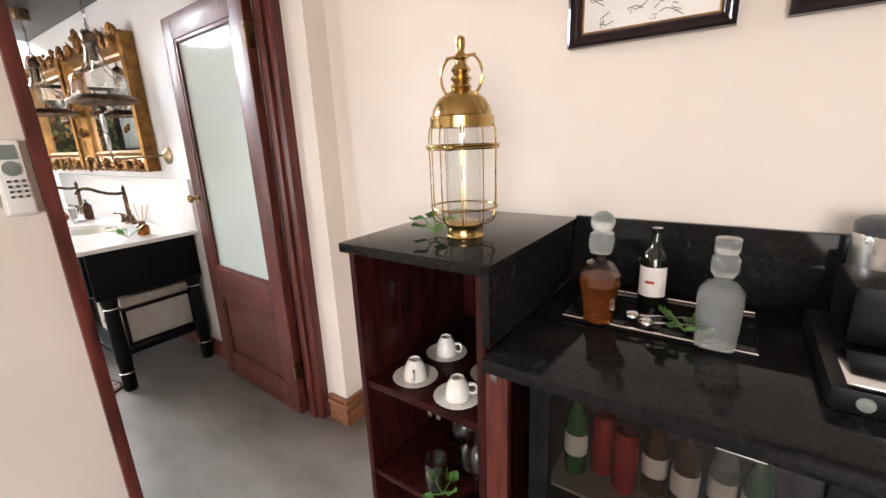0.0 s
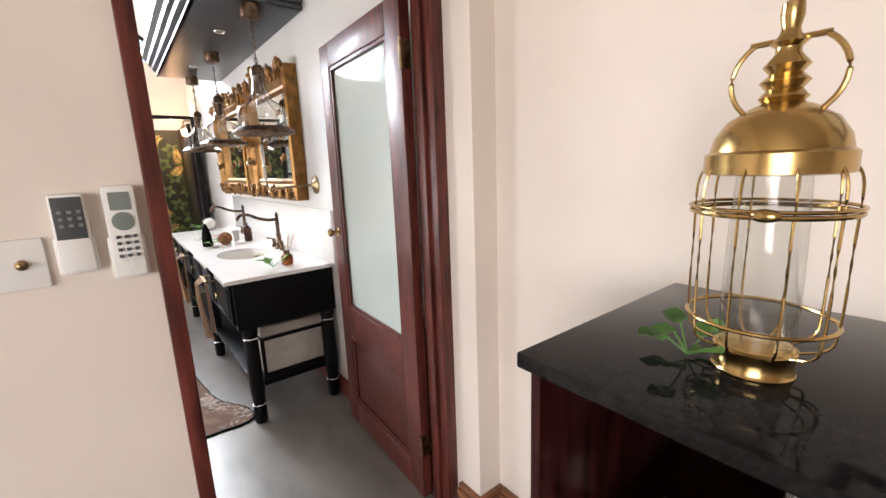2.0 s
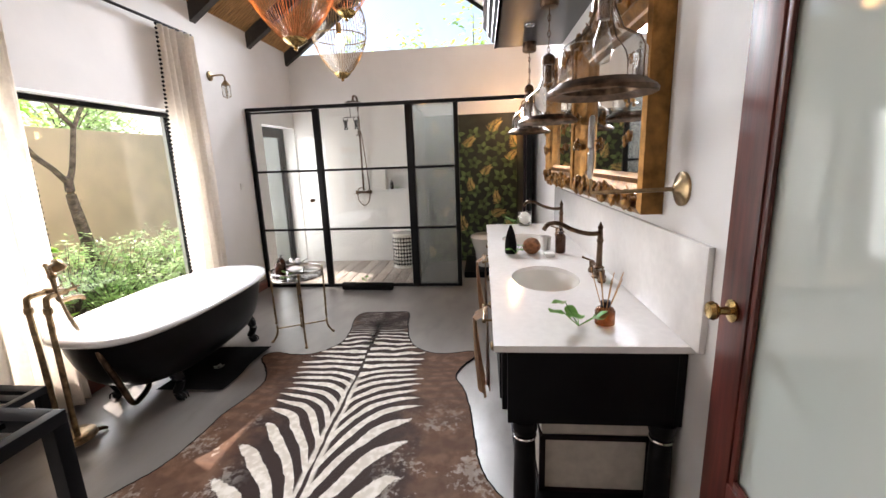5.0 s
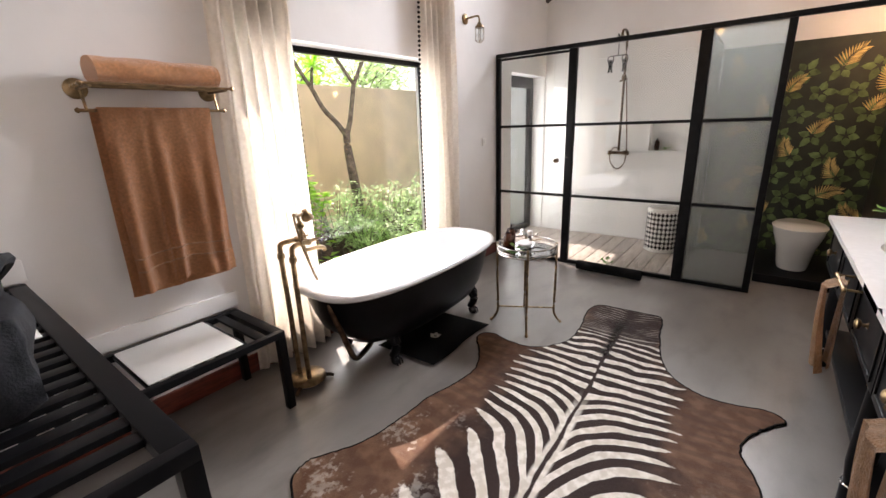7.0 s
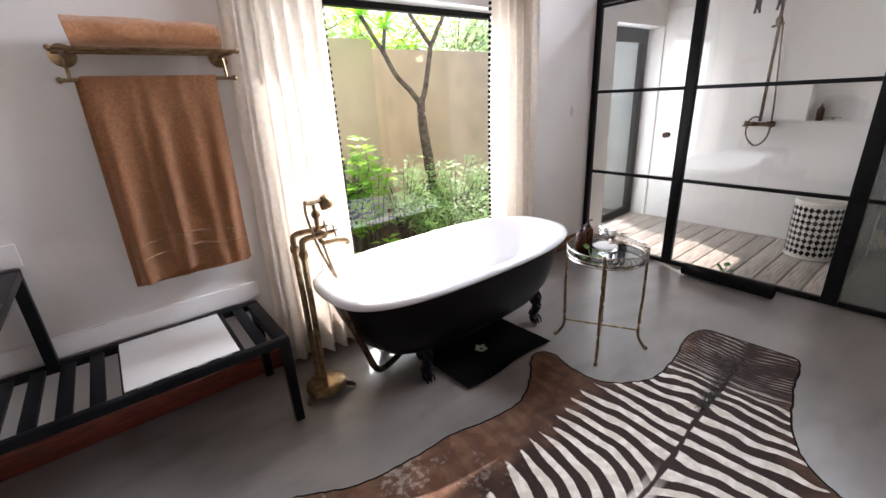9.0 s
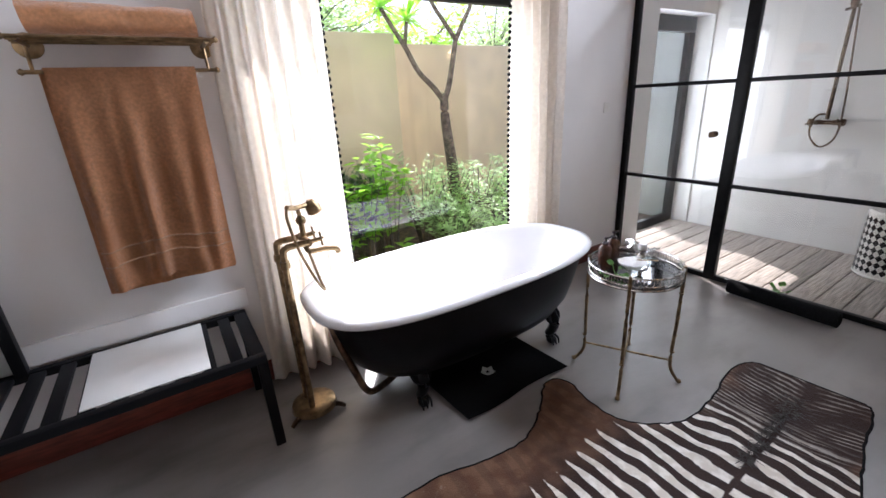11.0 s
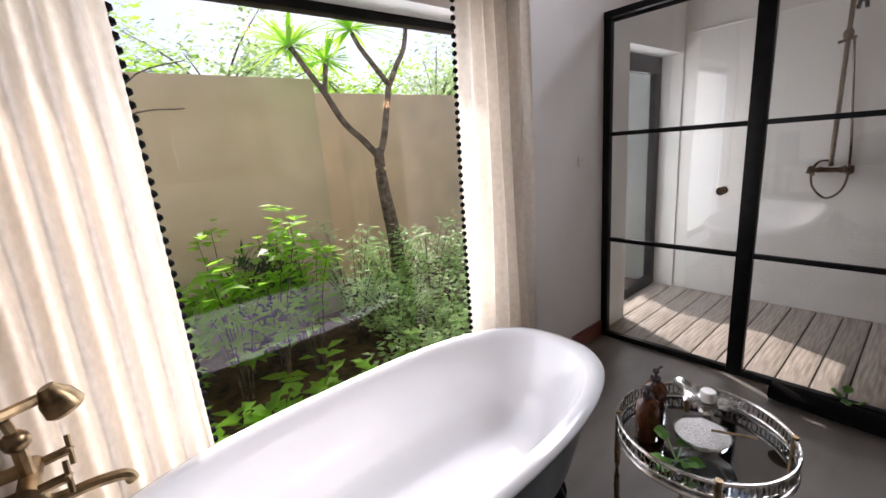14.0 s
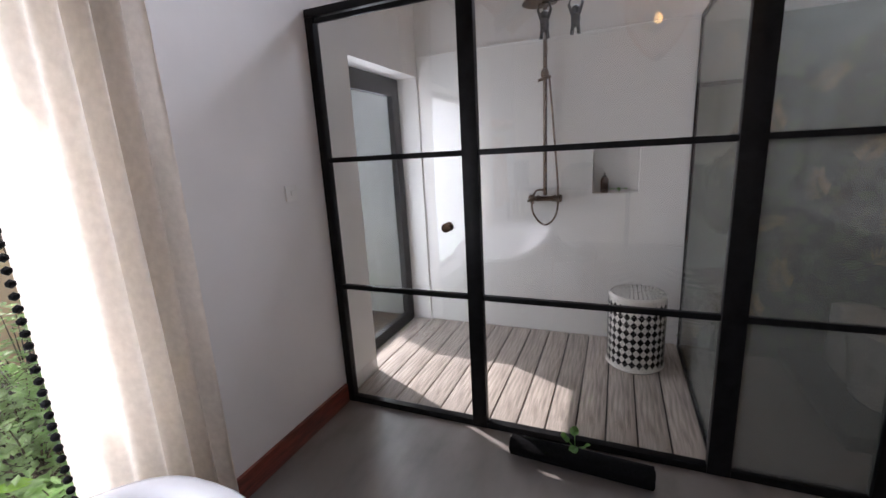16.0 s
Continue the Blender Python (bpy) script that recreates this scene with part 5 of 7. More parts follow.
# ---- zebra rug ----
def zebra_rug():
    # half outlines from nose to tail, as (along the spine, across); the two sides differ a little
    left = [(0.0, 0.20), (0.06, 0.25), (0.2, 0.265), (0.42, 0.235), (0.65, 0.235), (0.80, 0.31), (0.89, 0.43), (0.89, 0.58), (0.85, 0.71), (0.89, 0.79), (0.97, 0.78), (1.06, 0.715), (1.17, 0.65), (1.30, 0.605), (1.47, 0.625), (1.68, 0.68), (1.92, 0.705), (2.10, 0.745), (2.25, 0.83), (2.33, 0.87), (2.44, 0.82), (2.56, 0.6), (2.60, 0.35), (2.58, 0.12)]
    right = [(0.0, 0.20), (0.05, 0.235), (0.3, 0.255), (0.47, 0.28), (0.67, 0.325), (0.80, 0.40), (0.89, 0.52), (0.90, 0.68), (0.87, 0.82), (0.92, 0.885), (0.99, 0.83), (1.12, 0.745), (1.26, 0.71), (1.41, 0.765), (1.64, 0.80), (1.84, 0.815), (2.04, 0.83), (2.2, 0.88), (2.36, 0.96), (2.5, 0.94), (2.5, 0.72), (2.46, 0.5), (2.46, 0.3), (2.50, 0.12)]
    m_ = pose(-5.21, -0.17, 0.0, 0, 0, 2.5)

    def spline(half, sgn):
        return [Vector((q.x, sgn * q.y, 0)) for q in curve_pts([(a, b, 0) for a, b in half], 6)]

    loop = spline(right, 1) + list(reversed(spline(left, -1)))
    rng_ = random.Random(3)
    loop = [q + Vector((rng_.uniform(-1, 1), rng_.uniform(-1, 1), 0)) * 0.004 for q in loop]
    bm = bmesh.new()
    top = [bm.verts.new((q.x, q.y, 0.010)) for q in loop]
    bm.faces.new(top)
    bmesh.ops.triangulate(bm, faces=bm.faces[:])
    ex = bmesh.ops.extrude_face_region(bm, geom=bm.faces[:])
    for q in ex["geom"]:
        if isinstance(q, bmesh.types.BMVert):
            q.co.z = 0.002
    rug = solid("zebra_rug", bm, M_ZEBRA, "worn brown and white zebra hide rug on the floor", "rug", smooth=0, m=m_)
    part("edging", tube(bmesh.new(), [Vector((q.x, q.y, 0.006)) for q in loop], 0.006, 6, closed=True), M_BLACKCLOTH, rug, "black felt edging")
    # dark mane tuft along the neck
    bm = bmesh.new()
    for _ in range(420):
        u_ = rng_.uniform(0.16, 0.75)
        wd = 0.055 if u_ < 0.32 else 0.018
        q = Vector((u_, rng_.gauss(0, wd * 0.6), 0.010))
        leaf(bm, q, Vector((rng_.uniform(-0.2, 1), rng_.gauss(0, 0.6), rng_.uniform(0.05, 0.35))), Vector((0, 0, 1)), rng_.uniform(0.02, 0.055), 0.004)
    part("mane", bm, M_INK, rug, "dark bristly mane")


zebra_rug()

# ---- clawfoot tub ----
TCX, TCY, TL, TW = -4.085, -1.38, 0.825, 0.385


def oval(l, w_, z, n=64, p=2.6, dx=0.0, square_end=0):
    out = []
    for i in range(n):
        a = 2 * math.pi * i / n
        c, s_ = math.cos(a), math.sin(a)
        q = p if c < 0 or not square_end else square_end
        out.append(Vector((dx + l * math.copysign(abs(c) ** (2 / q), c), w_ * math.copysign(abs(s_) ** (2 / q), s_), z)))
    return out


tub = thing("clawfoot_bath", pose(TCX, TCY, 0), "black clawfoot bath with a white enamel rim", "bath")
outer = [(0.02, 0.01, 0.154), (0.32, 0.16, 0.155), (0.50, 0.215, 0.165), (0.60, 0.252, 0.20), (0.675, 0.28, 0.27), (0.722, 0.297, 0.37), (0.752, 0.308, 0.46), (0.768, 0.315, 0.542)]
part("shell", loft(bmesh.new(), [oval(l, w_ * 1.1, z, p=2.7, square_end=3.1) for l, w_, z in outer], caps=False), M_TUBBLACK, tub, "black painted cast iron shell", 60)
rim = [(0.769, 0.347, 0.543), (TL - 0.012, TW - 0.012, 0.539), (TL, TW, 0.552), (TL, TW, 0.566), (TL - 0.010, TW - 0.010, 0.577), (TL - 0.030, TW - 0.028, 0.582), (TL - 0.055, TW - 0.045, 0.577), (TL - 0.076, TW - 0.060, 0.555),
       (TL - 0.122, TW - 0.080, 0.47), (TL - 0.165, TW - 0.10, 0.38), (TL - 0.22, TW - 0.13, 0.29), (TL - 0.30, TW - 0.18, 0.235), (0.25, 0.12, 0.215), (0.02, 0.01, 0.212)]
part("enamel_bowl", loft(bmesh.new(), [oval(l, w_, z, p=2.7, square_end=3.1) for l, w_, z in rim], caps=False), M_ENAMEL, tub, "white enamel inside and rolled rim", 60)
part("overflow", lathe(bmesh.new(), [(0.035, 0), (0.035, 0.006), (0.02, 0.01), (0, 0.011)], 20, m=pose(0.698, 0, 0.46, 0, -80, 0)), M_STEEL, tub)
part("drain", lathe(bmesh.new(), [(0.028, 0.219), (0.02, 0.224), (0, 0.225)], 18, (0.3, 0, 0)), M_STEEL, tub)
for fx in (0.42, -0.45):
    for sy in (1, -1):
        bm = bmesh.new()
        tube(bm, curve_pts([(fx, sy * 0.20, 0.20), (fx, sy * 0.235, 0.15), (fx, sy * 0.225, 0.10), (fx, sy * 0.20, 0.06), (fx, sy * 0.215, 0.035)], 4), 0.034, 10, r_end=0.022)
        ball(bm, (fx, sy * 0.22, 0.028), 0.028, 2, 1.0, 1.15, 1.0)
        for k in (-1, 0, 1):
            tube(bm, curve_pts([(fx + k * 0.014, sy * 0.205, 0.06), (fx + k * 0.024, sy * 0.245, 0.045), (fx + k * 0.022, sy * 0.258, 0.012)], 3), 0.009, 6, r_end=0.004)
        lathe(bm, [(0.055, 0.0), (0.05, 0.015), (0.02, 0.02)], 12, m=pose(fx, sy * 0.215, 0.185, -sy * 60, 0, 0))
        part("claw_foot", bm, M_TUBBLACK, tub)
part("waste_pipe", tube(bmesh.new(), curve_pts([(0.735, 0.06, 0.50), (0.745, 0.08, 0.45), (0.69, 0.10, 0.25), (0.64, 0.10, 0.12), (0.56, 0.08, 0.10), (0.46, 0.05, 0.12), (0.42, 0.02, 0.16)], 6), 0.017, 10), M_BRONZE, tub)

# ---- floor-standing bath tap ----
bt = thing("bath_tap", pose(-3.235, -1.46, 0), "aged brass floor-standing bath tap with hand shower", "tap")
part("base", lathe(bmesh.new(), [(0.09, 0.018), (0.105, 0.03), (0.10, 0.05), (0.085, 0.058), (0.0, 0.06)], 28), M_OLDBRASS, bt)
for k in range(3):
    a = 0.5 + k * 2.094
    part("foot", tube(bmesh.new(), [(0.08 * math.cos(a), 0.08 * math.sin(a), 0.03), (0.125 * math.cos(a), 0.125 * math.sin(a), 0.022), (0.145 * math.cos(a), 0.145 * math.sin(a), 0.010)], 0.014, 8, r_end=0.009), M_BRONZE, bt)
for s_ in (-1, 1):
    part("riser", tube(bmesh.new(), curve_pts([(0.02, s_ * 0.045, 0.05), (0.02, s_ * 0.05, 0.5), (0.02, s_ * 0.055, 0.80), (0.005, s_ * 0.055, 0.84), (-0.03, s_ * 0.052, 0.845), (-0.085, s_ * 0.05, 0.845)], 5), 0.014, 10), M_OLDBRASS, bt)
    part("collar", lathe(bmesh.new(), [(0.019, 0), (0.021, 0.01), (0.019, 0.03)], 14, (0.02, s_ * 0.055, 0.76)), M_OLDBRASS, bt)
    h = part("handle", tube(bmesh.new(), [(-0.085, s_ * 0.05, 0.845), (-0.14, s_ * 0.052, 0.85)], 0.010, 8), M_OLDBRASS, bt)
    bm = bmesh.new()
    for a in (0.4, 0.4 + math.pi / 2):
        tube(bm, [(-0.142, s_ * 0.052 - 0.03 * math.cos(a), 0.85 - 0.03 * math.sin(a)), (-0.142, s_ * 0.052 + 0.03 * math.cos(a), 0.85 + 0.03 * math.sin(a))], 0.005, 6)
    part("cross_head", bm, M_OLDBRASS, h)
bm = tube(bmesh.new(), [(-0.085, -0.06, 0.845), (-0.085, 0.06, 0.845)], 0.018, 10)
tube(bm, [(-0.085, 0, 0.845), (-0.085, 0, 0.94)], 0.012, 8)
ball(bm, (-0.085, 0, 0.93), 0.022, 2)
part("valve_body", bm, M_OLDBRASS, bt)
part("spout", tube(bmesh.new(), curve_pts([(-0.085, 0, 0.83), (-0.10, 0, 0.79), (-0.17, 0, 0.785), (-0.215, 0, 0.775), (-0.225, 0, 0.755)], 5), 0.012, 8), M_OLDBRASS, bt)
bm = tube(bmesh.new(), [(-0.03, 0.04, 1.0), (-0.075, 0.0, 0.985), (-0.13, -0.03, 0.985)], 0.011, 8)
lathe(bm, [(0.014, -0.03), (0.03, 0.0), (0.034, 0.025), (0.028, 0.032), (0.0, 0.032)], 16, m=pose(-0.15, -0.03, 0.975, 180, 20, 0))
part("hand_shower", bm, M_OLDBRASS, bt)
part("cradle", tube(bmesh.new(), [(-0.085, 0, 0.94), (-0.08, 0.0, 0.975)], 0.009, 6), M_OLDBRASS, bt)
part("hose", tube(bmesh.new(), curve_pts([(-0.03, 0.04, 1.0), (-0.02, 0.06, 0.95), (-0.05, 0.06, 0.80), (-0.10, 0.05, 0.66), (-0.13, 0.03, 0.61), (-0.12, 0.01, 0.66), (-0.09, 0.0, 0.82)], 6), 0.006, 8), M_OLDBRASS, bt)

# bath mat half under the tub
bm = bmesh.new()


def mat_fn(u_, w_):
    x = -3.77 - 0.65 * u_
    y = -0.945 - 0.46 * w_
    return Vector((x + 0.02 * w_, y + 0.01 * math.sin(7 * u_), 0.016 + 0.003 * noise.noise(Vector((x * 9, y * 9, 0)))))


bmat_ob = solid("bath_mat", thicken(sheet(bm, mat_fn, 18, 14), 0.012), M_BLACKCLOTH, "folded black terry bath mat by the bath", "bath mat")


def frangipani(at, seed, material):
    rng_ = random.Random(seed)
    f_ = thing("flower", Matrix.Translation(at), "pale dried flower with rounded petals", "flower")
    for k in range(5):
        a = 2 * math.pi * k / 5 + seed
        bl = bmesh.new()

        def petal(u_, w_, a=a):
            r = 0.006 + 0.036 * u_
            o = 0.017 * math.sin(math.pi * min(1, u_ * 1.05)) * (2 * w_ - 1)
            return Vector((r * math.cos(a) - o * math.sin(a), r * math.sin(a) + o * math.cos(a), 0.004 + 0.010 * u_ * u_))
        part("petal", thicken(sheet(bl, petal, 5, 3), 0.001), material, f_)


M_PETAL = mat("dusty_petal", (0.45, 0.45, 0.40), 0.7, vary=0.1)
frangipani((-4.05, -1.15, 0.022), 1, M_PETAL)

# ---- side table ----
st = thing("side_table", pose(-4.63, -0.755, 0), "round brass side table with a mirrored tray top", "table")
R = 0.205
part("mirror_top", lathe(bmesh.new(), [(R - 0.004, 0.555), (R - 0.004, 0.563), (0, 0.5631)], 48), M_DARKMIRROR, st, "tinted mirror top")
for z, r in ((0.552, 0.006), (0.570, 0.003), (0.606, 0.005)):
    part("gallery_rail", tube(bmesh.new(), ring_pts((0, 0, z), R, 56), r, 6, closed=True), M_SILVER, st)
for i in range(48):
    a = 2 * math.pi * i / 48
    mm = pose(R * math.cos(a), R * math.sin(a), 0.588, 0, 0, math.degrees(a) + 90)
    lk = [mm @ Vector((0.0085 * math.cos(b_), 0, 0.016 * math.sin(b_))) for b_ in [k * math.pi / 4 for k in range(8)]]
    part("gallery_link", tube(bmesh.new(), lk, 0.0026, 4, closed=True), M_SILVER, st)
for k in range(4):
    a = radians(28 + 90 * k)
    c, s_ = math.cos(a), math.sin(a)
    pts = curve_pts([(R * c, R * s_, 0.615), (R * c, R * s_, 0.35), (R * 0.98 * c, R * 0.98 * s_, 0.14), (R * 1.02 * c, R * 1.02 * s_, 0.07), (R * 1.2 * c, R * 1.2 * s_, 0.012)], 6)
    lg = part("leg", tube(bmesh.new(), pts, 0.008, 8), M_OLDBRASS, st)
    for z in (0.48, 0.36, 0.26, 0.17):
        part("bamboo_node", ball(bmesh.new(), (R * c, R * s_, z), 0.0115, 1, 1, 1, 0.6), M_OLDBRASS, lg)
    part("foot", ball(bmesh.new(), (R * 1.22 * c, R * 1.22 * s_, 0.013), 0.013, 1), M_OLDBRASS, lg)
    part("stretcher", tube(bmesh.new(), [(R * 0.98 * c, R * 0.98 * s_, 0.12), (0, 0, 0.12)], 0.005, 6), M_OLDBRASS, st)
pump_bottle((-4.545, -0.86, 0.564), 0.03, 0.155, M_AMBERGLASS, "brown glass pump bottle on the side table", "table pump bottles")
pump_bottle((-4.625, -0.875, 0.564), 0.03, 0.165, M_AMBERGLASS, "brown glass pump bottle on the side table", "table pump bottles")
bw = thing("salt_bowl", pose(-4.575, -0.735, 0.564), "footed glass bowl of white bath salts", "bowl")
part("bowl", lathe(bmesh.new(), [(0.032, 0), (0.03, 0.006), (0.012, 0.014), (0.02, 0.022), (0.055, 0.04), (0.068, 0.066), (0.064, 0.066), (0.05, 0.044), (0, 0.032)], 28), M_CLEAR, bw)
bm = lathe(bmesh.new(), [(0.05, 0.044), (0.062, 0.062), (0.045, 0.072), (0.02, 0.078), (0, 0.078)], 28)
for q in bm.verts:
    q.co.z += 0.006 * noise.noise(q.co * 80)
part("bath_salt", bm, M_SALT, bw)
part("spoon", tube(bmesh.new(), [(0.0, 0.02, 0.08), (-0.01, 0.11, 0.10)], 0.003, 6), M_OLDBRASS, bw)
cd = thing("candle_dish", pose(-4.685, -0.76, 0.564), "leaf-shaped silver candle stand with a white candle", "candle holder")
part("stem", lathe(bmesh.new(), [(0.036, 0), (0.034, 0.008), (0.012, 0.016), (0.010, 0.045), (0.02, 0.055), (0.012, 0.07), (0.03, 0.088)], 20), M_SILVER, cd)
part("leaf_plate", thicken(sheet(bmesh.new(), lambda u_, w_: Vector(((2 * w_ - 1) * 0.05 * math.sin(math.pi * (0.12 + 0.8 * u_)), -0.085 + 0.17 * u_, 0.09 + 0.03 * (2 * u_ - 1) ** 2 + 0.006 * math.sin(20 * u_) * abs(2 * w_ - 1))), 20, 8), 0.002), M_SILVER, cd)
part("candle", lathe(bmesh.new(), [(0.019, 0.091), (0.019, 0.118), (0.016, 0.121), (0, 0.119)], 18), M_WAX, cd, "short white candle")
sprig((-4.50, -0.765, 0.566), 7, 6, 0.045, "grey green leaf sprig on the tray")

# ---- luggage racks ----
def luggage_rack(name, x0, x1, y0, y1, z, slat_along_x, pitch, panel, label, feet=0.0):
    r_ = thing(name, pose(0, 0, 0), label, "luggage rack", "luggage racks")
    t, wdt = 0.035, 0.055
    for nm, a, b in (("side_rail", (x0, y0, z - t), (x1, y0 + wdt * 0.6, z)), ("side_rail", (x0, y1 - wdt * 0.6, z - t), (x1, y1, z)),
                     ("end_rail", (x0, y0 + wdt * 0.6, z - t), (x0 + wdt, y1 - wdt * 0.6, z)), ("end_rail", (x1 - wdt, y0 + wdt * 0.6, z - t), (x1, y1 - wdt * 0.6, z))):
        part(nm, box(a, b, 0.003), M_BLACKWOOD, r_)
    if slat_along_x:
        n_ = int((y1 - y0 - 0.1) / pitch)
        for i in range(n_):
            y = y0 + 0.06 + pitch * i
            part("slat", box((x0 + wdt, y, z - 0.02), (x1 - wdt, y + pitch * 0.55, z - 0.004), 0.002), M_BLACKWOOD, r_)
    else:
        n_ = int((x1 - x0 - 0.14) / pitch)
        for i in range(n_):
            x = x0 + 0.08 + pitch * i
            part("slat", box((x, y0 + wdt * 0.6, z - 0.02), (x + pitch * 0.5, y1 - wdt * 0.6, z - 0.004), 0.002), M_BLACKWOOD, r_)
    for x in (x0, x1 - 0.04):
        for y in (y0, y1 - 0.04):
            foot = feet if (feet and x == x0 and y == y0) else 0.0
            part("leg", box((x, y, foot), (x + 0.04, y + 0.04, z - t), 0.003), M_BLACKWOOD, r_)
    part("luggage_panel", box(*panel, 0.003), M_WHITEPLASTIC, r_, "white scuff panel")
    return r_


luggage_rack("luggage_rack", -3.065, -1.70, YW + 0.022, -1.33, 0.45, False, 0.095, ((-2.87, -1.80, 0.449), (-2.47, -1.37, 0.454)), "low black slatted luggage rack with a white panel")
luggage_rack("luggage_rack", -2.27, -1.70, YW + 0.022, -0.27, 0.87, True, 0.075, ((-2.20, -1.52, 0.869), (-1.76, -1.12, 0.874)), "high black slatted luggage rack with a white panel", 0.45)
for x0, x1, z in ((-3.09, -1.70, 0.46), (-2.28, -1.70, 0.875)):
    structure("trim_rack_upstand", box((x0, YW, z), (x1, YW + 0.02, z + 0.09), 0.003), M_WALL, "white wall guard above the rack")
bg_ = thing("backpack", pose(-1.98, -0.86, 0.871), "dark nylon backpack lying on the rack", "backpack")
bm = bmesh.new()
bx(bm, (-0.17, -0.26, 0.0), (0.2, 0.26, 0.24), 0.07)
bmesh.ops.subdivide_edges(bm, edges=bm.edges[:], cuts=2, use_grid_fill=True)
for q in bm.verts:
    if q.co.z > 0.02:
        q.co += Vector((noise.noise(q.co * 6), noise.noise(q.co * 6 + Vector((5, 0, 0))), noise.noise(q.co * 6 + Vector((0, 5, 0))))) * 0.03
part("body", bm, M_BAG, bg_, smooth=70)
bm = bx(bmesh.new(), (-0.15, -0.18, 0.235), (0.1, 0.14, 0.29), 0.025)
part("front_pocket", bm, M_BAG, bg_)
part("strap", tube(bmesh.new(), curve_pts([(-0.15, -0.2, 0.2), (-0.19, -0.1, 0.27), (-0.16, 0.05, 0.3), (-0.1, 0.18, 0.25)], 6), 0.014, 6), M_BAG, bg_)
bm = bx(bmesh.new(), (-1.95, -1.80, 0.871), (-1.76, -1.60, 1.22), 0.03)
solid("toiletry_bag", bm, M_BAG, "upright dark nylon bag on the rack", "bag")

# ---- towel rail ----
tl = thing("towel_rail", pose(0, YW, 0), "aged brass wall towel shelf rail", "towel rail")
RX0, RX1, RZ = -3.17, -2.575, 1.625
for x in (RX0 + 0.03, RX1 - 0.03):
    part("rose", lathe(bmesh.new(), [(0.042, 0), (0.042, 0.008), (0.025, 0.014), (0.012, 0.02)], 20, m=pose(x, 0, RZ, -90, 0, 0)), M_OLDBRASS, tl)
    part("bracket", tube(bmesh.new(), [(x, 0.01, RZ), (x, 0.20, RZ)], 0.008, 8), M_OLDBRASS, tl)
    part("drop", tube(bmesh.new(), [(x, 0.06, RZ), (x, 0.085, RZ - 0.09)], 0.006, 8), M_OLDBRASS, tl)
for y in (0.06, 0.105, 0.15, 0.20):
    part("shelf_bar", tube(bmesh.new(), [(RX0, y, RZ + 0.006), (RX1, y, RZ + 0.006)], 0.006, 8), M_OLDBRASS, tl)
part("hanging_bar", tube(bmesh.new(), [(RX0, 0.085, RZ - 0.09), (RX1, 0.085, RZ - 0.09)], 0.007, 8), M_OLDBRASS, tl)
for x in (RX0, RX1):
    part("end_ball", ball(bmesh.new(), (x, 0.20, RZ + 0.006), 0.012, 1), M_OLDBRASS, tl)
    part("end_ball", ball(bmesh.new(), (x, 0.085, RZ - 0.09), 0.012, 1), M_OLDBRASS, tl)


def bath_towel(u_, w_):
    """u across, w down the front and then up the back."""
    drop = abs(w_)
    wid = 0.455 + 0.015 * drop
    x = -3.09 + wid * u_ + 0.02 * max(0, w_) * (1 - u_)
    soft = min(1, drop * 1.6)
    ridge = sum(a * math.exp(-((u_ - c - 0.05 * drop * k) / wd) ** 2) for c, wd, a, k in ((0.08, 0.06, 0.034, 1), (0.32, 0.08, 0.030, -1), (0.55, 0.055, 0.042, 0.6), (0.70, 0.04, 0.018, -0.5), (0.92, 0.07, 0.046, 0.3)))
    f_ = ridge * soft + 0.018 * noise.noise(Vector((u_ * 5, drop * 4, 1.5))) * soft + 0.004 * noise.noise(Vector((u_ * 14, drop * 11, 4.0)))
    if w_ >= 0:
        return Vector((x, YW + 0.085 + 0.018 + f_ + 0.008 * drop, RZ - 0.078 - 0.815 * drop - 0.012 * math.sin(7 * u_ + 1) * drop))
    return Vector((x + 0.02, YW + 0.085 - 0.020 + f_ * 0.3, RZ - 0.078 - 0.85 * drop))


bm = thicken(sheet(bmesh.new(), lambda u_, w_: bath_towel(u_, 2 * w_ - 1), 72, 100), 0.012)
tw = solid("bath_towel", bm, M_TOWEL, "brown terry bath towel hung over the rail", "towel")
bm = bmesh.new()
for k in (0.80, 0.87):
    pts = [bath_towel(i / 30, k) + Vector((0, 0.0085, 0)) for i in range(31)]
    tube(bm, pts, 0.003, 5)
part("woven_band", bm, M_TOWEL2, tw)


def folded(u_, a):
    """Cross-section of a rolled and folded towel."""
    r1, r2 = 0.088, 0.053
    x = -3.115 + 0.48 * u_
    c, s_ = math.cos(a), math.sin(a)
    k = 1 + 0.10 * noise.noise(Vector((u_ * 6, c * 1.5, s_ * 1.5))) + 0.04 * noise.noise(Vector((u_ * 22, c * 4, s_ * 4)))
    return Vector((x + 0.006 * s_, YW + 0.125 + r1 * k * c, RZ + 0.063 + r2 * k * math.copysign(abs(s_) ** 0.8, s_)))


bm = loft(bmesh.new(), [[folded(i / 48, 2 * math.pi * k / 36) for k in range(36)] for i in range(49)])
solid("folded_towel", bm, M_TOWEL, "folded brown terry towel lying on the rail", "towel")


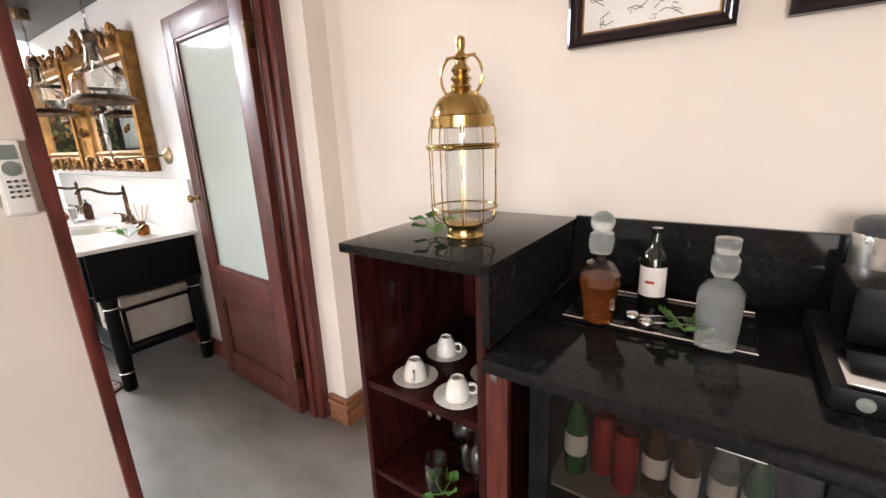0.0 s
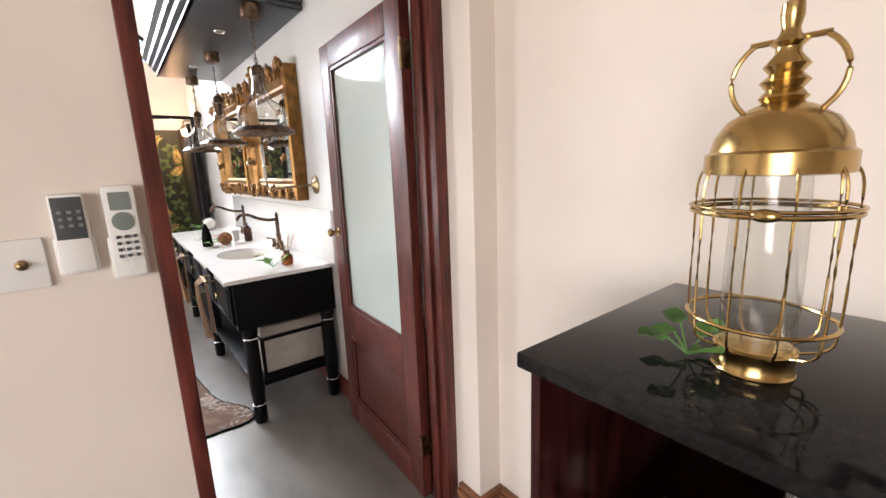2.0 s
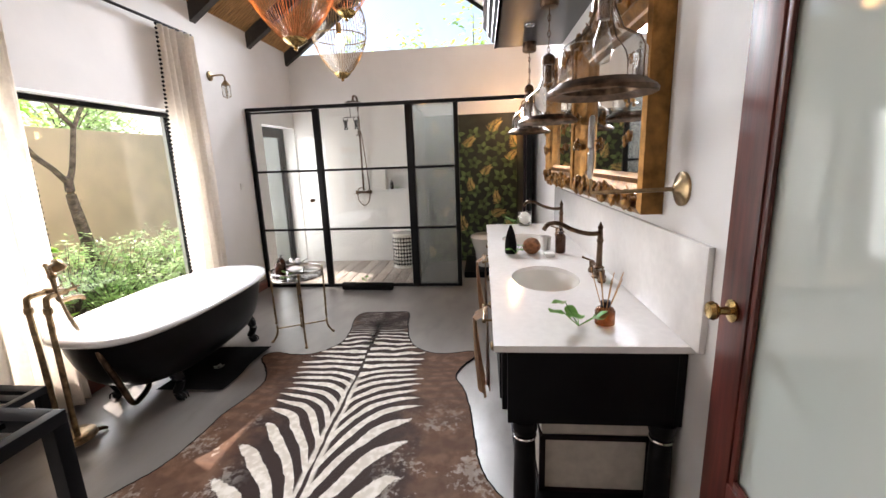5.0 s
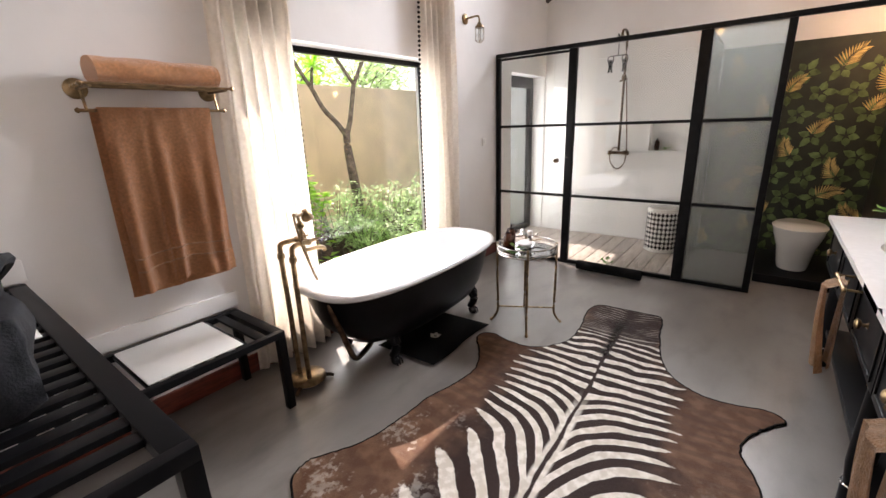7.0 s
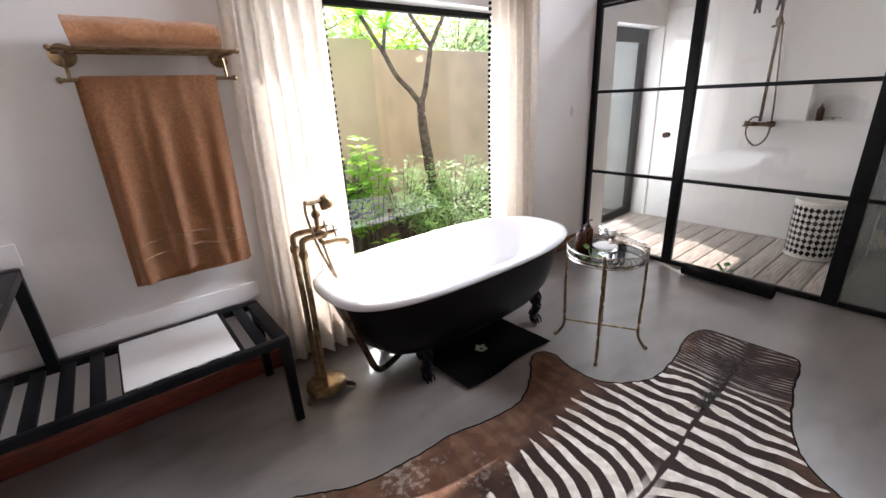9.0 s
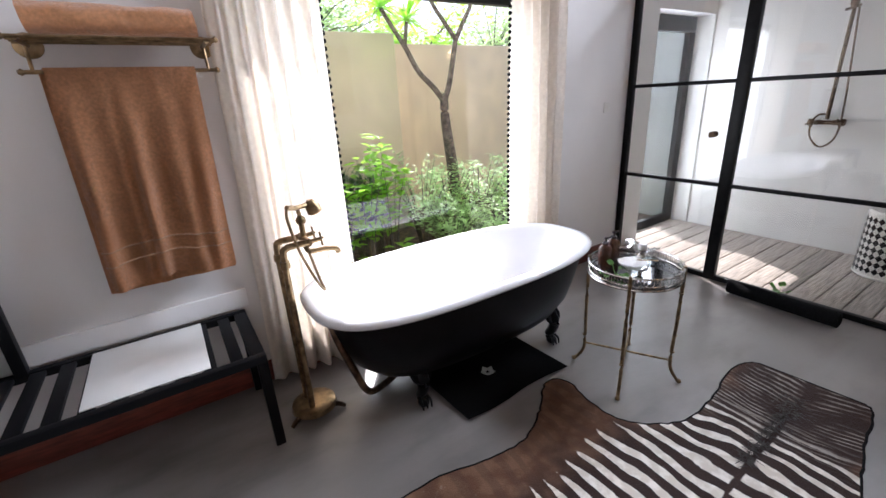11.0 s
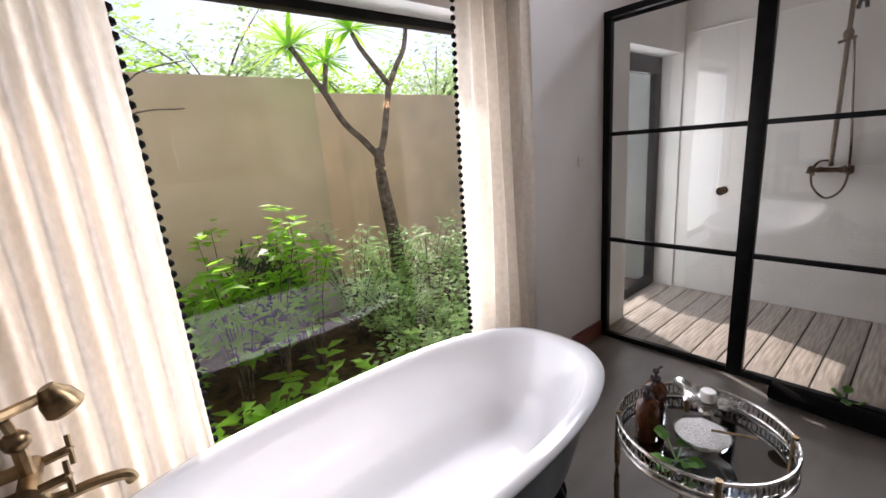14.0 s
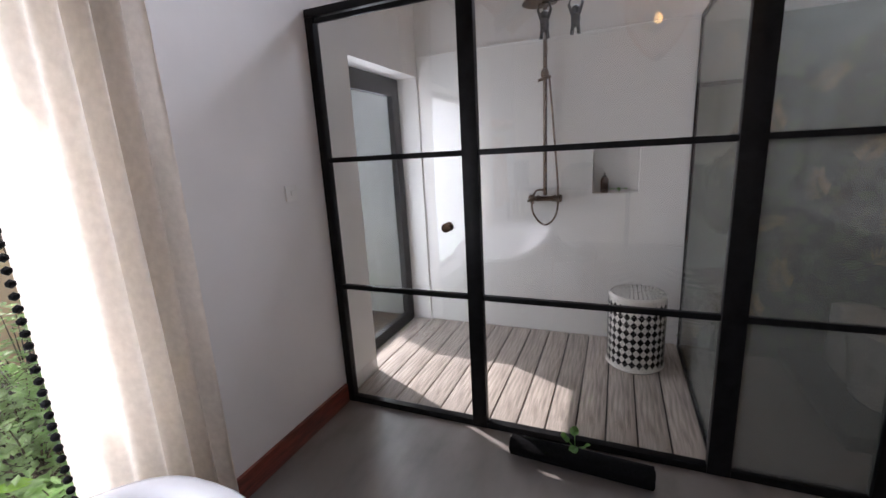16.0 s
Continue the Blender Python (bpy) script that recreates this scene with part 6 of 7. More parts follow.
# ---- curtains ----
def curtain(x0, x1, x0b, x1b, edge_side, folds, label):
    c = thing("curtain", pose(0, 0, 0), label, "curtain", "bath window curtains")

    def cloth(u_, w_):
        z = 2.60 - 2.58 * w_
        xa, xb = x0 + (x0b - x0) * w_, x1 + (x1b - x1) * w_
        uu = u_ + 0.02 * math.sin(9 * u_ + 3 * w_)
        amp = 0.030 + 0.018 * math.sin(3.1 * u_ + 1.0)
        y = -1.785 + amp * math.sin(folds * 2 * math.pi * uu + 0.8 * math.sin(2.2 * w_ + u_ * 3)) + 0.012 * math.sin(5 * w_ + 8 * u_)
        if edge_side == 0:
            y -= 0.085 * max(0.0, 1 - u_ / 0.045)
        return Vector((xa + (xb - xa) * uu, y, z))

    part("cloth", thicken(sheet(bmesh.new(), cloth, int(folds * 14), 44), 0.002), M_CURTAIN, c, smooth=80)
    bm = bmesh.new()
    for i in range(78):
        p_ = cloth(edge_side, (i + 0.5) / 78)
        ball(bm, p_ + (Vector((0.012, 0.009, 0)) if edge_side else Vector((-0.003, -0.004, 0))), 0.0125, 1)
    part("pompom_trim", bm, M_BLACKCLOTH, c, "black pompom trim")


curtain(-5.22, -4.80, -5.24, -4.78, 1, 6, "cream linen curtain drawn beside the bath window")
curtain(-3.655, -3.18, -3.665, -3.12, 0, 7, "cream linen curtain gathered behind the bath tap")
cr = thing("curtain_rod", pose(0, 0, 0), "thin black curtain rod on wall brackets", "curtain rod")
part("rod", tube(bmesh.new(), [(-5.24, -1.785, 2.615), (-3.1, -1.785, 2.615)], 0.011, 10), M_BLACK, cr)
for x in (-5.2, -4.0, -3.15):
    part("bracket", tube(bmesh.new(), [(x, YW, 2.615), (x, -1.785, 2.615)], 0.008, 8), M_BLACK, cr)

# ---- shower screen ----
sc = tagged(new("shower_screen"), "black steel and glass shower screen with grid bars", "screen")
POSTS = ((-1.825, 0.045), (-1.04, 0.075), (0.005, 0.085), (0.515, 0.05), (1.30, 0.06))
for y, wd in POSTS:
    part("post", box((XS - 0.022, y - wd / 2, 0), (XS + 0.022, y + wd / 2, 2.05), 0.004), M_BLACK, sc)
part("top_rail", box((XS - 0.022, -1.848, 2.05), (XS + 0.022, 1.33, 2.088), 0.004), M_BLACK, sc)
for i in range(3):
    y0, y1 = POSTS[i][0] + POSTS[i][1] / 2, POSTS[i + 1][0] - POSTS[i + 1][1] / 2
    part("bottom_rail", box((XS - 0.02, y0, 0), (XS + 0.02, y1, 0.035), 0.003), M_BLACK, sc)
    for z in (1.38, 0.70):
        part("grid_bar", box((XS - 0.013, y0, z - 0.013), (XS + 0.013, y1, z + 0.013), 0.003), M_BLACK, sc)
    for z0, z1 in ((0.035, 0.687), (0.713, 1.367), (1.393, 2.05)):
        part("pane", box((XS - 0.003, y0, z0), (XS + 0.003, y1, z1)), M_GLASS if i < 2 else M_FROST_B, sc).visible_shadow = i == 2
bm = bmesh.new()
bx(bm, (XS + 0.004, POSTS[0][0] + 0.03, 2.02), (XS + 0.018, POSTS[1][0] - 0.04, 2.042), 0.003)
part("door_head", bm, M_BLACK, sc)
part("door_knob", lathe(bmesh.new(), [(0.012, -0.03), (0.022, -0.026), (0.022, -0.014), (0.008, -0.01), (0.008, 0.01), (0.022, 0.014), (0.022, 0.026), (0.012, 0.03)], 18, m=pose(XS, -1.17, 1.04, 0, 90, 0)), M_BRONZE, sc)
ps = tagged(new("shower_partition"), "frosted glass partition beside the shower", "screen")
part("pane", box((XB + 0.02, -0.004, 0.03), (XS - 0.025, 0.004, 2.06)), M_FROST_B, ps)
for nm, a, b in (("rail", (XB, -0.012, 2.06), (XS - 0.023, 0.012, 2.088)), ("rail", (XB, -0.012, 0.005), (XS - 0.023, 0.012, 0.03)), ("post", (XB, -0.012, 0.03), (XB + 0.02, 0.012, 2.06))):
    part(nm, box(a, b, 0.002), M_BLACK, ps)

# shower set
sh = thing("shower_set", pose(XB, -0.895, 0), "bronze exposed shower with rain head and hose", "shower")
part("riser", tube(bmesh.new(), curve_pts([(0.045, 0, 1.06), (0.045, 0, 1.6), (0.045, 0, 2.24), (0.06, 0, 2.30), (0.12, 0, 2.325), (0.22, 0, 2.31), (0.25, 0, 2.26)], 6), 0.0135, 10), M_BRONZE, sh)
part("rain_head", lathe(bmesh.new(), [(0.012, 2.27), (0.03, 2.25), (0.10, 2.235), (0.105, 2.225), (0, 2.222)], 28, (0.25, 0, 0)), M_BRONZE, sh)
bm = tube(bmesh.new(), [(0.04, -0.08, 1.035), (0.04, 0.08, 1.035)], 0.016, 10)
for s_ in (-1, 1):
    lathe(bm, [(0.026, 0), (0.028, 0.02), (0.022, 0.03), (0.0, 0.032)], 14, m=pose(0.04, s_ * 0.085, 1.035, -s_ * 90, 0, 0))
    tube(bm, [(0.0, s_ * 0.055, 1.035), (0.04, s_ * 0.055, 1.035)], 0.02, 10)
part("mixer", bm, M_BRONZE, sh)
for s_ in (-1, 1):
    bm = lathe(bmesh.new(), [(0.014, 0.0), (0.014, 0.03), (0.02, 0.034), (0.012, 0.05), (0.0, 0.052)], 14, m=pose(0.045, s_ * 0.085, 1.035, 0, 90, 0))
    for a in (0.4, 0.4 + math.pi / 2):
        u_, w_ = 0.034 * math.cos(a), 0.034 * math.sin(a)
        tube(bm, [(0.085, s_ * 0.085 - u_, 1.035 - w_), (0.085, s_ * 0.085 + u_, 1.035 + w_)], 0.007, 6)
    part("cross_head", bm, M_BRONZE, sh)
bm = bmesh.new()
ball(bm, (0.055, 0, 1.86), 0.028, 2, 0.8, 1, 1.3)
tube(bm, [(0.055, -0.045, 1.82), (0.055, 0.04, 1.84)], 0.010, 8)
part("hand_shower", bm, M_BRONZE, sh)
part("hose", tube(bmesh.new(), curve_pts([(0.06, 0.03, 1.83), (0.065, 0.06, 1.5), (0.065, 0.09, 1.1), (0.06, 0.075, 0.92), (0.06, 0.0, 0.85), (0.06, -0.075, 0.92), (0.055, -0.09, 1.02), (0.05, -0.06, 1.09), (0.045, 0, 1.095)], 6), 0.007, 8), M_BRONZE, sh)
part("wall_bracket", tube(bmesh.new(), [(0, 0, 2.02), (0.045, 0, 2.02)], 0.014, 8), M_BRONZE, sh)
# ornament bar with two hanging figures
ob_ = thing("ornament_hanger", pose(XS - 0.06, -0.665, 0), "black wire hanger hooked over the screen rail", "hanger")
bm = bmesh.new()
tube(bm, curve_pts([(0.05, 0.0, 2.092), (0.03, 0.0, 2.12), (0.0, 0.0, 2.09), (0.0, 0.0, 1.95)], 5), 0.004, 6)
tube(bm, [(0, 0.0, 1.95), (0, -0.07, 1.95)], 0.004, 6)
tube(bm, [(0, 0.0, 1.95), (0, 0.07, 1.95)], 0.004, 6)
part("wire", bm, M_BLACK, ob_)
for y in (-0.725, -0.605):
    bm = bmesh.new()
    ball(bm, (XS - 0.06, y, 1.905), 0.017, 2)
    ball(bm, (XS - 0.06, y, 1.868), 0.019, 2, 0.8, 1, 1.5)
    for s_ in (-1, 1):
        tube(bm, [(XS - 0.06, y + s_ * 0.013, 1.885), (XS - 0.06, y + s_ * 0.026, 1.925), (XS - 0.06, y + s_ * 0.018, 1.948)], 0.006, 6)
        tube(bm, [(XS - 0.06, y + s_ * 0.009, 1.85), (XS - 0.06, y + s_ * 0.014, 1.815)], 0.008, 6)
    solid("hanging_figurine", bm, M_TUBBLACK, "small plain black figurine hung from a wire", "figurine", "hanging figurines")
pump_bottle((XB - 0.06, -0.51, NZ0), 0.026, 0.135, M_AMBERGLASS, "brown glass pump bottle in the shower niche")
sprig((XB - 0.06, -0.42, NZ0 + 0.001), 9, 4, 0.035, "small green sprig in the niche")

# drum stool
dm = thing("drum_stool", pose(-6.97, -0.29, 0.022), "black and white diamond patterned drum stool", "stool")
DR, DH, ND_, RW = 0.165, 0.47, 26, 8
part("drum", lathe(bmesh.new(), [(DR - 0.01, 0), (DR, 0.012), (DR, DH - 0.012), (DR - 0.012, DH), (0, DH + 0.002)], 52), M_CERAMIC, dm, "glazed white body")
bm = bmesh.new()
hh = (DH - 0.07) / RW
for j in range(RW):
    for i in range(ND_):
        a = 2 * math.pi * (i + 0.5) / ND_
        zc = 0.035 + hh * (j + 0.5)
        da = math.pi / ND_
        r = DR + 0.0012
        vs = [bm.verts.new((r * math.cos(a + p_ * da), r * math.sin(a + p_ * da), zc + q * hh / 2)) for p_, q in ((0, -1), (1, 0), (0, 1), (-1, 0))]
        bm.faces.new(vs)
for j in range(1, 7):
    n_ = max(4, j * 6)
    for i in range(n_):
        a, rr = 2 * math.pi * i / n_, DR * j / 6.8
        vs = [bm.verts.new(((rr + q * 0.011) * math.cos(a + p_ * 0.42 / j / 2.2), (rr + q * 0.011) * math.sin(a + p_ * 0.42 / j / 2.2), DH + 0.004)) for p_, q in ((0, -1), (1, 0), (0, 1), (-1, 0))]
        bm.faces.new(vs)
part("diamond_inlay", bm, M_TUBBLACK, dm, "black diamond pattern", 0)
part("foot_ring", tube(bmesh.new(), ring_pts((0, 0, 0.016), DR, 40), 0.006, 6, closed=True), M_CERAMIC, dm)

# rolled mat on the sill of the screen
rm = thing("rolled_mat", pose(-5.93, -0.545, 0.052, 0, 0, -3), "rolled black towelling mat on the floor", "bath mat")
bm = loft(bmesh.new(), [[Vector(((0.046 + 0.003 * noise.noise(Vector((k, i * 0.7, 0)))) * math.cos(2 * math.pi * k / 20), -0.295 + 0.59 * i / 16, (0.046 + 0.003 * noise.noise(Vector((k, i, 3)))) * math.sin(2 * math.pi * k / 20))) for k in range(20)] for i in range(17)])
part("roll", bm, M_BLACKCLOTH, rm)
for sy in (-0.297, 0.297):
    part("spiral_end", tube(bmesh.new(), [Vector(((0.006 + 0.0016 * k) * math.cos(k * 0.6), sy, (0.006 + 0.0016 * k) * math.sin(k * 0.6))) for k in range(24)], 0.003, 5), M_BLACKCLOTH, rm)
sprig((-5.935, -0.56, 0.099), 12, 4, 0.05, "green four-leaved sprig on the rolled mat")

# ---- toilet corner ----
structure("trim_toilet_plinth", box((XB, 0.55, 0), (-6.42, YV - 0.02, 0.075), 0.004), M_BLACKWOOD, "low black plinth under the toilet")
to = thing("toilet", pose(-6.75, 0.82, 0.075), "white ceramic toilet on a black plinth", "toilet")
bm = loft(bmesh.new(), [oval(l, w_, z, 32, 2.2, dx) for l, w_, z, dx in ((0.17, 0.11, 0.0, -0.06), (0.18, 0.12, 0.05, -0.05), (0.20, 0.14, 0.2, -0.02), (0.24, 0.18, 0.33, 0.0), (0.245, 0.185, 0.37, 0.0))])
part("pan", bm, M_CERAMIC, to, smooth=60)
part("seat", loft(bmesh.new(), [oval(0.25, 0.19, 0.371, 32, 2.2), oval(0.255, 0.195, 0.39, 32, 2.2), oval(0.24, 0.18, 0.402, 32, 2.2)]), M_CERAMIC, to, smooth=60)
part("neck", box((-0.45, -0.10, 0.0), (-0.15, 0.10, 0.37), 0.03), M_CERAMIC, to)
structure("door_3", box((-7.25, 1.26, 0.0), (-6.35, 1.30, 2.03), 0.004), M_FRAME, "dark open door in the toilet corner")
wp = structure("wallpaper", box((XB, 0.02, 0.0), (XB + 0.006, YV - 0.002, 2.035)), M_WPAPER, "dark botanical wallpaper with palm leaves")
rng = random.Random(17)
bg1, bg2 = bmesh.new(), bmesh.new()


def flat_leaf(bm, c, a, ln, wd, z):
    d_, s_ = Vector((0, math.cos(a), math.sin(a))), Vector((0, -math.sin(a), math.cos(a)))
    vs = [bm.verts.new(Vector((XB + z, c[0], c[1])) + d_ * ln * t + s_ * wd * q) for t, q in ((0, 0), (0.3, 0.5), (0.65, 0.4), (1, 0), (0.65, -0.4), (0.3, -0.5))]
    bm.faces.new(vs)


def frond(cy, cz, a0, ln, z):
    """A palm frond: an arched rib with slim leaflets on both sides."""
    for k in range(11):
        t = 0.12 + 0.88 * k / 10
        a = a0 - 0.9 * t
        c = (cy + ln * t * math.cos(a0 - 0.45 * t), cz + ln * t * math.sin(a0 - 0.45 * t))
        for side in (-1, 1):
            flat_leaf(bg2, c, a + side * (1.05 - 0.55 * t), ln * (0.62 - 0.3 * t), 0.011, z + 0.00002 * k + 0.00001 * side)


for i in range(11):
    for j in range(6):
        cy, cz = 0.10 + 0.235 * j + (0.11 if i % 2 else 0), 0.06 + 0.19 * i
        if cy > 1.36 or cz > 1.93:
            continue
        a0, z = rng.uniform(0.3, 2.9), 0.0072 + 0.0004 * ((i * 6 + j) % 7)
        for k in range(5):
            a = a0 + k * 1.25
            flat_leaf(bg1, (cy + 0.015 * math.cos(a), cz + 0.015 * math.sin(a)), a, rng.uniform(0.075, 0.115), 0.062, z + 0.00005 * k)
        if (i + 2 * j) % 3 == 0:
            frond(cy, cz, rng.choice((0.9, 1.4, 2.4, 2.9)), rng.uniform(0.15, 0.2), 0.0104 + 0.0004 * (j % 3))
for nm, bm, m_ in (("green_leaves", bg1, M_WP_GREEN), ("gold_fronds", bg2, M_WP_GOLD)):
    o = part(nm, bm, m_, wp, "printed palm leaf pattern", 0)
    o["kind"] = "stuff"
# ---- drinks bar in the bedroom ----
CX0, CX1, CY0, CT = -0.722, -0.285, 0.952, 1.12
tc_ = thing("bar_cabinet", pose(0, 0, 0), "open dark mahogany bar cabinet with a granite top", "cabinet")
part("granite_top", box((CX0 - 0.012, CY0 - 0.022, CT - 0.026), (CX1 + 0.002, YB - 0.002, CT), 0.003), M_STONE_BLACK, tc_, "polished black granite top")
part("side_panel", box((CX0, CY0, 0.0), (CX0 + 0.02, YB - 0.004, CT - 0.027), 0.002), M_DARKMAHOG, tc_)
part("side_panel", box((CX1 - 0.045, CY0, 0.0), (CX1 - 0.022, YB - 0.004, CT - 0.027), 0.002), M_DARKMAHOG, tc_)
part("granite_cheek", box((CX1 - 0.020, CY0 - 0.018, 0.93), (CX1, YB - 0.004, CT - 0.027), 0.002), M_STONE_BLACK, tc_, "black granite cheek")
part("front_stile", box((CX1 - 0.020, CY0 - 0.004, 0.0), (CX1 + 0.035, CY0 + 0.016, 0.905), 0.002), M_MAHOG, tc_)
part("back_panel", box((CX0 + 0.02, YB - 0.02, 0.06), (CX1 - 0.045, YB - 0.006, CT - 0.027)), M_DARKMAHOG, tc_)
for z in (0.08, 0.705):
    part("shelf", box((CX0 + 0.02, CY0 + 0.006, z - 0.022), (CX1 - 0.045, YB - 0.02, z), 0.002), M_DARKMAHOG, tc_)
part("shelf", box((CX0 + 0.02, CY0 + 0.006, 0.375), (CX1 - 0.045, YB - 0.02, 0.395), 0.002), M_DARKMAHOG, tc_)
part("catch", box((CX1 - 0.002, CY0 - 0.014, 0.85), (CX1 + 0.014, CY0 - 0.004, 0.875), 0.003), M_CHROME, tc_, "small chrome catch")
for x in (-0.53, -0.50):
    part("glass_rack", box((x, CY0 + 0.06, 0.62), (x + 0.012, CY0 + 0.064, 0.683)), M_STEEL, tc_, "steel hanging strip")


def cup(m_, wth=True):
    c = thing("espresso_cup", m_, "white china cup upside down on a saucer", "cup", "cups in the bar cabinet")
    part("saucer", lathe(bmesh.new(), [(0.03, 0), (0.034, 0.003), (0.062, 0.010), (0.065, 0.013), (0.060, 0.013), (0.034, 0.006), (0, 0.006)], 28), M_CERAMIC, c)
    part("bowl", lathe(bmesh.new(), [(0.034, 0.0065), (0.035, 0.010), (0.031, 0.035), (0.024, 0.055), (0.019, 0.060), (0.018, 0.066), (0.015, 0.066), (0.014, 0.062), (0, 0.061)], 24), M_CERAMIC, c)
    part("ear", tube(bmesh.new(), curve_pts([(0.030, 0, 0.045), (0.045, 0, 0.048), (0.052, 0, 0.035), (0.046, 0, 0.022), (0.032, 0, 0.022)], 4), 0.0038, 6), M_CERAMIC, c)
    return c


first = cup(pose(-0.585, 1.035, 0.705, 0, 0, -60))
for x, y, a in ((-0.585, 1.195, 10), (-0.43, 1.02, 25), (-0.40, 1.16, 40)):
    copy_thing(first, pose(x, y, 0.705, 0, 0, a))
fl = thing("steel_flask", pose(-0.42, 1.33, 0.706), "tall polished steel coffee pot", "pot")
part("body", lathe(bmesh.new(), [(0.04, 0), (0.045, 0.01), (0.04, 0.12), (0.03, 0.19), (0.026, 0.2)], 24), M_CHROME, fl)
part("lid", lathe(bmesh.new(), [(0.027, 0.2), (0.02, 0.215), (0.006, 0.22), (0.008, 0.235), (0, 0.238)], 20), M_CHROME, fl)


def wine_glass(m_):
    g_ = thing("wine_glass", m_, "clear stemmed wine glass in the cabinet", "glass", "wine glasses")
    part("bowl", lathe(bmesh.new(), [(0.004, 0.09), (0.02, 0.10), (0.038, 0.13), (0.040, 0.16), (0.032, 0.20)], 24, caps=False), M_CLEAR, g_)
    part("stem", lathe(bmesh.new(), [(0.033, 0), (0.032, 0.003), (0.004, 0.008), (0.0035, 0.09)], 18), M_CLEAR, g_)
    return g_


first = wine_glass(pose(-0.38, 1.02, 0.395))
for x, y in ((-0.47, 1.1), (-0.39, 1.17), (-0.56, 1.2)):
    copy_thing(first, pose(x, y, 0.395))
tb_ = solid("glass_tumbler", lathe(bmesh.new(), [(0.032, 0), (0.036, 0.1), (0.034, 0.1), (0.03, 0.006), (0, 0.006)], 20, (-0.50, 1.0, 0.395)), M_CLEAR, "short clear tumbler in the cabinet", "glass")
sprig((-0.47, 0.985, 0.397), 14, 4, 0.04)

# brass lantern
ln_ = thing("brass_lantern", pose(-0.47, 1.14, CT) @ Matrix.Scale(0.96, 4), "polished brass birdcage lantern with a glass chimney", "lantern")
part("base", lathe(bmesh.new(), [(0.052, 0), (0.053, 0.004), (0.05, 0.008), (0.05, 0.034), (0.053, 0.038), (0.046, 0.042), (0, 0.043)], 28), M_BRASS, ln_)
part("chimney", lathe(bmesh.new(), [(0.046, 0.043), (0.048, 0.10), (0.046, 0.22), (0.042, 0.30)], 28, caps=False), M_CLEAR, ln_, "clear glass chimney")
for z, r, t in ((0.085, 0.090, 0.003), (0.240, 0.094, 0.0036), (0.247, 0.096, 0.0026)):
    part("hoop", tube(bmesh.new(), ring_pts((0, 0, z), r, 40), t, 8, closed=True), M_BRASS, ln_)
part("clasp", ball(bmesh.new(), (0.02, -0.096, 0.243), 0.011, 2, 1.6, 0.8, 0.8), M_BRASS, ln_)
for i in range(10):
    a = 2 * math.pi * i / 10 + 0.2
    pts = curve_pts([(0.045 * math.cos(a), 0.045 * math.sin(a), 0.036), (0.08 * math.cos(a), 0.08 * math.sin(a), 0.05), (0.089 * math.cos(a), 0.089 * math.sin(a), 0.085), (0.090 * math.cos(a), 0.090 * math.sin(a), 0.20), (0.090 * math.cos(a), 0.090 * math.sin(a), 0.275), (0.082 * math.cos(a), 0.082 * math.sin(a), 0.30)], 4)
    part("bar", tube(bmesh.new(), pts, 0.0019, 6), M_BRASS, ln_)
part("dome", lathe(bmesh.new(), [(0.074, 0.290), (0.084, 0.292), (0.084, 0.318), (0.078, 0.322), (0.074, 0.34), (0.06, 0.362), (0.036, 0.378), (0.022, 0.384)], 36), M_BRASS, ln_)
part("finial", lathe(bmesh.new(), [(0.022, 0.382), (0.028, 0.39), (0.020, 0.40), (0.028, 0.41), (0.018, 0.42), (0.026, 0.43), (0.014, 0.445), (0.014, 0.452), (0.021, 0.458), (0.012, 0.468), (0.010, 0.475), (0.013, 0.49), (0.012, 0.505), (0.005, 0.51), (0, 0.511)], 28), M_BRASS, ln_)
ring = [Vector((0.062 * math.sin(a), 0.0, 0.415 + 0.058 * math.cos(a))) for a in [radians(38 + k * 284 / 27) for k in range(28)]]
part("carrying_ring", tube(bmesh.new(), ring, 0.0036, 8), M_BRASS, ln_)
part("ring_pivot", tube(bmesh.new(), [(-0.042, 0, 0.462), (0.042, 0, 0.462)], 0.004, 8), M_BRASS, ln_)
sprig((-0.545, 1.11, CT + 0.002), 15, 6, 0.05, "fresh green leaf sprig on the granite")

# low counter
lc = thing("bar_counter", pose(0, 0, 0), "low bar counter with a black granite top", "counter")
KT = 0.93
part("granite_top", box((CX1 + 0.002, CY0 - 0.062, KT - 0.03), (1.9, YB - 0.024, KT), 0.004), M_STONE_BLACK, lc, "polished black granite worktop")
part("granite_splash", box((CX1 + 0.002, YB - 0.023, KT - 0.03), (1.9, YB - 0.002, 1.128), 0.003), M_STONE_BLACK, lc, "black granite upstand")
part("end_panel", box((0.335, CY0 + 0.03, 0.0), (0.36, YB - 0.03, KT - 0.032), 0.002), M_DARKMAHOG, lc)
part("end_panel", box((1.86, CY0 + 0.01, 0.0), (1.89, YB - 0.03, KT - 0.032), 0.002), M_DARKMAHOG, lc)
part("door", box((0.365, CY0 + 0.02, 0.08), (0.86, CY0 + 0.04, KT - 0.05), 0.003), M_DARKMAHOG, lc)
part("door", box((0.87, CY0 + 0.02, 0.08), (1.36, CY0 + 0.04, KT - 0.05), 0.003), M_DARKMAHOG, lc)
part("door", box((1.37, CY0 + 0.02, 0.08), (1.855, CY0 + 0.04, KT - 0.05), 0.003), M_DARKMAHOG, lc)
part("back_panel", box((CX1 + 0.03, YB - 0.03, 0.02), (1.86, YB - 0.025, KT - 0.032)), M_DARKMAHOG, lc)

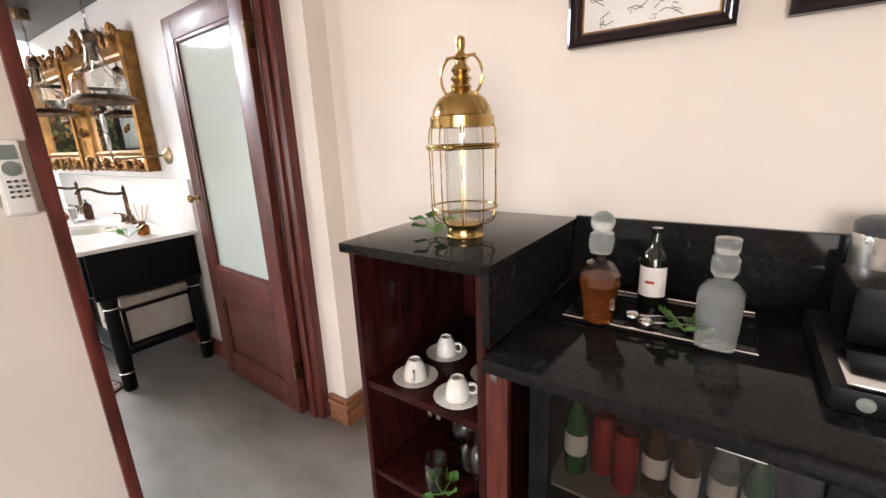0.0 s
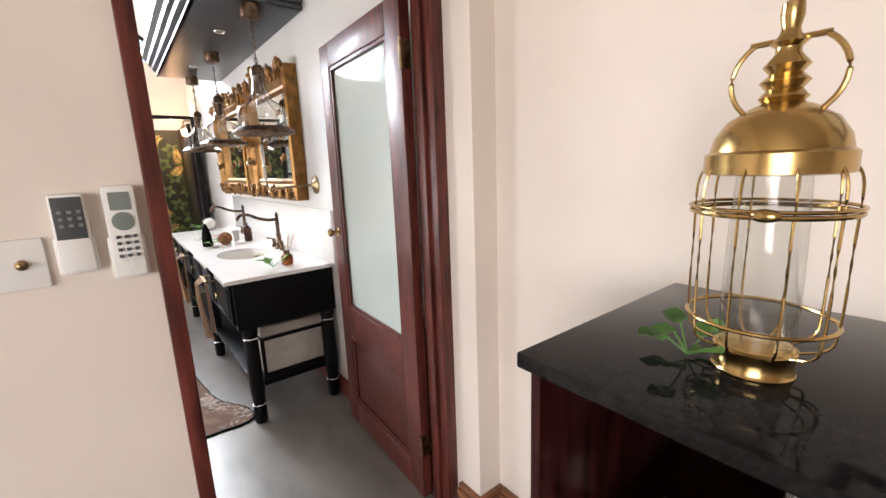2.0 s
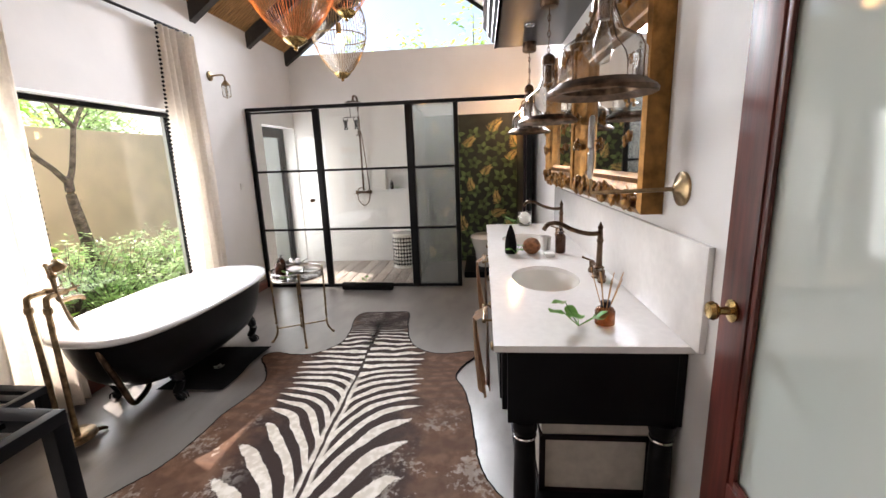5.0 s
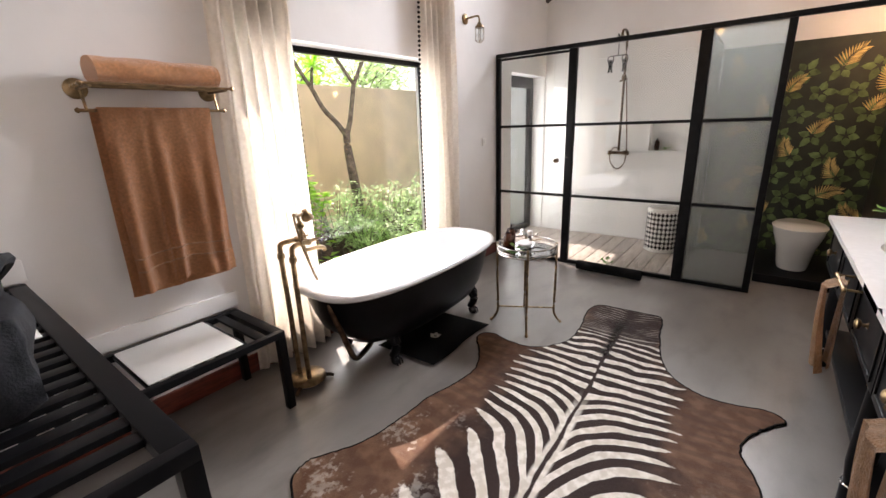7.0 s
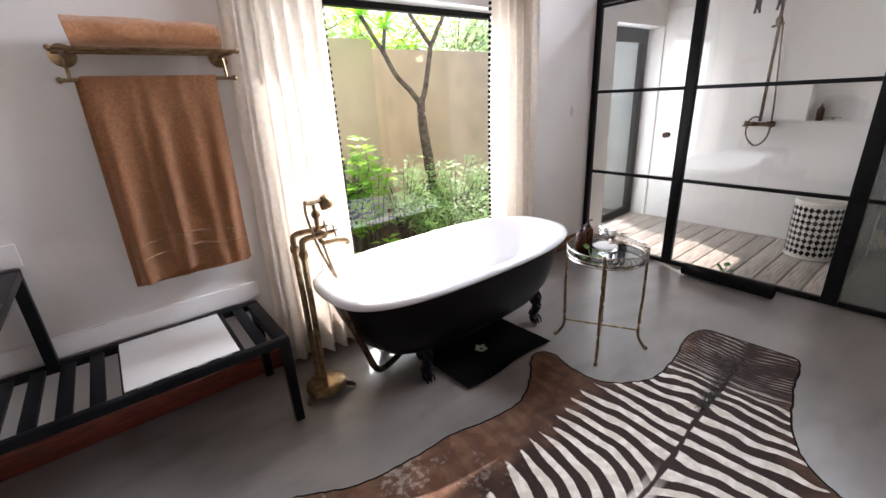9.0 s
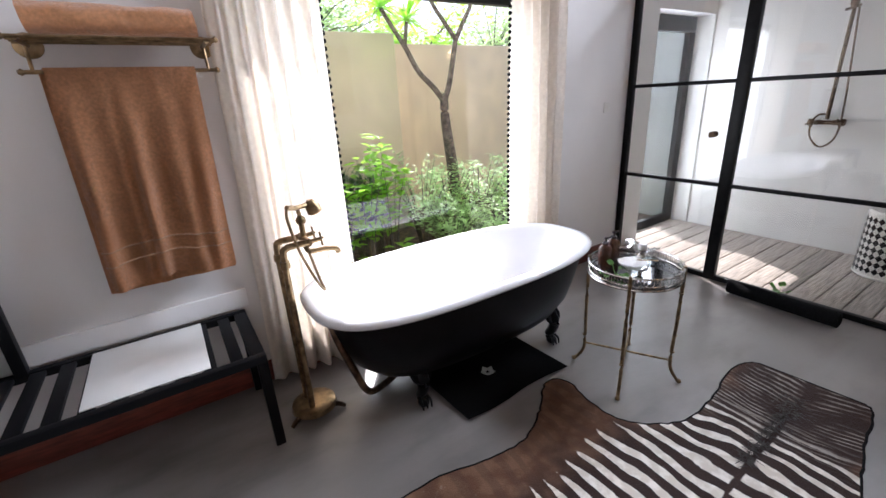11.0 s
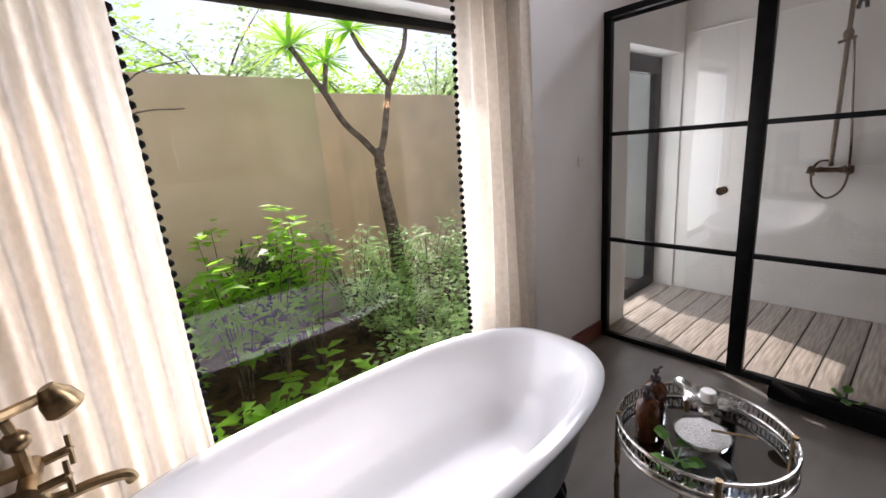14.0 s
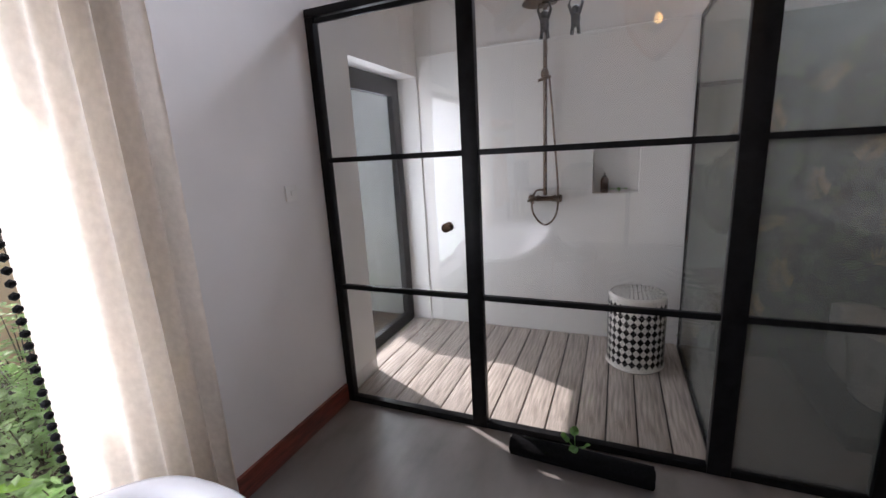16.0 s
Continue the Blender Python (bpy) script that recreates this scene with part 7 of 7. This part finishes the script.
fr_ = thing("bar_fridge", pose(0, 0, 0), "black bar fridge with a glass door", "fridge")
FX0, FX1, FY = -0.205, 0.325, 0.965
for nm, a, b in (("side", (FX0, FY + 0.03, 0.02), (FX0 + 0.03, 1.42, 0.885)), ("side", (FX1 - 0.03, FY + 0.03, 0.02), (FX1, 1.42, 0.885)), ("back", (FX0 + 0.03, 1.38, 0.02), (FX1 - 0.03, 1.42, 0.885)), ("roof", (FX0 + 0.03, FY + 0.03, 0.855), (FX1 - 0.03, 1.38, 0.885)), ("bottom", (FX0 + 0.03, FY + 0.03, 0.02), (FX1 - 0.03, 1.38, 0.06))):
    part(nm, box(a, b), M_BLACK, fr_)
for nm, a, b in (("lining", (FX0 + 0.031, 1.30, 0.061), (FX1 - 0.031, 1.379, 0.854)), ("rack", (FX0 + 0.031, FY + 0.035, 0.585), (FX1 - 0.031, 1.30, 0.592)), ("rack", (FX0 + 0.031, FY + 0.035, 0.30), (FX1 - 0.031, 1.30, 0.307))):
    part(nm, box(a, b), M_GREYINSIDE, fr_)
dr = part("door_frame", bx(bx(bx(bx(bmesh.new(), (FX0, FY, 0.03), (FX0 + 0.045, FY + 0.028, 0.885), 0.003), (FX1 - 0.045, FY, 0.03), (FX1, FY + 0.028, 0.885), 0.003), (FX0 + 0.045, FY, 0.855), (FX1 - 0.045, FY + 0.028, 0.885), 0.003), (FX0 + 0.045, FY, 0.03), (FX1 - 0.045, FY + 0.028, 0.07), 0.003), M_BLACK, fr_)
part("door_glass", box((FX0 + 0.045, FY + 0.01, 0.07), (FX1 - 0.045, FY + 0.014, 0.855)), M_FRIDGEGLASS, dr, "smoked door glass")
lb = part("badge", box((0.135, FY - 0.003, 0.848), (0.205, FY - 0.0005, 0.866), 0.001), M_WHITEPLASTIC, fr_, "small white badge")
part("badge_lettering", box((0.142, FY - 0.0036, 0.854), (0.182, FY - 0.0031, 0.860)), M_GREYPLASTIC, lb)


def drink(x, y, z, r, h, material, label_mat, name, label):
    b_ = thing(name, pose(x, y, z), label, "bottle" if name != "drink_can" else "can", "drinks in the bar fridge")
    if name == "drink_can":
        part("body", lathe(bmesh.new(), [(r * 0.85, 0), (r, 0.008), (r, h * 0.9), (r * 0.85, h), (0, h - 0.003)], 18), material, b_)
    else:
        part("body", lathe(bmesh.new(), [(r * 0.9, 0), (r, 0.006), (r, h * 0.55), (r * 0.8, h * 0.68), (r * 0.42, h * 0.8), (r * 0.38, h * 0.95)], 18), material, b_)
        part("cap", lathe(bmesh.new(), [(r * 0.45, h * 0.94), (r * 0.45, h), (0, h)], 12), M_STEEL, b_)
        part("label", lathe(bmesh.new(), [(r * 1.015, h * 0.24), (r * 1.015, h * 0.48)], 18, caps=False), label_mat, b_)


for i, (x, m_, lm, nm, lab) in enumerate(((-0.13, M_GREENGLASS, M_LABEL, "beer_bottle", "green beer bottle in the fridge"), (-0.075, M_REDCAN, M_LABEL, "drink_can", "red drink can in the fridge"), (-0.02, M_REDCAN, M_LABEL, "drink_can", "red drink can in the fridge"),
                                          (0.035, M_AMBERGLASS, M_LABEL, "beer_bottle", "brown beer bottle with a pale label"), (0.095, M_AMBERGLASS, M_LABEL, "beer_bottle", "brown beer bottle with a cream label"), (0.16, M_CLEARSOLID, M_LABEL, "water_bottle", "clear water bottle in the fridge"), (0.215, M_GREENGLASS, M_LABEL, "beer_bottle", "green beer bottle in the fridge"))):
    drink(x, 1.07 + 0.03 * (i % 2), 0.593, 0.026, 0.15 if nm == "drink_can" else (0.225, 0.205)[i % 2], m_, lm, nm, lab)
    drink(x + 0.01, 1.12, 0.308, 0.028, 0.12 if i % 2 else 0.2, (M_GREENGLASS, M_REDCAN, M_AMBERGLASS)[i % 3], lm, "drink_can" if i % 2 else "beer_bottle", "drink on the lower fridge rack")

# tray with decanters
ty = thing("drinks_tray", pose(-0.01, 1.285, KT), "dark mirrored drinks tray with a chrome rim", "tray")
part("plate", box((-0.195, -0.115, 0.001), (0.195, 0.115, 0.008), 0.002), M_STONE_BLACK, ty)
part("rim", tube(bmesh.new(), [(-0.195, -0.115, 0.009), (0.195, -0.115, 0.009), (0.195, 0.115, 0.009), (-0.195, 0.115, 0.009)], 0.003, 6, closed=True), M_CHROME, ty)
TZ = KT + 0.009


def square_ring(r, z, n=28, p=4.0):
    return oval(r, r, z, n, p)


dc = thing("amber_decanter", pose(-0.125, 1.175, TZ) @ Matrix.Scale(0.97, 4), "cut crystal decanter of amber spirit", "decanter")
prof = [(0.036, 0.0), (0.037, 0.012), (0.040, 0.06), (0.050, 0.10), (0.048, 0.125), (0.032, 0.15), (0.018, 0.158), (0.017, 0.175), (0.024, 0.18)]
part("vessel", lathe(bmesh.new(), prof, 10, caps=False), M_CLEAR, dc, smooth=0)
part("spirit", lathe(bmesh.new(), [(0.034, 0.006), (0.038, 0.06), (0.047, 0.10), (0.046, 0.118), (0, 0.119)], 10), M_WHISKY, dc, "amber spirit", 0)
part("collar", loft(bmesh.new(), [square_ring(0.022, 0.176), square_ring(0.027, 0.20), square_ring(0.024, 0.222)]), M_CLEARSOLID, dc)
part("stopper", ball(bmesh.new(), (0, 0, 0.248), 0.027, 3), M_CLEARSOLID, dc, "faceted ball stopper")
dc = thing("clear_decanter", pose(0.112, 1.185, TZ) @ Matrix.Scale(0.88, 4), "square cut crystal decanter with a square stopper", "decanter")
part("vessel", loft(bmesh.new(), [square_ring(r, z) for r, z in ((0.042, 0.0), (0.043, 0.02), (0.047, 0.11), (0.046, 0.13), (0.03, 0.15), (0.018, 0.156), (0.018, 0.17))]), M_CLEARSOLID, dc)
part("collar", loft(bmesh.new(), [square_ring(0.02, 0.17), square_ring(0.028, 0.185), square_ring(0.028, 0.21), square_ring(0.02, 0.222)]), M_CLEARSOLID, dc)
part("stopper", loft(bmesh.new(), [square_ring(0.018, 0.222), square_ring(0.025, 0.23), square_ring(0.025, 0.255), square_ring(0.02, 0.258)]), M_CLEARSOLID, dc)
wb = thing("wine_bottle", pose(-0.037, 1.355, TZ) @ Matrix.Scale(0.92, 4), "small dark wine bottle with a cream label", "bottle")
part("body", lathe(bmesh.new(), [(0.032, 0), (0.034, 0.005), (0.034, 0.125), (0.028, 0.148), (0.014, 0.165), (0.012, 0.205), (0.014, 0.207), (0.014, 0.217), (0, 0.218)], 28), M_WINEBOTTLE, wb)
bm = bmesh.new()
loft(bm, [[(0.0345 * math.cos(a), 0.0345 * math.sin(a), z) for a in [radians(180 + 160 * k / 20 + 10) for k in range(21)]] for z in (0.028, 0.112)], close=False)
part("label", bm, M_LABEL, wb, "cream paper label")
bm = bmesh.new()
loft(bm, [[(0.0348 * math.cos(a), 0.0348 * math.sin(a), z) for a in [radians(245 + 40 * k / 8) for k in range(9)]] for z in (0.066, 0.074)], close=False)
part("label_script", bm, M_REDINK, wb, "red script as a plain bar")
sp = thing("ice_tongs", pose(-0.02, 1.19, TZ + 0.004), "pair of steel measuring spoons on the tray", "spoons")
for k, (x, y) in enumerate(((-0.035, 0.02), (0.0, -0.005))):
    part("bowl", ball(bmesh.new(), (x, y, 0.012), 0.017, 2, 1.1, 1, 0.7), M_CHROME, sp)
    part("shaft", tube(bmesh.new(), [(x + 0.015, y, 0.014), (x + 0.12, y + 0.035, 0.018)], 0.0025, 6), M_CHROME, sp)
sprig((0.055, 1.20, TZ + 0.004), 16, 7, 0.035, "bright green herb sprig on the tray")

# coffee machine and tin
cm = thing("coffee_machine", pose(0.40, 1.20, KT), "black capsule coffee machine on the counter", "coffee machine")
part("base", box((-0.13, -0.16, 0.0), (0.16, 0.2, 0.045), 0.012), M_BLACK, cm)
part("drip_tray", box((-0.11, -0.155, 0.046), (0.13, -0.02, 0.052), 0.002), M_CHROME, cm, "chrome edged drip tray")
part("tower", box((-0.09, 0.02, 0.045), (0.13, 0.2, 0.16), 0.015), M_BLACK, cm)
part("button", lathe(bmesh.new(), [(0.012, 0), (0.011, 0.004), (0, 0.005)], 14, m=pose(-0.085, -0.162, 0.024, 90, 0, 0)), M_SCREEN, cm)
tn = thing("storage_tin", pose(0.385, 1.40, KT), "brushed steel storage jar with a dark lid", "jar")
part("jar", lathe(bmesh.new(), [(0.06, 0), (0.062, 0.005), (0.062, 0.22), (0.06, 0.225)], 28), M_STEEL, tn)
part("lid", lathe(bmesh.new(), [(0.063, 0.226), (0.063, 0.245), (0.05, 0.255), (0, 0.257)], 28), M_GREYPLASTIC, tn)

# framed sketches
def framed_sketch(x0, x1, z0, z1, seed):
    rng_ = random.Random(seed)
    p_ = thing("framed_sketch", pose(x0, YB, z0), "pencil sketch in a dark moulded frame", "picture", "framed sketches")
    W, H, F = x1 - x0, z1 - z0, 0.034
    prof_ = [(0.0, 0.0), (0.0, 0.028), (0.008, 0.032), (0.014, 0.026), (0.024, 0.024), (0.030, 0.018), (F, 0.008), (F, 0.0)]
    for nm, a, b, inn in (("side", (0, 0), (0, H), (1, 0)), ("side", (W, 0), (W, H), (-1, 0)), ("bottom", (0, 0), (W, 0), (0, 1)), ("top", (0, H), (W, H), (0, -1))):
        ln2 = math.hypot(b[0] - a[0], b[1] - a[1])
        un = ((b[0] - a[0]) / ln2, (b[1] - a[1]) / ln2)
        rings = [[(q[0] + inn[0] * t + sg * un[0] * t, -dp, q[1] + inn[1] * t + sg * un[1] * t) for t, dp in prof_] for q, sg in ((a, 1), (b, -1))]
        part(nm, loft(bmesh.new(), rings), M_FRAME, p_)
    part("gilt_slip", bx(bx(bx(bx(bmesh.new(), (F, -0.009, F), (F + 0.004, -0.004, H - F)), (W - F - 0.004, -0.009, F), (W - F, -0.004, H - F)), (F + 0.004, -0.009, F), (W - F - 0.004, -0.004, F + 0.004)), (F + 0.004, -0.009, H - F - 0.004), (W - F - 0.004, -0.004, H - F)), M_GOLD, p_)
    part("paper", box((F, -0.005, F), (W - F, -0.003, H - F)), M_PAPER, p_)
    bm = bmesh.new()
    for _ in range(26):
        x, z = rng_.uniform(F + 0.05, W - F - 0.05), rng_.uniform(F + 0.015, H * 0.5)
        q = [Vector((x, -0.006, z))]
        for _k in range(4):
            q.append(q[-1] + Vector((rng_.uniform(-0.02, 0.024), 0, rng_.uniform(-0.012, 0.014))))
        tube(bm, q, 0.0009, 4)
    part("pencil_lines", bm, M_INK, p_)["kind"] = "stuff"


framed_sketch(-0.328, 0.068, 1.605, 1.975, 2)
framed_sketch(0.163, 0.56, 1.605, 1.975, 6)

# ---- shower decking ----
deck = structure("floor_deck", box((XB, YW - 0.2, 0.001), (XS - 0.024, -0.014, 0.006)), M_BEAM, "grey weathered timber shower decking")
nb = 13
bw_ = (0 - YW - 0.016) / nb
board = mesh_of("board", box((XB + 0.004, 0.004, 0.006), (XS - 0.026, bw_ - 0.004, 0.022), 0.003), M_DECK)
for i in range(nb):
    o = new("board", board)
    o.parent = deck
    o.location = (0, YW + bw_ * i, 0)
o = new("board", mesh_of("board", box((DX0 + 0.01, -2.0, 0.006), (DX1 - 0.01, YW - 0.004, 0.022), 0.003), M_DECK))
o.parent = deck
